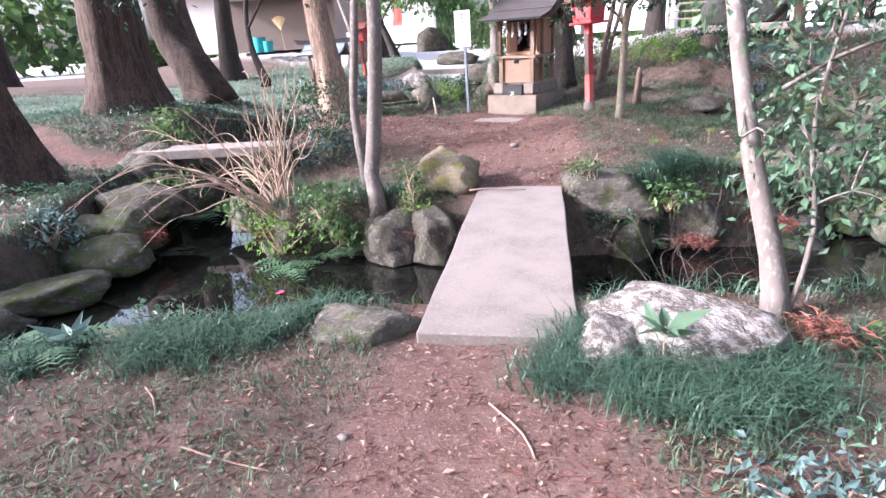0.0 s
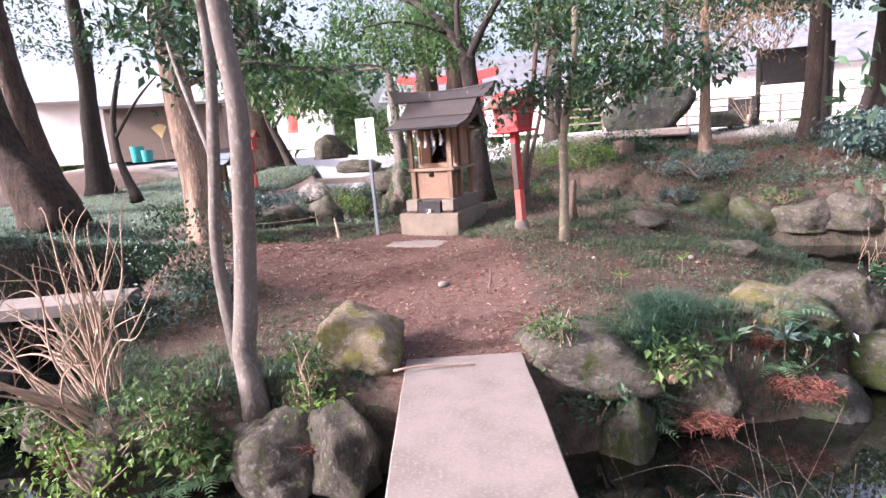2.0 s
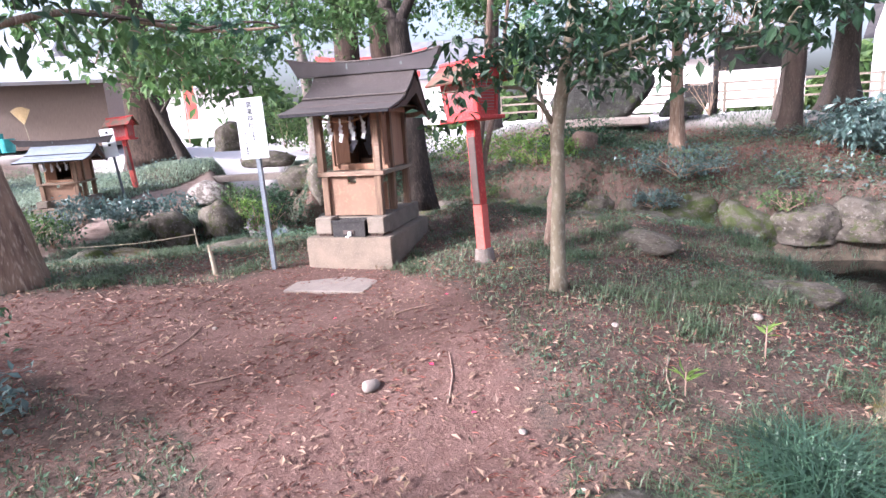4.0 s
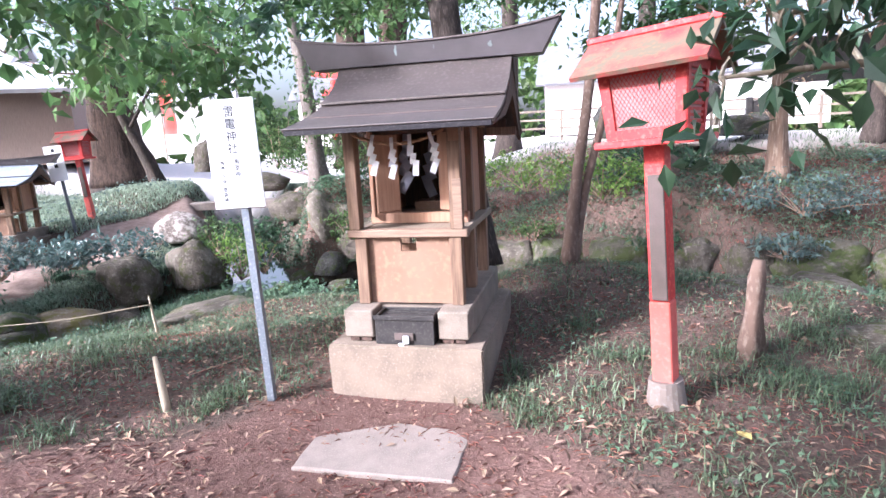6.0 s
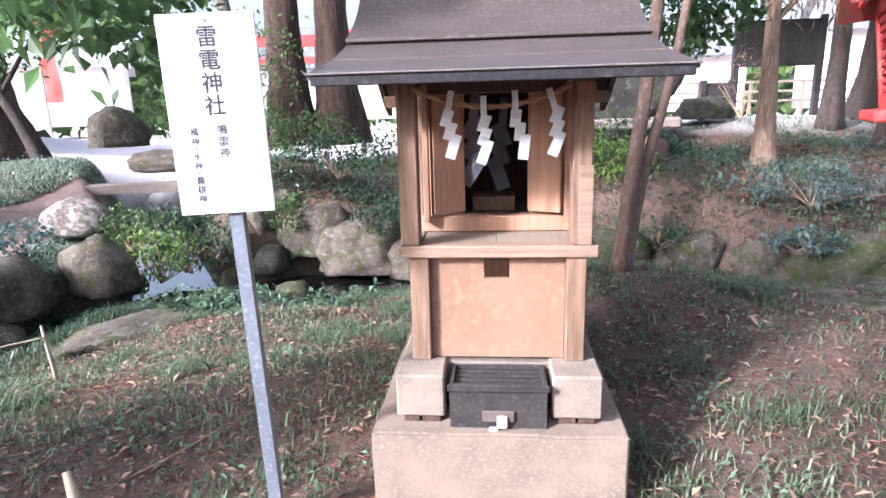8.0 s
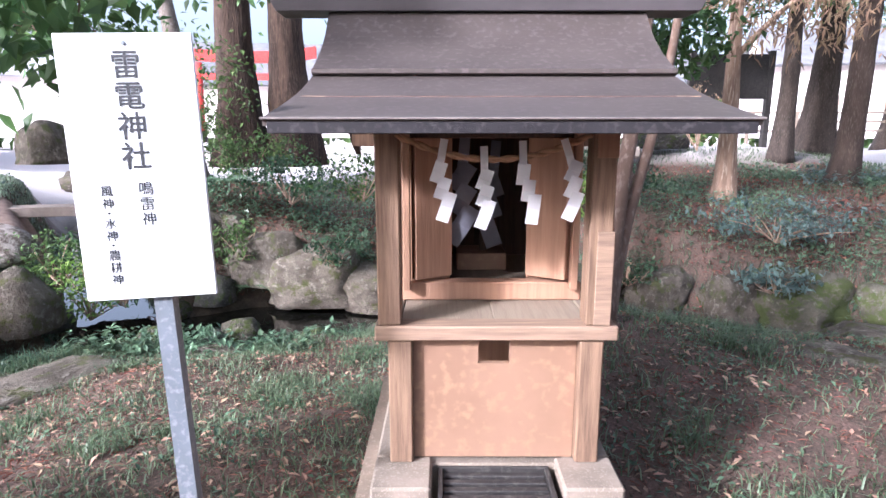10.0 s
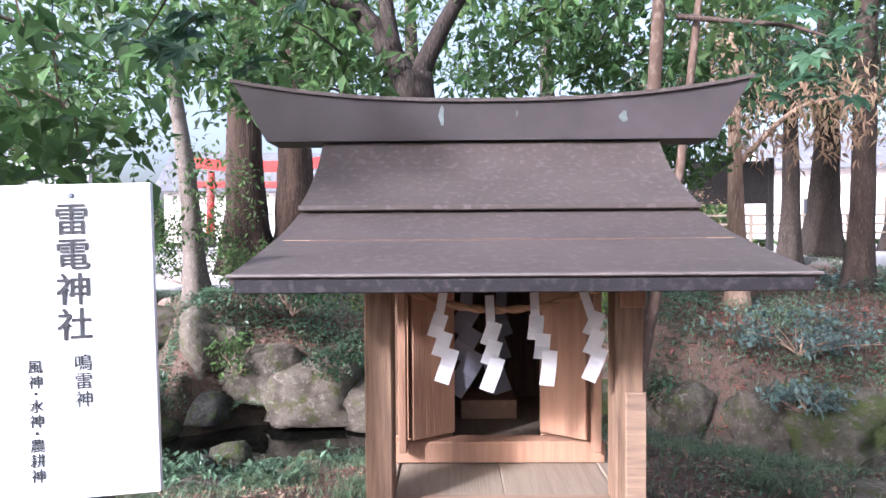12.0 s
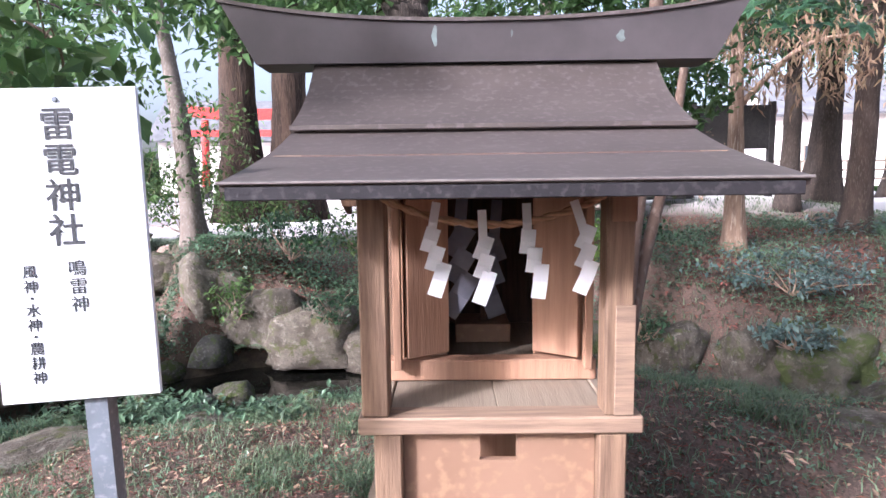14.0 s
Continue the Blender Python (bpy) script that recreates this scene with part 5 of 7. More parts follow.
tree("cedar_tree", [(-16.5, 12.2, 0.7), (-16.9, 12.2, 2.0), (-17.4, 12.2, 5.0), (-17.6, 12.2, 10.5)], [0.42, 0.34, 0.28, 0.2], "bark_cedar", "leaning cedar trunk with ridged bark",
     crowns=[((-17.6, 12.2, 10.5), (2.2, 2.2, 2.0), 60, 22), ((-17.3, 12.2, 7.0), (2.2, 2.0, 1.2), 60, 26)], leaf="leaf_dark", seed=7, rough=0.15)
tree("thin_tree", [(-15.0, 13.5, 0.7), (-15.8, 13.8, 1.8), (-16.0, 14.0, 3.0), (-15.6, 14.2, 4.5)], [0.12, 0.1, 0.08, 0.04], "bark_dark", "thin leaning dark tree",
     limbs=[([(-15.9, 13.9, 2.4), (-15.2, 14.2, 3.4), (-14.7, 14.5, 4.0)], 0.05, 0.02)], seed=8)
# foreground tree on the bank
tree("slim_tree", [(0.02, 3.34, 0.1), (-0.05, 3.38, 0.45), (-0.2, 3.42, 0.95), (-0.3, 3.5, 1.35), (-0.42, 3.6, 1.95), (-0.5, 3.7, 2.8), (-0.5, 3.8, 4.5)], [0.07, 0.058, 0.05, 0.045, 0.042, 0.036, 0.02], "bark_grey", "lichen-spotted slim tree on the bank",
     limbs=[([(0.05, 3.35, 0.05), (0.12, 3.4, 0.6), (0.05, 3.5, 1.2), (0.2, 3.6, 2.2)], 0.016, 0.008), ([(-0.25, 3.48, 1.2), (0.1, 3.6, 1.45), (0.5, 3.8, 1.6)], 0.016, 0.006)],
     crowns=[((0.45, 3.75, 1.3), (0.6, 0.5, 0.8), 90, 15), ((-0.12, 3.5, 1.15), (0.28, 0.2, 0.5), 24, 9), ((0.6, 3.75, 0.75), (0.45, 0.35, 0.45), 26, 14), ((-0.2, 3.7, 1.75), (0.5, 0.4, 0.3), 24, 12), ((0.15, 3.6, 0.95), (0.3, 0.25, 0.5), 16, 12), ((-0.4, 3.9, 4.4), (1.2, 1.2, 0.8), 60, 18)], leaf="leaf_grey", leaf_size=0.07, seed=9, flare=0.3, rough=0.1, clump=0.12, twigs=0.014)
# dark-leaved tree on the mound, its low branch crossing the lantern
tree("camellia_tree", [(-2.3, 8.66, 0.42), (-2.31, 8.66, 0.8), (-2.3, 8.66, 1.2), (-2.3, 8.67, 1.7), (-2.24, 8.7, 2.1), (-2.15, 8.75, 2.9), (-2.2, 8.9, 4.4)], [0.062, 0.054, 0.05, 0.052, 0.046, 0.036, 0.02], "bark_lichen_sunlit", "slim tree with a dark glossy crown",
     limbs=[([(-2.33, 8.66, 1.72), (-2.55, 8.55, 1.98), (-3.1, 8.45, 1.98)], 0.022, 0.005), ([(-2.3, 8.67, 1.85), (-2.0, 8.6, 2.15), (-1.5, 8.5, 2.3)], 0.024, 0.008), ([(-2.33, 8.68, 1.65), (-2.45, 9.0, 1.95), (-2.5, 9.3, 2.2)], 0.02, 0.008)],
     crowns=[((-2.6, 8.5, 2.2), (0.42, 0.25, 0.18), 24, 11), ((-2.93, 8.48, 2.04), (0.18, 0.14, 0.09), 8, 8), ((-3.05, 8.45, 1.84), (0.12, 0.08, 0.03), 4, 6), ((-1.9, 8.6, 2.05), (0.5, 0.4, 0.14), 20, 10), ((-2.0, 8.6, 2.3), (0.75, 0.5, 0.22), 36, 14), ((-1.2, 8.4, 2.35), (0.7, 0.6, 0.25), 40, 16), ((-2.0, 8.8, 3.0), (1.2, 0.9, 0.4), 50, 16)], leaf="leaf_dark", leaf_size=0.095, seed=10, flare=0.3, clump=0.12, rough=0.1, twigs=0.014)
# trees round the back of the shrine
# dark bark on this pale tree stands in for its backlit shade
tree("pale_tree", [(-4.62, 12.6, 0.6), (-4.68, 12.75, 1.4), (-4.85, 13.0, 2.6), (-4.95, 13.1, 3.3)], [0.18, 0.165, 0.16, 0.17], "bark_dark", "forked pale-barked tree behind the shrine",
     limbs=[([(-4.95, 13.1, 3.2), (-5.4, 13.3, 3.9), (-6.2, 13.6, 4.6), (-7.2, 14, 5.0)], 0.12, 0.04), ([(-4.93, 13.1, 3.25), (-4.6, 13.4, 4.0), (-4.0, 13.8, 5.0)], 0.1, 0.04), ([(-5.1, 13.15, 3.5), (-5.2, 13.4, 4.4), (-5.0, 13.8, 5.6)], 0.08, 0.03), ([(-5.4, 13.2, 3.85), (-6.2, 12.8, 4.1), (-7.0, 12.6, 4.05)], 0.035, 0.015)],
     crowns=[((-4.6, 14.8, 4.3), (2.6, 1.5, 0.9), 110, 26), ((-6.8, 13.9, 4.2), (1.6, 1.2, 0.8), 70, 22), ((-2.4, 14.5, 4.1), (1.7, 1.2, 0.8), 80, 22), ((-8.3, 13.2, 3.4), (1.0, 0.8, 0.8), 50, 16), ((-6.2, 13.0, 3.5), (1.1, 0.8, 0.5), 40, 14), ((-6.6, 15.7, 3.9), (1.0, 0.8, 0.4), 26, 16), ((-9.2, 14.8, 3.5), (1.1, 0.9, 0.8), 46, 16), ((-2.2, 15.9, 3.1), (1.2, 0.7, 0.5), 70, 20)], leaf="leaf_hang", leaf_size=0.15, clump=0.2, seed=11, twigs=0.014)
tree("slim_tree", [(-3.6, 11.85, 0.7), (-3.53, 11.9, 1.4), (-3.42, 12.0, 2.2), (-3.32, 12.1, 3.4), (-3.2, 12.2, 5)], [0.062, 0.05, 0.045, 0.04, 0.03], "bark_stem", "slender tree with stems from one root",
     limbs=[([(-3.55, 11.9, 0.7), (-3.46, 11.95, 1.3), (-3.25, 12.0, 2.2), (-3.05, 12.1, 3.6)], 0.052, 0.02)], crowns=[((-2.9, 12.6, 4.2), (1.2, 0.8, 0.7), 50, 18)], leaf="leaf_mid", seed=12, twigs=0.014)
tree("slim_tree", [(-8.72, 17.6, 1.05), (-8.8, 17.6, 2.2), (-8.95, 17.7, 3.4), (-9.3, 17.9, 5.2)], [0.17, 0.15, 0.13, 0.08], "bark_grey", "pale tree hung with creeper",
     crowns=[((-8.5, 17.4, 2.6), (0.5, 0.4, 0.9), 34, 16), ((-9.2, 17.8, 5.4), (2.0, 1.5, 1.0), 90, 24)], leaf="leaf_mid", leaf_size=0.11, seed=13, twigs=0.014)
for k, (x, y) in enumerate(((-8.95, 20.6), (-7.95, 20.9))):
    tree("cedar_tree", [(x, y, 1.35), (x - 0.05, y, 3), (x - 0.05, y, 6), (x - 0.1, y, 10)], [0.42, 0.36, 0.32, 0.2], "bark_cedar", "straight dark cedar trunk", crowns=[((x, y, 7.2), (2.2, 1.8, 2.2), 100, 26)], leaf="leaf_dark", seed=14 + k, rough=0.14)
tree("cedar_tree", [(1.75, 17.5, 1.0), (1.8, 17.5, 1.8), (1.85, 17.5, 4), (1.9, 17.5, 9)], [0.21, 0.17, 0.155, 0.13], "bark_brown", "straight brown trunk on the far bank", crowns=[((1.2, 17.5, 5.4), (2.6, 1.8, 1.5), 150, 24), ((1.0, 16.8, 8.4), (2.8, 2.0, 1.6), 120, 26)], leaf="leaf_dark", leaf_size=0.16, clump=0.22, seed=16, rough=0.12)
tree("broad_tree", [(4.4, 22.5, 1.5), (4.45, 22.5, 2.6), (4.5, 22.5, 4.5), (4.5, 22.5, 9)], [0.42, 0.29, 0.26, 0.2], "bark_dark", "thick old trunk beside the courtyard", crowns=[((4.2, 22.0, 6.6), (3.4, 2.4, 1.8), 170, 26), ((2.6, 21.4, 5.2), (2.2, 1.5, 0.8), 90, 22), ((6.2, 21.0, 5.6), (2.0, 1.4, 0.8), 70, 22), ((8.5, 22.0, 6.2), (3.0, 2.0, 1.6), 100, 24), ((5.0, 21.5, 9.4), (3.2, 2.2, 1.6), 110, 26)], leaf="leaf_mid", leaf_size=0.17, clump=0.25, seed=17)
tree("slim_tree", [(2.6, 20.8, 1.4), (2.65, 20.8, 3), (2.6, 20.8, 6)], [0.2, 0.17, 0.12], "bark_dark", "slim dark trunk before the notice board", crowns=[((2.2, 20.5, 5.6), (2.0, 1.4, 0.9), 80, 22), ((0.0, 20.3, 5.0), (1.8, 1.2, 0.7), 70, 20)], leaf="leaf_dark", leaf_size=0.17, clump=0.22, seed=18)
tree("withered_tree", [(-0.4, 16.9, 1.0), (-0.45, 16.9, 2.5), (-0.5, 16.9, 5.0)], [0.14, 0.11, 0.06], "bark_peel", "tree hung with withered brown leaves", limbs=[([(-0.45, 16.9, 3.0), (0.3, 16.6, 3.8), (1.2, 16.4, 3.9)], 0.05, 0.015)],
     crowns=[((0.3, 16.5, 3.7), (1.2, 0.6, 0.55), 40, 18), ((-0.9, 16.6, 4.7), (0.9, 0.7, 0.7), 26, 16)], leaf="leaf_brown", leaf_size=0.17, wide=0.22, droop=1.6, seed=19, twigs=0.014)
tree("broad_tree", [(-15.6, 19.9, 1.15), (-15.65, 19.9, 2.4), (-15.7, 19.9, 5), (-15.7, 19.9, 9)], [0.6, 0.5, 0.44, 0.3], "bark_cedar", "thick ridged trunk with leafy shoots", crowns=[((-14.0, 18.8, 4.6), (2.2, 1.5, 0.8), 70, 18), ((-15.6, 19.9, 8), (2.6, 2.2, 1.6), 80, 24)], leaf="leaf_mid", seed=20, rough=0.16)
tree("slim_tree", [(-13.8, 19.1, 1.05), (-14.1, 19.0, 1.9), (-14.5, 18.9, 2.9), (-14.6, 18.8, 4.2)], [0.16, 0.13, 0.1, 0.06], "bark_dark", "leaning dark tree with broad leaves", limbs=[([(-14.3, 18.95, 2.5), (-13.0, 18.4, 3.4), (-11.8, 18.0, 3.8)], 0.05, 0.015)],
     crowns=[((-11.2, 17.9, 3.9), (1.9, 1.3, 0.8), 60, 14), ((-13.8, 18.4, 3.6), (1.2, 1.0, 0.7), 36, 14)], leaf="leaf_mid", leaf_size=0.16, wide=0.6, seed=21, twigs=0.014)
# woods standing farther off; those behind the walk are unseen, added for reflections and enclosure
BACK = [(-6, 27, 1), (-1.5, 28, 2), (8.5, 24, 3), (10, 17, 4), (9, 10, 5), (8, 3, 6), (6, -5, 7), (1, -9, 8), (-6, -8, 9), (-15, -9, 10), (-25, -5, 11), (-21, 17, 12), (-18, 22, 13), (12, 30, 14), (-27, 11, 15)]
for x, y, k in BACK:
    z = ground_z(x, y)
    tree("broad_tree", [(x, y, z), (x + 0.1, y, z + 2), (x + 0.2, y + 0.1, z + 5), (x + 0.1, y, z + 9)], [0.4, 0.32, 0.28, 0.15], "bark_dark", "tall evergreen tree in the grove", flare=0.5,
         crowns=[((x, y, z + 6.6), (2.7, 2.7, 2.6), 70, 30)], leaf="leaf_mid" if k % 2 else "leaf_dark", leaf_size=0.17, seed=30 + k, sides=10, clump=0.36)


# ---- low plants ----
def scatter(rng, n, x0, x1, y0, y1, keep):
    x, y = rng.uniform(x0, x1, n), rng.uniform(y0, y1, n)
    k = keep(x, y)
    return x[k], y[k]


BLOCKED = [(-4.5, 10.3, 0.95), (-4.47, 9.15, 0.45), (-13.0, 14.5, 0.8)]


def turf_ok(x, y, margin=0.05):
    ok = (paths(x, y) > margin + 0.12 * ripple(x * 3, y * 3)) & (streams(x, y) > 0.12)
    for cx, cy, r in BLOCKED:
        ok &= (np.abs(x - cx) > r * 0.55) | (np.abs(y - cy) > r * 0.72)
    c, s = math.cos(radians(22)), math.sin(radians(22))
    u, w = (x + 1.96) * c + (y - 4.19) * s, -(x + 1.96) * s + (y - 4.19) * c
    return ok & ~((np.abs(u) < 0.5) & (np.abs(w) < 1.76))


def blades(rng, x, y, tall, wide, lean=0.5):
    """Bent grass blades, two faces tall, at the given places."""
    n = len(x)
    z = height(x, y) - 0.01
    a = rng.uniform(0, 2 * np.pi, n)
    h = tall * rng.uniform(0.45, 1.25, n)
    b = lean * h * rng.uniform(0.3, 1.4, n)
    d = np.stack([np.cos(a), np.sin(a), np.zeros(n)], 1)
    s = np.stack([-np.sin(a), np.cos(a), np.zeros(n)], 1) * (wide * rng.uniform(0.7, 1.3, n))[:, None]
    p = np.stack([x, y, z], 1)
    up = np.array([0, 0, 1.0])
    v = np.empty((n, 5, 3))
    v[:, 0], v[:, 1] = p - s, p + s
    mid = p + d * (b * 0.3)[:, None] + up * (h * 0.65)[:, None]
    v[:, 2], v[:, 3] = mid - s * 0.8, mid + s * 0.8
    v[:, 4] = p + d * b[:, None] + up * (h * (1 - 0.25 * np.minimum(b / h, 1)))[:, None]
    f = np.arange(n)[:, None] * 5
    faces = np.concatenate([f + np.array([[0, 1, 3]]), f + np.array([[0, 3, 2]]), f + np.array([[2, 3, 4]])])
    return v.reshape(-1, 3), faces


def tufted(rng, centres_x, centres_y, per, spread):
    x, y = np.repeat(centres_x, per), np.repeat(centres_y, per)
    return x + rng.normal(size=len(x)) * spread, y + rng.normal(size=len(y)) * spread


def stuff(name, v, f, mat, label, category):
    return tagged(raw(name, v, f, M[mat]), label, category, kind="stuff")


rng = np.random.default_rng(5)
# lush tufts on the near bank
cx, cy = scatter(rng, 650, -4.2, 2.4, -0.6, 3.2, lambda x, y: turf_ok(x, y, 0.12) & (ripple(x * 1.1, y * 1.2) + 0.5 * (streams(x, y) < 0.9) + 0.12 * (x > -0.6) > 0.25))
x, y = tufted(rng, cx, cy, 34, 0.055)
k = turf_ok(x, y, 0.0)
stuff("lush_grass", *blades(rng, x[k], y[k], 0.12, 0.0032, 0.9), "grass_lush", "dark green tufts of grass on the bank", "grass")
# thick clumps against the white boulder
x, y = tufted(rng, np.array([-0.9, -0.88, -0.84, -0.86, 0.0, 0.12, -0.2, -0.45, 0.35, 0.65, -0.15, -0.55, -0.38, -0.05, 0.1]), np.array([2.45, 2.65, 2.3, 2.85, 2.4, 2.6, 2.25, 2.3, 3.1, 2.5, 2.55, 2.45, 2.62, 2.68, 2.8]), 260, 0.085)
k = streams(x, y) > 0.0
stuff("lush_grass", *blades(rng, x[k], y[k], 0.16, 0.0032, 1.4), "grass_lush", "thick dark grass clump beside white boulder", "grass")
# a fringe of long grass along the near bank, and ivy under the cedars
cx, cy = scatter(rng, 1000, -5.4, -2.5, 0.2, 3.2, lambda x, y: (streams(x, y) > 0.12) & (streams(x, y) < 0.7) & (y < 2.9 + 0.35 * (x + 1.9)) & (ripple(x * 2.3 + 1, y * 2.1) > 0.0))
x, y = tufted(rng, cx, cy, 40, 0.06)
k = turf_ok(x, y, 0.0)
stuff("lush_grass", *blades(rng, x[k], y[k], 0.14, 0.0036, 1.2), "grass_lush", "dark grass fringing the near bank", "grass")
# thin turf on the mound and near ground
x, y = scatter(rng, 260000, -8.8, 1.5, -1.0, 13.8, lambda x, y: turf_ok(x, y, 0.05) & (rng.uniform(-0.45, 0.95, len(x)) < 0.75 * ripple(x * 1.6 + 3, y * 1.5) + 0.35 * ripple(x * 5.1, y * 4.7)))
stuff("turf", *blades(rng, x, y, 0.06, 0.0036, 1.0), "grass", "thin worn turf on the mound", "grass")
cx, cy = scatter(rng, 4600, -8.8, 1.0, 4.5, 13.8, lambda x, y: turf_ok(x, y, 0.12) & (ripple(x * 1.3 + 1, y * 1.4) + 0.35 * ripple(x * 4.3, y * 3.9) + 0.6 * (streams(x, y) < 0.7) > 0.24))
x, y = tufted(rng, cx, cy, 34, 0.05)
k = turf_ok(x, y)
stuff("turf", *blades(rng, x[k], y[k], 0.11, 0.0034, 1.3), "grass", "grassy tufts along the mound's edge", "grass")
x, y = scatter(rng, 45000, -8.8, 0.6, 8.3, 13.8, lambda x, y: turf_ok(x, y, 0.05) & (rng.uniform(-0.3, 0.9, len(x)) < ripple(x * 2.0 + 5, y * 1.8)))
stuff("turf", *blades(rng, x, y, 0.075, 0.004, 1.1), "grass_pale", "pale dewy turf round the shrine", "grass")
x, y = scatter(rng, 30000, -4.6, 2.2, -1.0, 2.6, lambda x, y: turf_ok(x, y, 0.1) & (rng.uniform(-0.4, 0.9, len(x)) < ripple(x * 2.0 + 5, y * 1.8)))
stuff("turf", *blades(rng, x, y, 0.07, 0.0035, 1.1), "grass_pale", "pale thin turf on the near bank", "grass")
# long grass hanging over the banks
x, y = scatter(rng, 300000, -11.8, 2.6, 1.0, 15.8, lambda x, y: (np.abs(streams(x, y) - 0.24) < 0.22) & (paths(x, y) > 0.1) & (ripple(x * 2.1, y * 2.3) > rng.uniform(-0.7, 0.5, len(x))))
cq, sq = math.cos(radians(22)), math.sin(radians(22))
k = ~((np.abs((x + 1.96) * cq + (y - 4.19) * sq) < 0.56) & (np.abs(-(x + 1.96) * sq + (y - 4.19) * cq) < 1.8))
stuff("bank_grass", *blades(rng, x[k], y[k], 0.15, 0.004, 1.1), "grass_lush", "dark grass hanging over the stream banks", "grass")
x, y = scatter(rng, 90000, -12.5, -9.2, 8.5, 15.5, lambda x, y: (np.abs(streams(x, y) - 0.35) < 0.4) & (x < -9.6 - 0.25 * (13 - y) * (y < 13)) & (ripple(x * 1.8 + 2, y * 1.9) > rng.uniform(-0.9, 0.5, len(x))))
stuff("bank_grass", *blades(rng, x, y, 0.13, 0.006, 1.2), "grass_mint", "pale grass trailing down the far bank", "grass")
# far turf and ground cover; the turf's colour is lightened to suggest sunlight
x, y = scatter(rng, 190000, -22, 9, 4, 22, lambda x, y: turf_ok(x, y, 0.1) & ((x < -8.2) | (y > 13.8) | (x > 1.8)) & (rng.uniform(-0.9, 0.8, len(x)) < ripple(x * 0.9, y * 0.8)))
stuff("turf", *blades(rng, x, y, 0.09, 0.007, 1.0), "grass_pale", "pale turf on the far banks", "grass")


def cover_patch(n, x0, x1, y0, y1, rise, size, mat, label, keep=None, heap=0.0):
    x, y = scatter(rng, n, x0, x1, y0, y1, lambda x, y: turf_ok(x, y, 0.1) & (keep(x, y) if keep else True))
    z = height(x, y) + rng.uniform(0.0, 1.0, len(x)) * (rise + heap * np.clip(ripple(x * 1.5, y * 1.5), 0, 1))
    v, f = leaves(np.stack([x, y, z], 1), rng, size, 0.1, 0.5, flat=0.5)
    stuff("ground_cover", v, f, mat, label, "ground cover")


patchy = lambda s, lo: (lambda x, y: ripple(x * s, y * s) > lo)
cover_patch(44000, -9, 5, 14.6, 20.5, 0.12, 0.07, "cover", "low evergreen ground cover on the bank", patchy(1.3, 0.0), 0.2)
cover_patch(7000, 0.8, 7, 13.6, 20.0, 0.16, 0.11, "cover_blue", "bluish bamboo grass on the far bank", patchy(0.7, 0.1), 0.2)
cover_patch(22000, -21, -9.5, 5, 19, 0.12, 0.08, "cover_blue", "low ivy and herbs under the cedars", patchy(0.9, 0.0), 0.15)
cover_patch(9000, -9.0, -5.8, 13.0, 17.5, 0.22, 0.09, "cover", "shady undergrowth along the channel", patchy(1.2, -0.1), 0.2)
cover_patch(4500, -8.4, -5.0, 5.6, 8.0, 0.3, 0.075, "cover_blue", "low shrub foliage beside the slab bridge", lambda x, y: np.hypot(x + 6.1, (y - 6.5)) < 0.8, 0.3)
cover_patch(16000, -9.5, 2.4, 2.2, 15.6, 0.1, 0.05, "cover", "leafy weeds rooted in the stream banks", lambda x, y: (streams(x, y) < 0.55) & (ripple(x * 1.9 + 2, y * 1.7) > -0.1), 0.05)
cover_patch(34000, -17, -6.3, 0.5, 9.5, 0.14, 0.075, "cover", "ivy and herbs carpeting the ground under the cedars", lambda x, y: (streams(x, y) > 0.15) & (x < -7.2 - 0.25 * np.abs(y - 3)) & (ripple(x * 1.1 + 2, y * 1.2) > -0.45), 0.12)
cover_patch(3500, -10.6, -6.3, 1.6, 5.0, 0.12, 0.085, "cover", "weeds below the leaning cedar", patchy(1.4, 0.1), 0.15)


cover_patch(36000, -8.8, 1.2, 4.4, 14.0, 0.05, 0.04, "cover", "small herbs growing through the turf", patchy(1.5, 0.05), 0.03)
cover_patch(6000, -4.3, 2.6, -0.8, 3.2, 0.05, 0.04, "cover", "small herbs growing through the turf", patchy(1.5, 0.0), 0.03)


cover_patch(16000, -13.5, -8.6, 8.5, 19.5, 0.12, 0.07, "cover", "weeds and herbs along the far channel bank", lambda x, y: (streams(x, y) < 0.9) & (ripple(x * 1.6, y * 1.7) > -0.25), 0.12)
cover_patch(20000, -9.5, 5.5, 14.0, 17.5, 0.12, 0.07, "cover", "trailing ivy down the far bank", lambda x, y: (streams(x, y) < 1.1) & (ripple(x * 1.4 + 4, y * 1.6) > -0.3), 0.08)
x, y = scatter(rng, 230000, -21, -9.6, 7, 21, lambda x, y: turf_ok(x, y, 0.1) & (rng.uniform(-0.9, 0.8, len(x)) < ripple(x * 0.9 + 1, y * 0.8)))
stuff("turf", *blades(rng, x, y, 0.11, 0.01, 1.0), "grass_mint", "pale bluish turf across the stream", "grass")


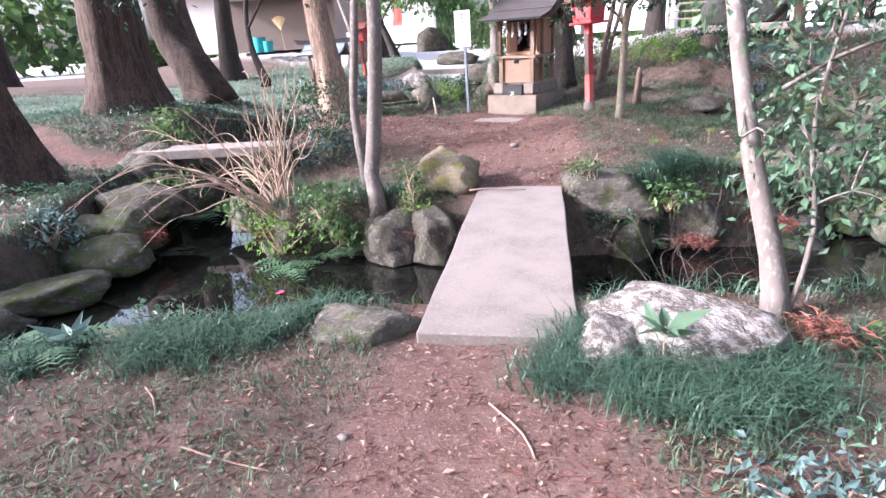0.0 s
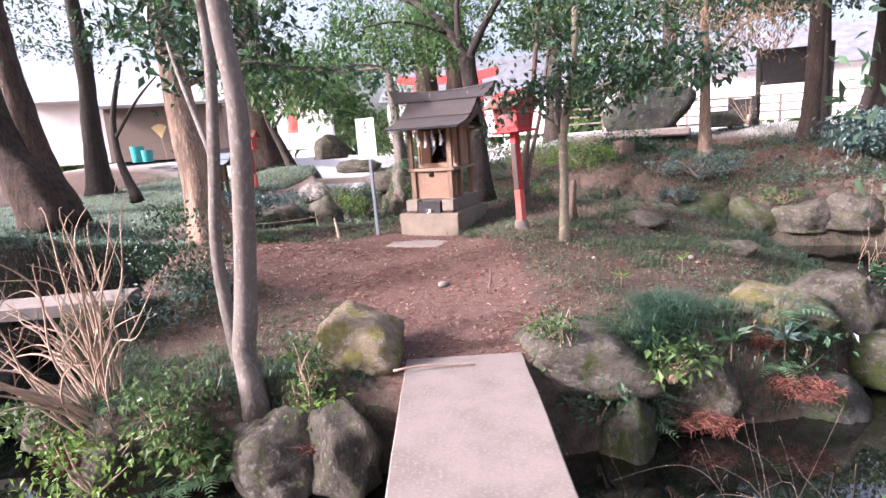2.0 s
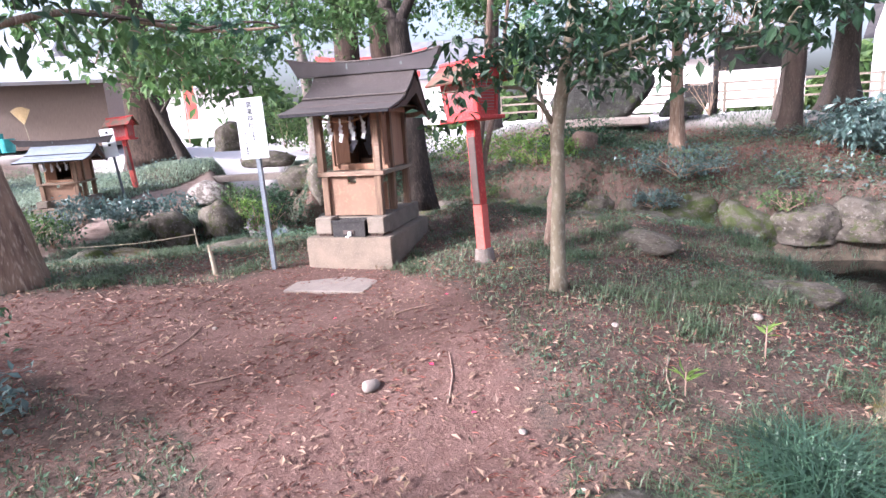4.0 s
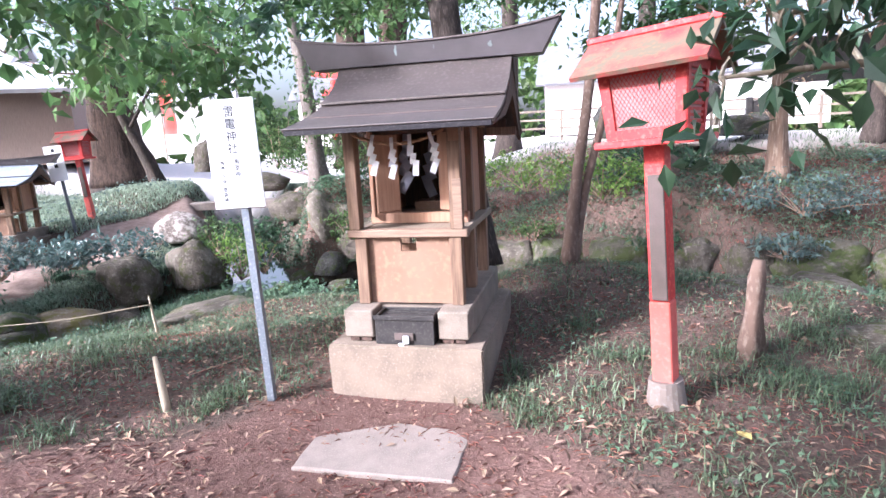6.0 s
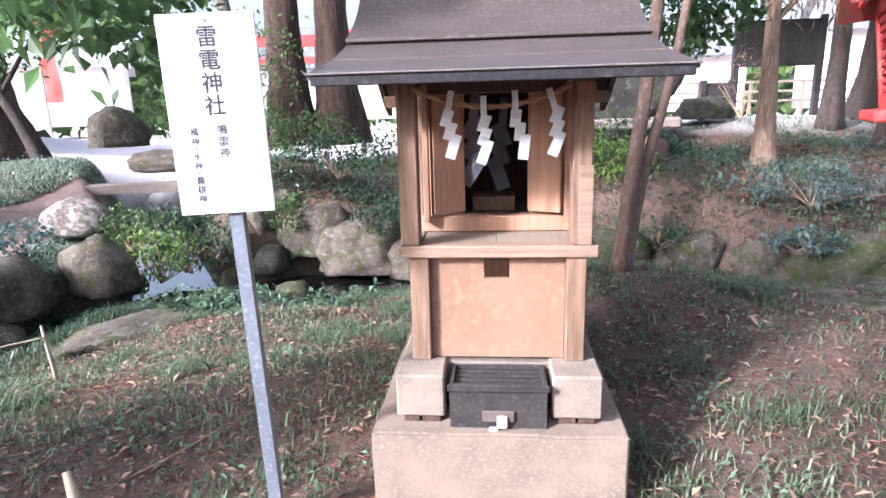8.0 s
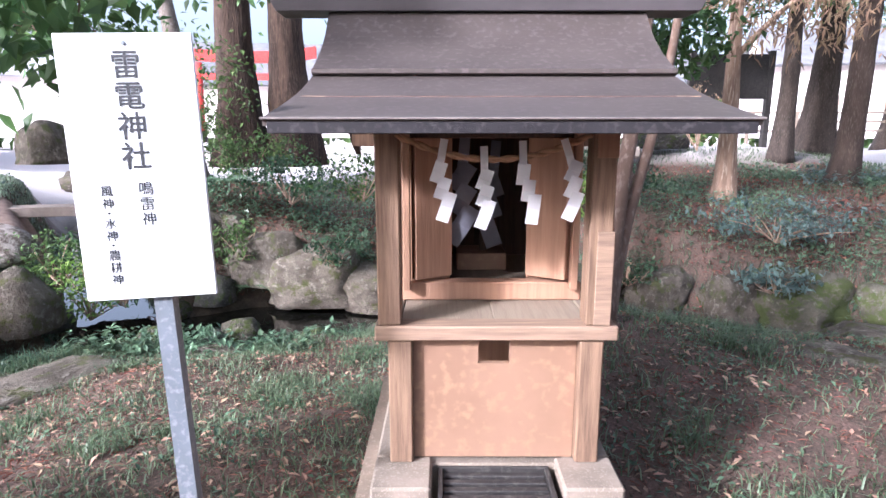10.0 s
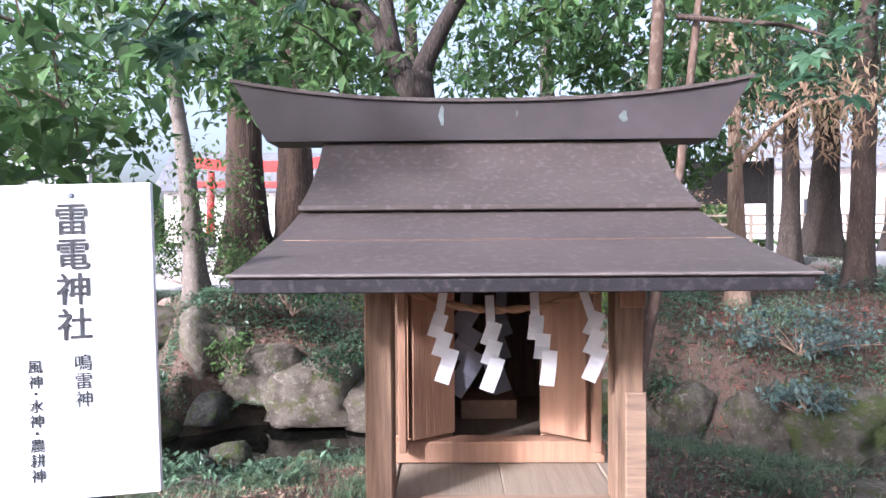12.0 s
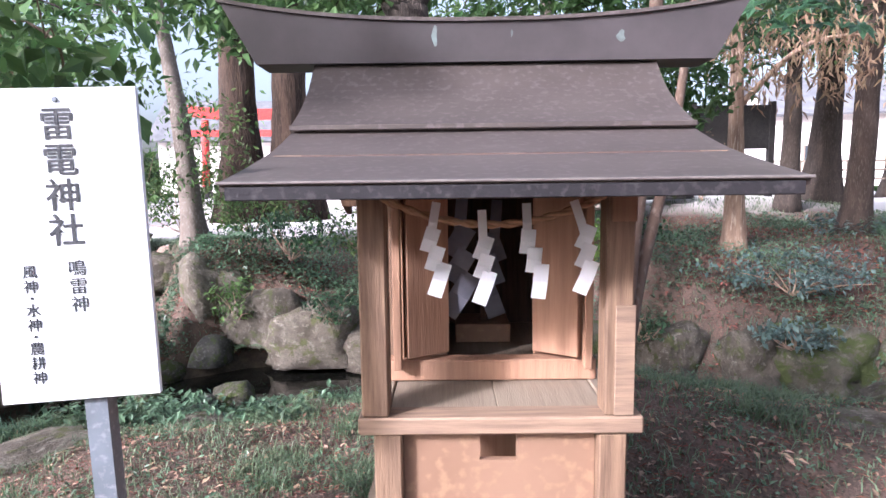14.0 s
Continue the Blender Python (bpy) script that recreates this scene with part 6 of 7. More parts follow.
def shrub(at, spread, clumps, per, leaf, size, label, stems=9, seed=0, clump=0.1):
    r = np.random.default_rng(seed)
    t = empty("shrub", pose(*at), label, "shrub")
    bm = bmesh.new()
    for k in range(stems):
        e = Vector(r.uniform(-0.8, 0.8, 3) * np.array(spread)) + Vector((0, 0, spread[2]))
        tube(bm, smooth_path([(0, 0, -0.05), e * 0.5 + Vector(r.normal(size=3) * 0.04), e], [0.012, 0.008, 0.003], 0.15), 5, cap=False)
    tagged(part("stemwork", bm, M["twig"], t), kind="stuff")
    P, _ = clump_points(r, (0, 0, spread[2]), spread, clumps, per, clump)
    P[:, 2] = np.maximum(P[:, 2], 0.02)
    part_ob = raw("foliage", *leaves(P, r, size, 0.2, 0.5), M[leaf], t)
    return t


shrub((-6.15, 6.55, 0.25), (0.7, 0.6, 0.5), 90, 18, "leaf_dark", 0.06, "dense dark evergreen bush by the slab bridge", seed=1)
shrub((-3.15, 15.9, 0.85), (0.9, 0.5, 0.35), 60, 16, "leaf_light", 0.085, "bright yellow-green bush behind the shrine", seed=2)
shrub((-4.4, 16.4, 0.95), (0.9, 0.5, 0.3), 50, 16, "leaf_light", 0.085, "bright yellow-green bush behind the shrine", seed=3)
shrub((-5.9, 16.9, 0.95), (0.9, 0.5, 0.35), 60, 16, "leaf_mid", 0.08, "leafy green bush on the bank wall", seed=4)
shrub((-9.3, 14.9, 0.15), (0.5, 0.45, 0.3), 40, 16, "leaf_mid", 0.07, "leafy herbs between dark boulders", seed=5)
shrub((-8.3, 5.5, 0.3), (0.35, 0.35, 0.4), 20, 14, "leaf_mid", 0.11, "young broad-leaved shrub by the slab", seed=6)
shrub((0.9, 21.0, 1.6), (0.7, 0.4, 0.7), 30, 10, "leaf_brown", 0.06, "sparse reddish shrub beside the monument", seed=7)
shrub((2.9, 15.5, 0.95), (1.3, 0.8, 0.4), 130, 14, "cover_blue", 0.15, "spreading bluish-leaved bush on the far bank", seed=101, clump=0.13)
shrub((4.8, 15.8, 0.95), (1.2, 0.8, 0.35), 100, 14, "cover_blue", 0.15, "spreading bluish-leaved bush on the far bank", seed=102, clump=0.13)
shrub((-2.3, 17.1, 1.0), (1.1, 0.5, 0.25), 80, 14, "leaf_dark", 0.09, "low dark evergreen bush behind the stump", seed=103, clump=0.1)
shrub((-1.1, 6.15, -0.12), (0.24, 0.2, 0.16), 16, 10, "leaf_mid", 0.085, "leafy plants among bank boulders", seed=104, clump=0.07)
shrub((-1.86, 5.92, -0.05), (0.13, 0.12, 0.3), 14, 9, "leaf_mid", 0.05, "small sapling at the slab's edge", seed=107, clump=0.05)
shrub((-3.55, 5.05, 0.0), (0.18, 0.15, 0.22), 16, 9, "leaf_mid", 0.06, "small bright sapling beside the boulder", seed=108, clump=0.05)
shrub((-2.2, 18.6, 1.15), (1.0, 0.6, 0.3), 60, 14, "leaf_dark", 0.07, "low dark bush above the bank", seed=8)


shrub((-4.35, 4.5, -0.25), (0.35, 0.28, 0.26), 34, 14, "leaf_mid", 0.07, "leafy shrub hanging over the stream bank", seed=11, clump=0.08)
shrub((-3.55, 5.0, -0.2), (0.16, 0.14, 0.26), 16, 11, "leaf_mid", 0.05, "small leafy sapling between bank boulders", seed=12, clump=0.05)
shrub((-3.42, 5.0, -0.25), (0.12, 0.12, 0.16), 12, 10, "leaf_light", 0.06, "pale leafy plant beside a bank boulder", seed=32, clump=0.06)
shrub((-9.9, 19.6, 1.15), (1.3, 0.7, 0.7), 90, 16, "leaf_mid", 0.1, "leafy green bush beyond the slab bridge", seed=33)
shrub((-8.1, 18.6, 1.15), (1.0, 0.6, 0.4), 60, 16, "leaf_mid", 0.09, "leafy green bush under the cedars", seed=34)
shrub((-11.9, 21.6, 1.3), (1.2, 0.7, 0.8), 70, 16, "leaf_mid", 0.1, "leafy green bush beyond the slab bridge", seed=35)
shrub((-7.0, 16.9, 0.9), (0.8, 0.5, 0.35), 60, 16, "leaf_dark", 0.08, "dark creeper over the bank wall", seed=36)
shrub((-0.6, 15.1, 0.65), (1.0, 0.4, 0.25), 60, 14, "cover_blue", 0.08, "bluish creeper over the bank wall", seed=37)
shrub((-10.9, 12.4, 0.35), (0.6, 0.5, 0.25), 40, 14, "cover_blue", 0.1, "bluish arching herbs on the far bank", seed=38)
shrub((-10.7, 11.2, 0.3), (0.6, 0.5, 0.22), 40, 14, "leaf_mid", 0.08, "green herbs on the far bank", seed=39)
shrub((-9.7, 16.1, -0.3), (0.5, 0.45, 0.42), 50, 14, "leaf_dark", 0.08, "dark bush hanging over the side channel", seed=51)
shrub((-9.2, 15.9, -0.4), (0.4, 0.3, 0.3), 34, 12, "leaf_mid", 0.07, "green plants at the side channel", seed=52)
shrub((-4.75, 4.15, -0.45), (0.4, 0.3, 0.2), 30, 12, "leaf_light", 0.06, "pale green plant at the waterline", seed=13, clump=0.08)
shrub((-1.95, 5.95, -0.1), (0.2, 0.18, 0.3), 22, 11, "leaf_mid", 0.05, "small leafy sapling beside the slab", seed=14, clump=0.05)
shrub((-1.62, 5.9, -0.45), (0.25, 0.2, 0.18), 18, 12, "leaf_dark", 0.06, "dark creeper hanging over a boulder", seed=15, clump=0.07)
shrub((-0.1, 6.95, -0.25), (0.3, 0.25, 0.18), 22, 11, "leaf_dark", 0.08, "leafy plants among bank boulders", seed=16, clump=0.08)
shrub((0.75, 8.0, -0.05), (0.3, 0.25, 0.18), 22, 11, "leaf_dark", 0.1, "leafy plants among bank boulders", seed=17, clump=0.08)
shrub((0.7, 2.3, 0.02), (0.4, 0.35, 0.1), 40, 10, "cover", 0.055, "low leafy weeds in the near grass", seed=61, clump=0.07)
shrub((0.25, 1.9, 0.02), (0.35, 0.3, 0.08), 34, 10, "cover_blue", 0.05, "low leafy weeds in the near grass", seed=62, clump=0.07)
shrub((-3.3, 1.9, -0.1), (0.45, 0.2, 0.1), 40, 10, "cover", 0.05, "low weeds along the near bank", seed=63, clump=0.06)
shrub((-8.75, 14.5, -0.15), (0.45, 0.35, 0.35), 44, 12, "leaf_light", 0.07, "bright green plants beside a bank boulder", seed=64, clump=0.09)
shrub((-8.9, 15.5, -0.3), (0.5, 0.35, 0.5), 50, 13, "leaf_dark", 0.09, "dark leafy bush over the channel", seed=65, clump=0.1)
shrub((-7.6, 16.2, 0.1), (0.3, 0.25, 0.3), 26, 11, "leaf_mid", 0.09, "leafy fern-like plants on the bank wall", seed=66, clump=0.08)
shrub((-6.2, 16.0, 0.15), (0.4, 0.25, 0.2), 26, 11, "leaf_dark", 0.08, "dark creeper between wall stones", seed=67, clump=0.08)
shrub((-4.2, 15.6, 0.25), (0.35, 0.2, 0.15), 24, 11, "leaf_mid", 0.07, "leafy plants between wall stones", seed=68, clump=0.07)
shrub((-2.5, 14.75, 0.2), (0.35, 0.2, 0.15), 24, 11, "leaf_dark", 0.07, "leafy plants between wall stones", seed=69, clump=0.07)
shrub((-1.0, 14.3, 0.2), (0.4, 0.2, 0.15), 24, 11, "cover_blue", 0.09, "leafy plants between wall stones", seed=70, clump=0.07)
shrub((0.8, 13.95, 0.2), (0.4, 0.2, 0.15), 24, 11, "leaf_mid", 0.07, "leafy plants between wall stones", seed=71, clump=0.07)
shrub((-10.6, 13.3, 0.3), (0.5, 0.4, 0.18), 40, 12, "cover_blue", 0.12, "bluish arching herbs on the far bank", seed=72, clump=0.09)
shrub((-11.0, 11.9, 0.1), (0.6, 0.35, 0.2), 40, 12, "cover", 0.09, "green herbs on the far bank", seed=73, clump=0.09)
shrub((-4.2, 4.5, -0.42), (0.3, 0.16, 0.14), 30, 11, "leaf_mid", 0.085, "leafy plants hanging from the bank", seed=81, clump=0.07)
shrub((-5.5, 4.35, -0.35), (0.35, 0.25, 0.2), 26, 11, "leaf_mid", 0.07, "leafy plants below the bare bush", seed=83, clump=0.08)
shrub((0.75, 3.2, 0.02), (0.4, 0.3, 0.15), 30, 12, "leaf_mid", 0.06, "low leafy bush at the tree's foot", seed=19, clump=0.08)
shrub((-6.9, 4.4, -0.1), (0.4, 0.3, 0.2), 26, 12, "leaf_mid", 0.08, "leafy plants over mossy boulders", seed=20, clump=0.08)
shrub((-6.6, 2.7, -0.2), (0.35, 0.3, 0.2), 26, 12, "cover_blue", 0.08, "bluish weeds over mossy boulders", seed=21, clump=0.08)
shrub((-10.3, 14.1, 0.25), (0.5, 0.3, 0.2), 30, 12, "cover_blue", 0.1, "arching herbs between dark boulders", seed=22, clump=0.1)


def needle_heap(at, spread, count, label, seed=0):
    """Fallen cedar sprays: thin reddish needles fanned about a few dead twigs."""
    q = np.random.default_rng(seed)
    t = empty("cedar_spray", pose(*at), label, "dead branch")
    bm = bmesh.new()
    for k in range(5):
        e = Vector(q.uniform(-1, 1, 3) * np.array(spread))
        tube(bm, smooth_path([-e * 0.6, Vector(q.normal(size=3)) * 0.03, e], [0.005, 0.004, 0.002], 0.08), 4, cap=False)
    tagged(part("twigs", bm, M["bark_brown"], t), kind="stuff")
    c, _ = clump_points(q, (0, 0, 0), spread, count, 16, 0.03)
    raw("needles", *leaves(c, q, 0.075, 0.25, 0.08, flat=0.4), M["needles"], t)


for k, (x, y, z, w) in enumerate(((-0.85, 6.22, -0.46, 0.3), (-0.45, 6.85, -0.02, 0.26), (-0.15, 6.6, -0.3, 0.28), (-1.5, 6.35, -0.12, 0.2), (-3.4, 4.85, -0.3, 0.2), (-5.1, 4.3, -0.35, 0.25), (-6.2, 3.6, -0.3, 0.2), (0.25, 3.1, 0.2, 0.2))):
    needle_heap((x, y, z), (w * 0.85, w * 0.55, 0.05), 34, "withered reddish cedar spray caught on the bank", 90 + k)
x, y = tufted(rng, np.array([-1.15, -1.08, -1.25, -1.2, -1.3, -9.5, -9.45, -9.55, -10.6, -0.2]), np.array([6.62, 6.5, 6.35, 6.75, 6.15, 13.6, 13.75, 13.45, 13.0, 7.0]), 300, 0.07)
stuff("bank_grass", *blades(rng, x, y, 0.26, 0.004, 1.5), "grass_lush", "long dark grass drooping between boulders", "grass")


def twiggy(bm, p, r0, rng_, sub=2):
    """A kinked stem through the points p with a few side twigs, into bm."""
    path = smooth_path(p, [r0 * (1 - 0.75 * i / (len(p) - 1)) for i in range(len(p))], 0.06)
    tube(bm, path, 5, cap=False)
    for _ in range(sub):
        q, r = path[int(rng_.integers(len(path) // 3, len(path) - 2))]
        d = Vector(rng_.normal(size=3)) * 0.11 + Vector((0, 0, 0.12)) + (p[-1] - p[0]).normalized() * 0.14
        tube(bm, smooth_path([q, q + d * 0.5 + Vector(rng_.normal(size=3)) * 0.02, q + d * rng_.uniform(0.7, 1.6)], [r * 0.7, r * 0.5, 0.0018], 0.06), 4, cap=False)


def bare_bush(at, upright, trailing, sweep, label, seed, tall=1.0, far=1.0, thick=1.0, bark="twig"):
    """A bush of bare kinked stems, some trailing out low over the water."""
    r = np.random.default_rng(seed)
    t = empty("bare_bush", pose(*at), label, "shrub")
    for k in range(upright + trailing):
        low = k >= upright
        a = r.uniform(*sweep) if low else r.uniform(0, 2 * math.pi)
        up, out = (r.uniform(-0.15, 0.5) * tall, r.uniform(0.7, 1.5) * far) if low else (r.uniform(0.45, 1.25) * tall, r.uniform(0.05, 0.55) * far)
        d = Vector((math.cos(a), math.sin(a), 0))
        root = Vector((r.normal() * 0.07, r.normal() * 0.07, -0.1))
        p = [root]
        for i in range(1, 5):
            u = i / 4
            rise = up * (1 - (1 - u) ** 1.6) + (0.35 * math.sin(math.pi * u) * out * 0.6 if low else 0)
            p.append(root + d * out * u ** (0.8 if low else 1.4) + Vector((0, 0, 0.1 + rise)) + Vector(r.normal(size=3)) * 0.045)
        bm = bmesh.new()
        twiggy(bm, p, r.uniform(0.007, 0.011) * thick, r, 3 if low else 2)
        part("stem", bm, M[bark], t)


bare_bush((-5.05, 4.58, -0.16), 24, 22, (math.pi * 0.85, math.pi * 1.4), "leafless bush of pale kinked stems over water", 77, 1.35, 1.75, 1.2)
bare_bush((-0.5, 3.75, 0.0), 2, 8, (math.pi * 0.1, math.pi * 0.85), "bare twigs reaching out over the water", 78, 0.45, 0.7, 0.35, "bark_brown")
bare_bush((0.75, 8.6, 0.0), 3, 4, (math.pi * 0.0, math.pi * 0.6), "bare twigs at the mound's edge", 79, 0.8, 0.7, 0.6)


def fern(at, size, count, label, seed=0, leaf="fern"):
    """Arching fronds, each a row of paired leaflets."""
    r = np.random.default_rng(seed)
    t = empty("fern", pose(*at), label, "fern")
    for k in range(count):
        a = 2 * math.pi * k / count + r.uniform(-0.4, 0.4)
        d = Vector((math.cos(a), math.sin(a), 0))
        L = size * r.uniform(0.7, 1.15)
        V, F = [], []
        n = 11
        for i in range(1, n):
            u = i / n
            p = d * (L * u) + Vector((0, 0, L * (0.75 * u - 0.8 * u * u)))
            w = L * 0.24 * math.sin(math.pi * (0.15 + 0.85 * u)) + 0.004
            side = Vector((-d.y, d.x, 0))
            for s in (-1, 1):
                b = len(V)
                tip = p + side * s * w + d * w * 0.35 - Vector((0, 0, w * 0.2))
                V += [p - d * L * 0.035, p + d * L * 0.035, p.lerp(tip, 0.55) + d * L * 0.03, tip]
                F += [(b, b + 1, b + 2), (b, b + 2, b + 3)]
        part_ob = raw("frond", [tuple(v) for v in V], F, M[leaf], t)
    return t


for k, (x, y, dz, s, n) in enumerate(((-4.3, 4.45, 0.1, 0.34, 8), (-4.1, 4.6, 0.2, 0.34, 8), (-4.65, 4.2, -0.05, 0.5, 10), (-4.5, 4.05, -0.05, 0.4, 8), (-1.28, 6.05, 0.2, 0.32, 8), (-0.2, 7.0, 0.3, 0.34, 8), (-0.3, 6.75, 0.2, 0.25, 7),
                                      (-7.9, 16.7, 1.0, 0.5, 9), (-7.5, 16.3, 0.6, 0.45, 8), (-6.9, 16.5, 0.8, 0.4, 8), (-10.1, 13.0, 0.4, 0.5, 9), (-3.6, 1.35, 0.05, 0.4, 9), (-6.8, 4.6, 0.3, 0.5, 9))):
    fern((x, y, max(ground_z(x, y), WATER) + dz * 0.5), s, n, "green fern fronds between bank stones", seed=k)

def rosette(at, size, count, label, seed=0, leaf="cover_blue"):
    """A young plant: long oval leaves about a short stem, each a mesh of its own."""
    r = np.random.default_rng(seed)
    t = empty("young_plant", pose(*at), label, "plant")
    part("stem", tube(bmesh.new(), [(Vector((0, 0, -0.15)), 0.006), (Vector((0, 0, 0.06)), 0.004)], 6), M["twig"], t)
    for k in range(count):
        a = 2.4 * k + r.uniform(-0.3, 0.3)
        h = np.array([[math.cos(a), math.sin(a), 0.35 + 0.3 * (k % 3)]])
        v, f = leaves(np.array([[0, 0, 0.05 * k / count]]), r, size, 0.1, 0.3, flat=0.0, heading=h * 3)
        raw("leaf", v, f, M[leaf], t)


rosette((-0.42, 2.58, 0.26), 0.2, 11, "young broad-leaved plant before the white boulder", 40, "cover")
rosette((-3.6, 1.44, -0.02), 0.26, 12, "pale broad-leaved plant on the near bank", 41)
rosette((-0.65, 6.6, 0.02), 0.22, 14, "dark long-leaved plant among the boulders", 45, "leaf_dark")
rosette((-0.25, 6.8, -0.02), 0.24, 12, "pale long-leaved plant among the boulders", 46)
rosette((-1.55, 7.4, 0.3), 0.12, 7, "bright green seedling on the mound", 42, "leaf_light")
rosette((-1.0, 8.0, 0.36), 0.12, 7, "bright green seedling on the mound", 43, "leaf_light")
rosette((-1.35, 3.55, -0.15), 0.16, 8, "small conifer seedling at the waterline", 44, "fern")



def broad_spray(branch, at, count, spread, label, seed=0, lobe=0.13):
    """A hanging branch of broad lobed leaves: each leaf is seven pointed lobes about one stalk."""
    r = np.random.default_rng(seed)
    t = empty("broad_leaf_branch", pose(*at), label, "branch")
    o = Vector(at)
    part("branch", tube(bmesh.new(), smooth_path([Vector(p) - o for p in branch], [0.022, 0.016, 0.012, 0.006][:len(branch)], 0.1), 6), M["bark_brown"], t, smooth=True)
    for k in range(count):
        c = Vector(r.uniform(-1, 1, 3) * np.array(spread))
        nrm = Vector((r.normal() * 0.35, -0.5 + r.normal() * 0.35, 0.8)).normalized()
        u = nrm.cross(Vector((r.normal(), r.normal(), 0.2))).normalized()
        w = nrm.cross(u)
        V, F = [], []
        for j in range(7):
            a = (j - 3) * 0.62
            d = u * math.cos(a) + w * math.sin(a)
            L = lobe * (1.0 - 0.07 * abs(j - 3)) * r.uniform(0.9, 1.1)
            s = nrm.cross(d)
            b0 = len(V)
            V += [c, c + d * L * 0.5 + s * L * 0.24 + nrm * 0.008, c + d * L * 0.5 - nrm * 0.004, c + d * L * 0.5 - s * L * 0.24 + nrm * 0.008, c + d * L - nrm * L * 0.18]
            F += [(b0, b0 + 1, b0 + 2), (b0, b0 + 2, b0 + 3), (b0 + 1, b0 + 4, b0 + 2), (b0 + 2, b0 + 4, b0 + 3)]
        raw("leaf", [tuple(q) for q in V], F, M["leaf_broad"], t)
    return t


broad_spray([(-6.6, 10.5, 3.0), (-6.0, 10.6, 3.05), (-5.5, 10.45, 2.95), (-5.3, 10.35, 2.8)], (-5.43, 10.4, 2.78), 13, (0.33, 0.22, 0.15), "drooping branch of broad lobed dark leaves", 1)
broad_spray([(-7.3, 9.4, 3.1), (-6.6, 9.7, 3.0), (-6.0, 9.6, 2.9), (-5.7, 9.55, 2.8)], (-5.85, 9.6, 2.78), 12, (0.35, 0.22, 0.16), "drooping branch of broad lobed dark leaves", 2)
broad_spray([(-3.2, 12.1, 3.4), (-3.0, 11.9, 3.3), (-2.75, 11.6, 3.15), (-2.65, 11.4, 3.0)], (-2.7, 11.5, 2.95), 18, (0.3, 0.3, 0.32), "drooping branch of broad lobed dark leaves", 3)

# ---- litter ----
x, y = scatter(rng, 38000, -9, 6, 14.2, 20.5, lambda x, y: (streams(x, y) > 0.1) & (ripple(x * 1.2, y * 1.3) < rng.uniform(-0.4, 0.6, len(x))))
stuff("fallen_leaves", *leaves(np.stack([x, y, height(x, y) + 0.02], 1), rng, 0.07, 0.0, 0.5, flat=0.7), "needles", "reddish-brown dead leaves on the far bank", "leaves")
x, y = scatter(rng, 26000, -9, 2, -1.2, 13.5, lambda x, y: streams(x, y) > 0.0)
k = ~((np.abs(x + 4.5) < 0.48) & (np.abs(y - 10.3) < 0.7))
x, y = x[k], y[k]
P = np.stack([x, y, height(x, y) + 0.012], 1)
stuff("fallen_leaves", *leaves(P, rng, 0.028, 0.0, 0.55, flat=0.8), "litter", "dry brown fallen leaves on the ground", "leaves")
x, y = scatter(rng, 15000, -9, 1, 6.0, 13.5, lambda x, y: (streams(x, y) > 0.0) & (ripple(x * 1.6, y * 1.7) > rng.uniform(-0.6, 0.6, len(x))))
k = ~((np.abs(x + 4.5) < 0.48) & (np.abs(y - 10.3) < 0.7)) & ~((np.abs(x + 4.47) < 0.46) & (np.abs(y - 9.15) < 0.3))
stuff("fallen_leaves", *leaves(np.stack([x[k], y[k], height(x[k], y[k]) + 0.02], 1), rng, 0.058, 0.0, 0.42, flat=0.7), "litter", "curled brown leaves lying in the turf", "leaves")
x, y = scatter(rng, 2200, -9, 2, -1.2, 13.5, lambda x, y: streams(x, y) > 0.0)
k = ~((np.abs(x + 4.5) < 0.5) & (np.abs(y - 10.3) < 0.75))
stuff("fallen_leaves", *leaves(np.stack([x[k], y[k], height(x[k], y[k]) + 0.016], 1), rng, 0.05, 0.0, 0.5, flat=0.75), "litter_pale", "pale curled fallen leaves on the ground", "leaves")
x, y = scatter(rng, 110000, -9, 2, -1.2, 13.5, lambda x, y: (streams(x, y) > 0.0) & (ripple(x * 1.9 + 7, y * 1.7) > rng.uniform(-0.5, 0.7, len(x))))
P = np.stack([x, y, height(x, y) + 0.008], 1)
stuff("needle_litter", *leaves(P, rng, 0.06, 0.0, 0.07, flat=0.9), "needles", "reddish needle litter strewn over the earth", "litter")


# ---- loose small things ----
def stick(points, r, label, mat="twig", name="fallen_stick"):
    ob = part(name, tube(bmesh.new(), smooth_path(points, [r, r * 0.9, r * 0.5][:len(points)], 0.08), 6), M[mat], smooth=True)
    return tagged(ob, label, "stick")


stick([(-5.87, 9.28, 0.3), (-5.92, 9.32, 0.5), (-5.985, 9.37, 0.65)], 0.026, "short cut bamboo stake in the ground", "bamboo", "stake")
stick([(-7.5, 11.14, 0.1), (-7.52, 11.14, 0.3), (-7.55, 11.15, 0.5)], 0.014, "thin stake holding a string", "bamboo", "stake")
stick([(-5.0, 8.7, 0.29), (-4.8, 8.35, 0.27), (-4.6, 8.2, 0.26)], 0.009, "thin fallen stick on the path")
stick([(-2.98, 5.3, 0.1), (-2.8, 5.45, 0.1), (-2.45, 5.6, 0.08)], 0.01, "dead twig lying at the slab's end")
stick([(-7.52, 11.14, 0.42), (-8.2, 10.7, 0.38), (-9.0, 10.3, 0.4)], 0.006, "pale string along the bank", "bamboo", "guide_string")


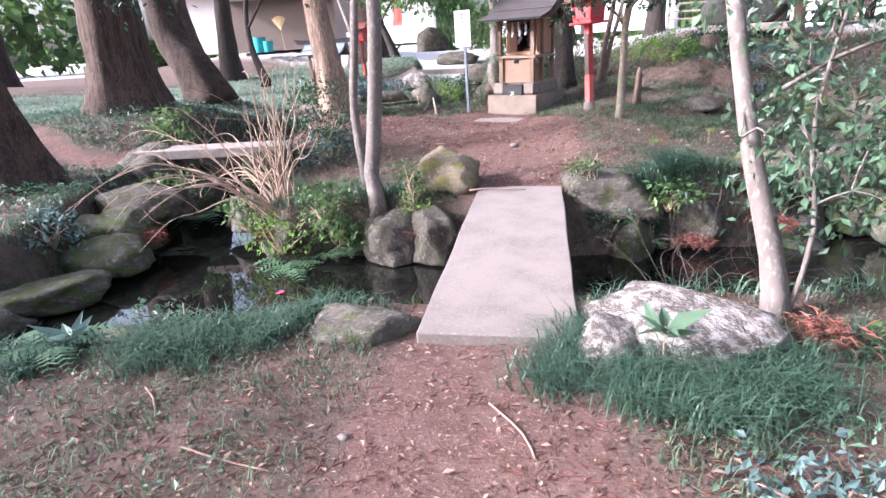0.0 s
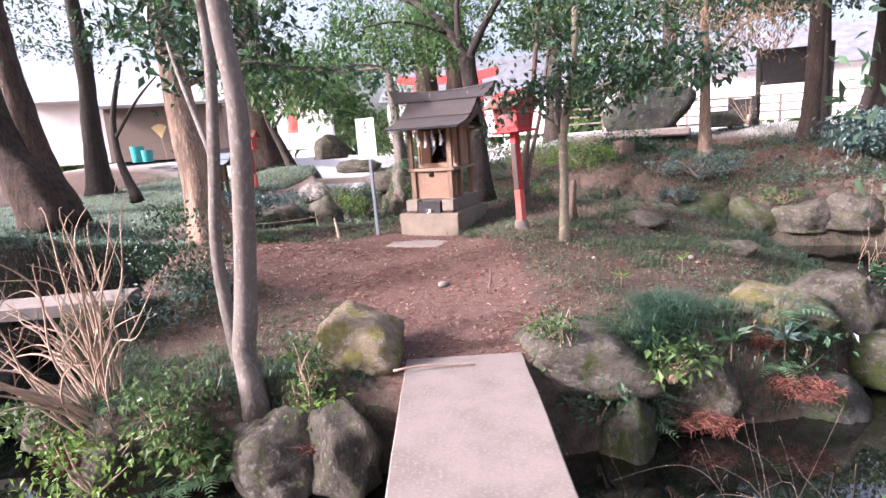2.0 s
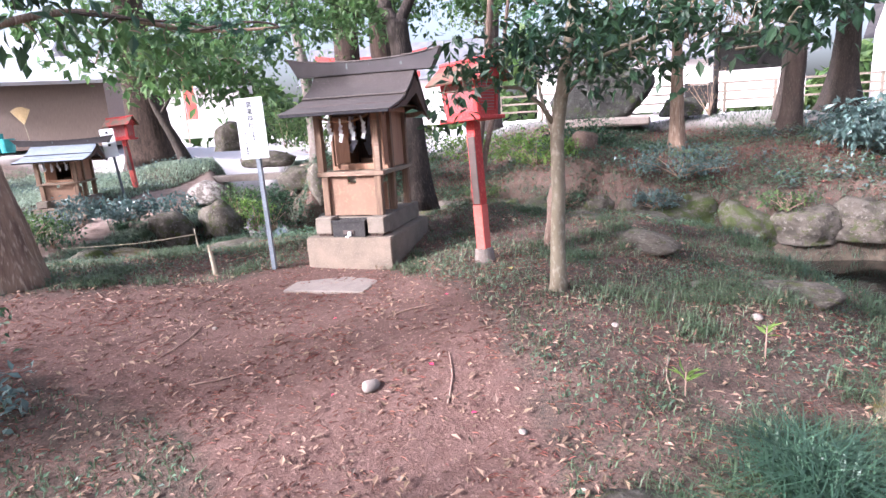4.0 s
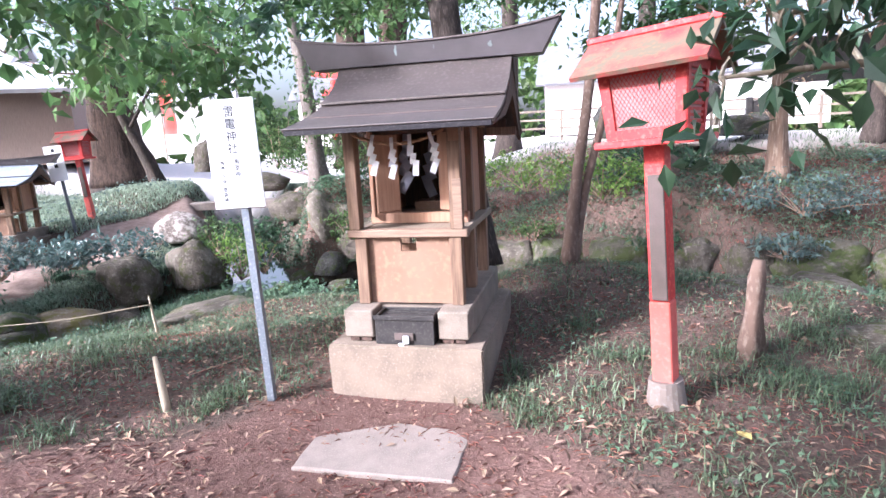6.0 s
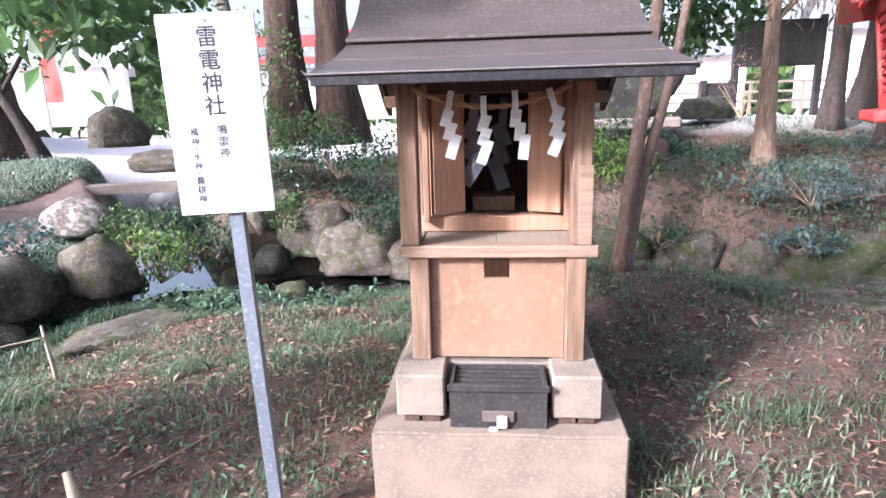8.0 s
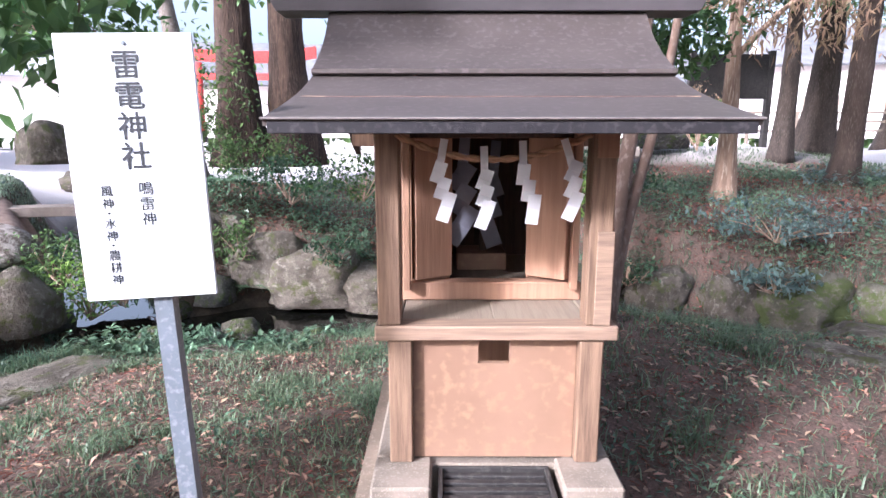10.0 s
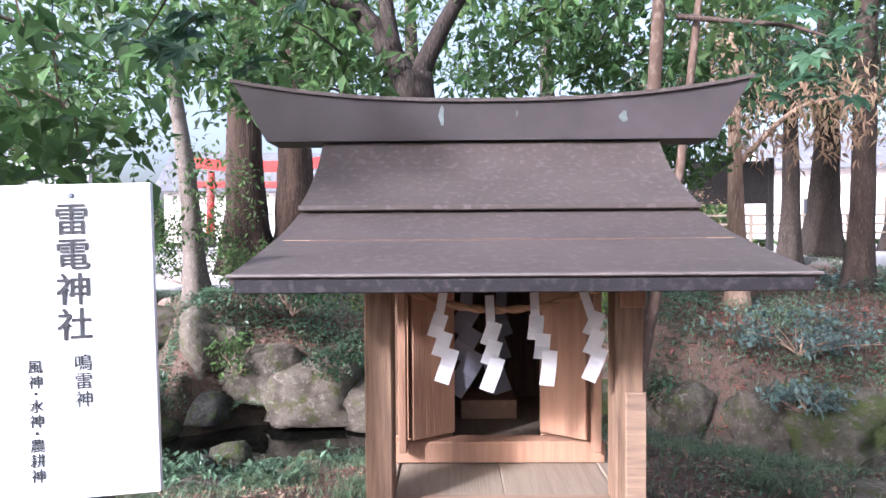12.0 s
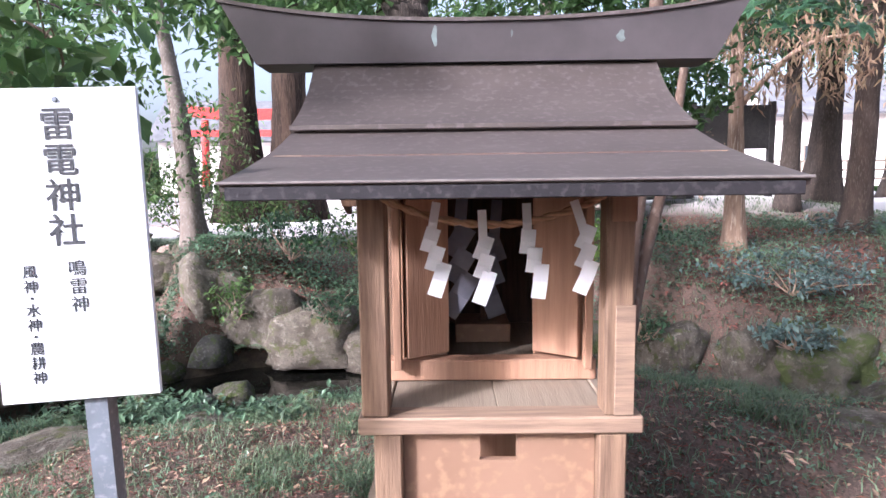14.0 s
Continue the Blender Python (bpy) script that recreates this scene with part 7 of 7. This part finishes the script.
def notice_board(m, w, tall, leg, label):
    t = empty("notice_board", m, label, "notice board")
    part("panel", box(-w / 2, w / 2, -0.04, 0.04, leg, leg + tall, 0.01), M["blackwood"], t)
    part("cap", box(-w / 2 - 0.02, w / 2 + 0.02, -0.06, 0.06, leg + tall, leg + tall + 0.04, 0.01), M["blackwood"], t)
    for s in (-1, 1):
        part("post", box(s * (w / 2 - 0.05) - 0.07, s * (w / 2 - 0.05) + 0.07, -0.07, 0.07, -0.1, leg + tall + 0.12, 0.008), M["blackwood"], t)
    return t


notice_board(pose(2.25, 22.6, 1.6, 0, 0, 0), 2.0, 1.0, 1.15, "large dark wooden notice board on posts")
notice_board(pose(0.85, 22.4, 1.6, 0, 0, 0), 0.75, 0.45, 0.3, "low dark plaque on short posts")


def stump(at, r, tall, label):
    path = [(Vector((0, 0, -0.08)), r * 1.25), (Vector((0.01, 0, tall * 0.4)), r), (Vector((0.02, 0.01, tall * 0.8)), r * 1.1), (Vector((0.03, 0.01, tall)), r * 0.7)]
    ob = part("stump", tube(bmesh.new(), path, 14, 0.35, at[0], 0.6), M["bark_stem"], smooth=True)
    ob.location = at
    return tagged(ob, label, "stump")


stump((-2.25, 16.45, 1.08), 0.17, 0.36, "broken tree stump on the bank")
stump((-2.48, 10.3, 0.48), 0.045, 0.56, "weathered upright stub of an old trunk")


# ---- beyond the grove ----
def gabled_house(name, m, w, d, eave, ridge, wall, roof, label, windows=(), door=None):
    """A house with gable roof, ridge along x; front wall on y = 0 facing -y."""
    t = empty(name, m, label, "house")
    part("wall", prism([(0, 0), (d, 0), (d, eave), (d / 2, ridge - 0.1), (0, eave)], -w / 2, w / 2, "x"), M[wall], t)
    for s in (0, 1):
        y0, y1 = (-0.6, d / 2) if s == 0 else (d + 0.6, d / 2)
        zz = eave - 0.6 * (ridge - eave) / (d / 2)
        bm = bmesh.new()
        vs = [bm.verts.new(q) for q in ((-w / 2 - 0.5, y0, zz), (w / 2 + 0.5, y0, zz), (w / 2 + 0.5, y1, ridge), (-w / 2 - 0.5, y1, ridge))]
        bm.faces.new(vs)
        bmesh.ops.recalc_face_normals(bm, faces=bm.faces[:])
        if bm.faces[:][0].normal.z < 0:
            bmesh.ops.reverse_faces(bm, faces=bm.faces[:])
        bmesh.ops.solidify(bm, geom=bm.faces[:], thickness=-0.14)
        part("roof", bm, M[roof], t)
    for x, z, ww, hh in windows:
        win = part("window", box(x - ww / 2, x + ww / 2, -0.05, -0.005, z, z + hh, 0.01), M["wood_grey"], t)
        part("pane", box(x - ww / 2 + 0.07, x - 0.03, -0.062, -0.052, z + 0.07, z + hh - 0.07, 0), M["window_dark"], win)
        part("pane", box(x + 0.03, x + ww / 2 - 0.07, -0.062, -0.052, z + 0.07, z + hh - 0.07, 0), M["window_dark"], win)
    return t


gabled_house("storehouse", pose(-28.6, 23.5, 1.65, 0, 0, 30), 6.5, 6, 3.4, 5.2, "plaster", "roof_tin", "white-walled storehouse under a pale roof")
gabled_house("barn", pose(-22.9, 22.3, 1.65, 0, 0, 30), 5.2, 5, 2.6, 3.6, "boards_brown", "roof_tin", "brown boarded barn behind the cedars")
gabled_house("long_house", pose(2, 42, 1.7), 15, 7, 3.2, 5.4, "plaster", "roof_tile", "long pale house across the courtyard")
gabled_house("long_house", pose(20, 40, 1.7, 0, 0, -12), 13, 7, 4.2, 6.4, "plaster", "roof_tile", "pale house with dark windows", [(-4, 0.8, 1.8, 1.5), (0, 0.8, 1.8, 1.5), (4, 0.8, 1.4, 1.5)])
gabled_house("long_house", pose(-16, 46, 1.7, 0, 0, 8), 14, 7, 3.6, 6.2, "plaster", "roof_tile", "pale house behind the torii gate")


def torii(m, w, tall, label):
    t = empty("torii_gate", m, label, "torii gate")
    for s in (-1, 1):
        path = [(Vector((s * w / 2 * 1.05, 0, -0.1)), 0.17), (Vector((s * w / 2, 0, tall)), 0.14)]
        part("pillar", tube(bmesh.new(), path, 16), M["red_paint"], t, smooth=True)
        part("pillar_base", tube(bmesh.new(), [(Vector((s * w / 2 * 1.05, 0, -0.1)), 0.24), (Vector((s * w / 2 * 1.05, 0, 0.35)), 0.22)], 16), M["blackwood"], t)
    part("tie_beam", box(-w * 0.66, w * 0.66, -0.09, 0.09, tall * 0.78, tall * 0.78 + 0.26, 0.015), M["red_paint"], t)
    bm = bmesh.new()
    rows = []
    for k in range(17):
        u = -1 + k / 8
        rows.append([bm.verts.new((u * w * 0.78, y, tall + dz + 0.22 * abs(u) ** 2.5)) for y, dz in ((-0.16, 0), (0.16, 0), (0.2, 0.42), (-0.2, 0.42))])
    for a, b in zip(rows, rows[1:]):
        for i in range(4):
            bm.faces.new((a[i], a[(i + 1) % 4], b[(i + 1) % 4], b[i]))
    bm.faces.new(rows[0])
    bm.faces.new(rows[-1][::-1])
    bmesh.ops.recalc_face_normals(bm, faces=bm.faces[:])
    part("lintel", bm, M["red_paint"], t)


torii(pose(-12.6, 32, 1.7, 0, 0, 5), 3.6, 3.0, "red wooden torii gate across the courtyard")


def fence(x0, x1, y, tall, label):
    t = empty("fence", pose(x0, y, 1.65), label, "fence")
    n = int((x1 - x0) / 1.8)
    for k in range(n + 1):
        part("post", box(k * 1.8 - 0.05, k * 1.8 + 0.05, -0.05, 0.05, -0.1, tall, 0.005), M["wood_grey"], t)
    for z in (tall * 0.35, tall * 0.65, tall * 0.95):
        part("rail", box(-0.05, x1 - x0, -0.075, -0.052, z - 0.04, z + 0.04, 0.005), M["wood_grey"], t)


fence(-6, 16, 30, 1.1, "low grey wooden fence along the courtyard")


def banner(at, tall, label):
    t = empty("banner", pose(*at), label, "banner")
    part("pole", tube(bmesh.new(), [(Vector((0, 0, -0.1)), 0.03), (Vector((0, 0, tall)), 0.02)], 8), M["bamboo"], t)
    bm = bmesh.new()
    rows = [[bm.verts.new((0.03 + 0.5 * k / 4, 0.05 * math.sin(k * 1.4 + i), tall - 0.1 - (tall - 0.9) * i / 10)) for k in range(5)] for i in range(11)]
    for a, b in zip(rows, rows[1:]):
        for k in range(4):
            bm.faces.new((a[k], a[k + 1], b[k + 1], b[k]))
    bmesh.ops.solidify(bm, geom=bm.faces[:], thickness=0.004)
    part("cloth", bm, M["red_faded"], t, smooth=True)


banner((-17.4, 24.0, 1.65), 3.2, "faded red cloth banner on a pole")
banner((-24.6, 25.5, 1.65), 3.4, "faded red cloth banner on a pole")


def broom(at, label):
    t = empty("broom", pose(*at, 8, 0, 0), label, "broom")
    part("handle", tube(bmesh.new(), [(Vector((0, 0, 0)), 0.02), (Vector((0, 0, 1.0)), 0.018)], 8), M["bamboo"], t)
    for k in range(22):
        a = (k - 10.5) / 10.5
        part("bristle", tube(bmesh.new(), [(Vector((0.01 * a, 0, 0.95)), 0.012), (Vector((0.42 * a, 0.02 * (k % 3), 1.55 - 0.12 * a * a)), 0.02)], 5), M["straw"], t)


broom((-21.6, 20.9, 1.62), "bamboo broom propped upside down by the barn")


def bucket(at, r, h, mat, label):
    bm = bmesh.new()
    path = [(Vector((0, 0, 0)), r * 0.85), (Vector((0, 0, h)), r)]
    tube(bm, path, 18)
    ob = part("bucket", bm, M[mat])
    ob.location = at
    return tagged(ob, label, "bucket")


bucket((-23.3, 20.9, 1.6), 0.3, 0.7, "teal_plastic", "teal plastic bucket beside the barn")
bucket((-22.6, 20.8, 1.6), 0.25, 0.5, "teal_plastic", "teal plastic bucket beside the barn")


def far_woods():
    """A belt of woodland round the horizon, far outside the grove."""
    r = np.random.default_rng(9)
    n = 26000
    a, d = r.uniform(0, 2 * np.pi, n), r.uniform(62, 74, n)
    top = 7 + 3 * np.sin(a * 9) + 2 * np.sin(a * 23 + 1)
    P = np.stack([-4 + d * np.cos(a), 9 + d * np.sin(a), 1.0 + r.uniform(0, 1, n) ** 0.8 * top], 1)
    v, f = leaves(P, r, 1.5, 0.2, 0.7)
    stuff("far_woods", v, f, "leaf_mid", "belt of green woodland beyond the houses", "woods")


far_woods()
gabled_house("long_house", pose(-36, 44, 1.7, 0, 0, 30), 14, 7, 4.2, 6.6, "plaster", "roof_tin", "pale house beyond the storehouse")
gabled_house("long_house", pose(34, 34, 1.7, 0, 0, -40), 14, 7, 4.2, 6.4, "plaster", "roof_tile", "pale house at the courtyard's edge", [(-4, 0.8, 1.8, 1.5), (0, 0.8, 1.8, 1.5), (4, 0.8, 1.4, 1.5)])


def pebble(x, y, r, k):
    bm = bmesh.new()
    bmesh.ops.create_icosphere(bm, subdivisions=2, radius=1)
    for v in bm.verts:
        v.co *= 1 + 0.25 * noise.noise(v.co * 1.3 + Vector((k, 0, 0)))
    ob = part("pebble", bm, M["granite"], smooth=True)
    ob.matrix_world = pose(x, y, ground_z(x, y) + r * 0.25, 0, 0, k * 40) @ Matrix.Diagonal((r, r * 0.75, r * 0.5, 1))
    return tagged(ob, "small pale pebble lying on bare earth", "pebble", "pebbles on the ground")


for k, (x, y, r) in enumerate(((-1.55, 1.55, 0.028), (-0.98, 1.3, 0.025), (-3.35, 7.25, 0.07), (-2.4, 7.0, 0.03), (-4.9, 7.9, 0.025), (-2.95, 6.6, 0.022), (-1.2, 9.3, 0.06), (-0.9, 8.6, 0.05), (-1.9, 8.1, 0.03), (-2.9, 8.9, 0.035))):
    pebble(x, y, r, k)
r = np.random.default_rng(3)
for x, y in ((-4.4, 7.2), (-3.4, 8.3), (-5.4, 8.5), (-6.3, 8.3), (-2.9, 7.4), (-0.5, 1.0), (-0.9, 1.9), (-1.9, 1.2), (-2.6, 1.3), (-1.6, 7.6), (-5.9, 9.9), (-5.0, 7.6)):
    a, q = r.uniform(0, 6.28), r.uniform(0.12, 0.3)
    p = [(x - q * math.cos(a), y - q * math.sin(a)), (x + r.normal() * 0.03, y + r.normal() * 0.03), (x + q * math.cos(a), y + q * math.sin(a))]
    stick([(u, v, ground_z(u, v) + 0.008) for u, v in p], 0.006, "thin dry stick fallen on the earth")


# ---- petals and bright leaves ----
def single_leaf(at, size, mat, label, name="fallen_leaf", yaw=0):
    r = np.random.default_rng(int(abs(at[0] * 100)))
    v, f = leaves(np.array([[0, 0, 0.0]]), r, size, 0.0, 0.7, flat=0.95)
    ob = raw(name, v, f, M[mat])
    ob.matrix_world = pose(*at, 0, 0, yaw)
    return tagged(ob, label, "leaf")


single_leaf((-3.7, 7.1, 0.2), 0.12, "yellow_leaf", "pale yellow leaf fallen on the path")
single_leaf((-2.75, 9.2, 0.46), 0.12, "yellow_leaf", "pale yellow leaf fallen by the lantern")
single_leaf((-4.1, 3.55, WATER + 0.012), 0.12, "pink", "pink blossom floating on the water", "blossom")
for k, (x, y) in enumerate(((-3.05, 7.5), (-3.55, 7.15), (-2.35, 7.9), (-1.75, 9.6), (-2.1, 9.2), (-3.2, 8.6), (-2.7, 7.1), (-4.0, 8.2))):
    single_leaf((x, y, ground_z(x, y) + 0.015), 0.04, "pink", "fallen pink petal on the earth", "petal", k * 50)
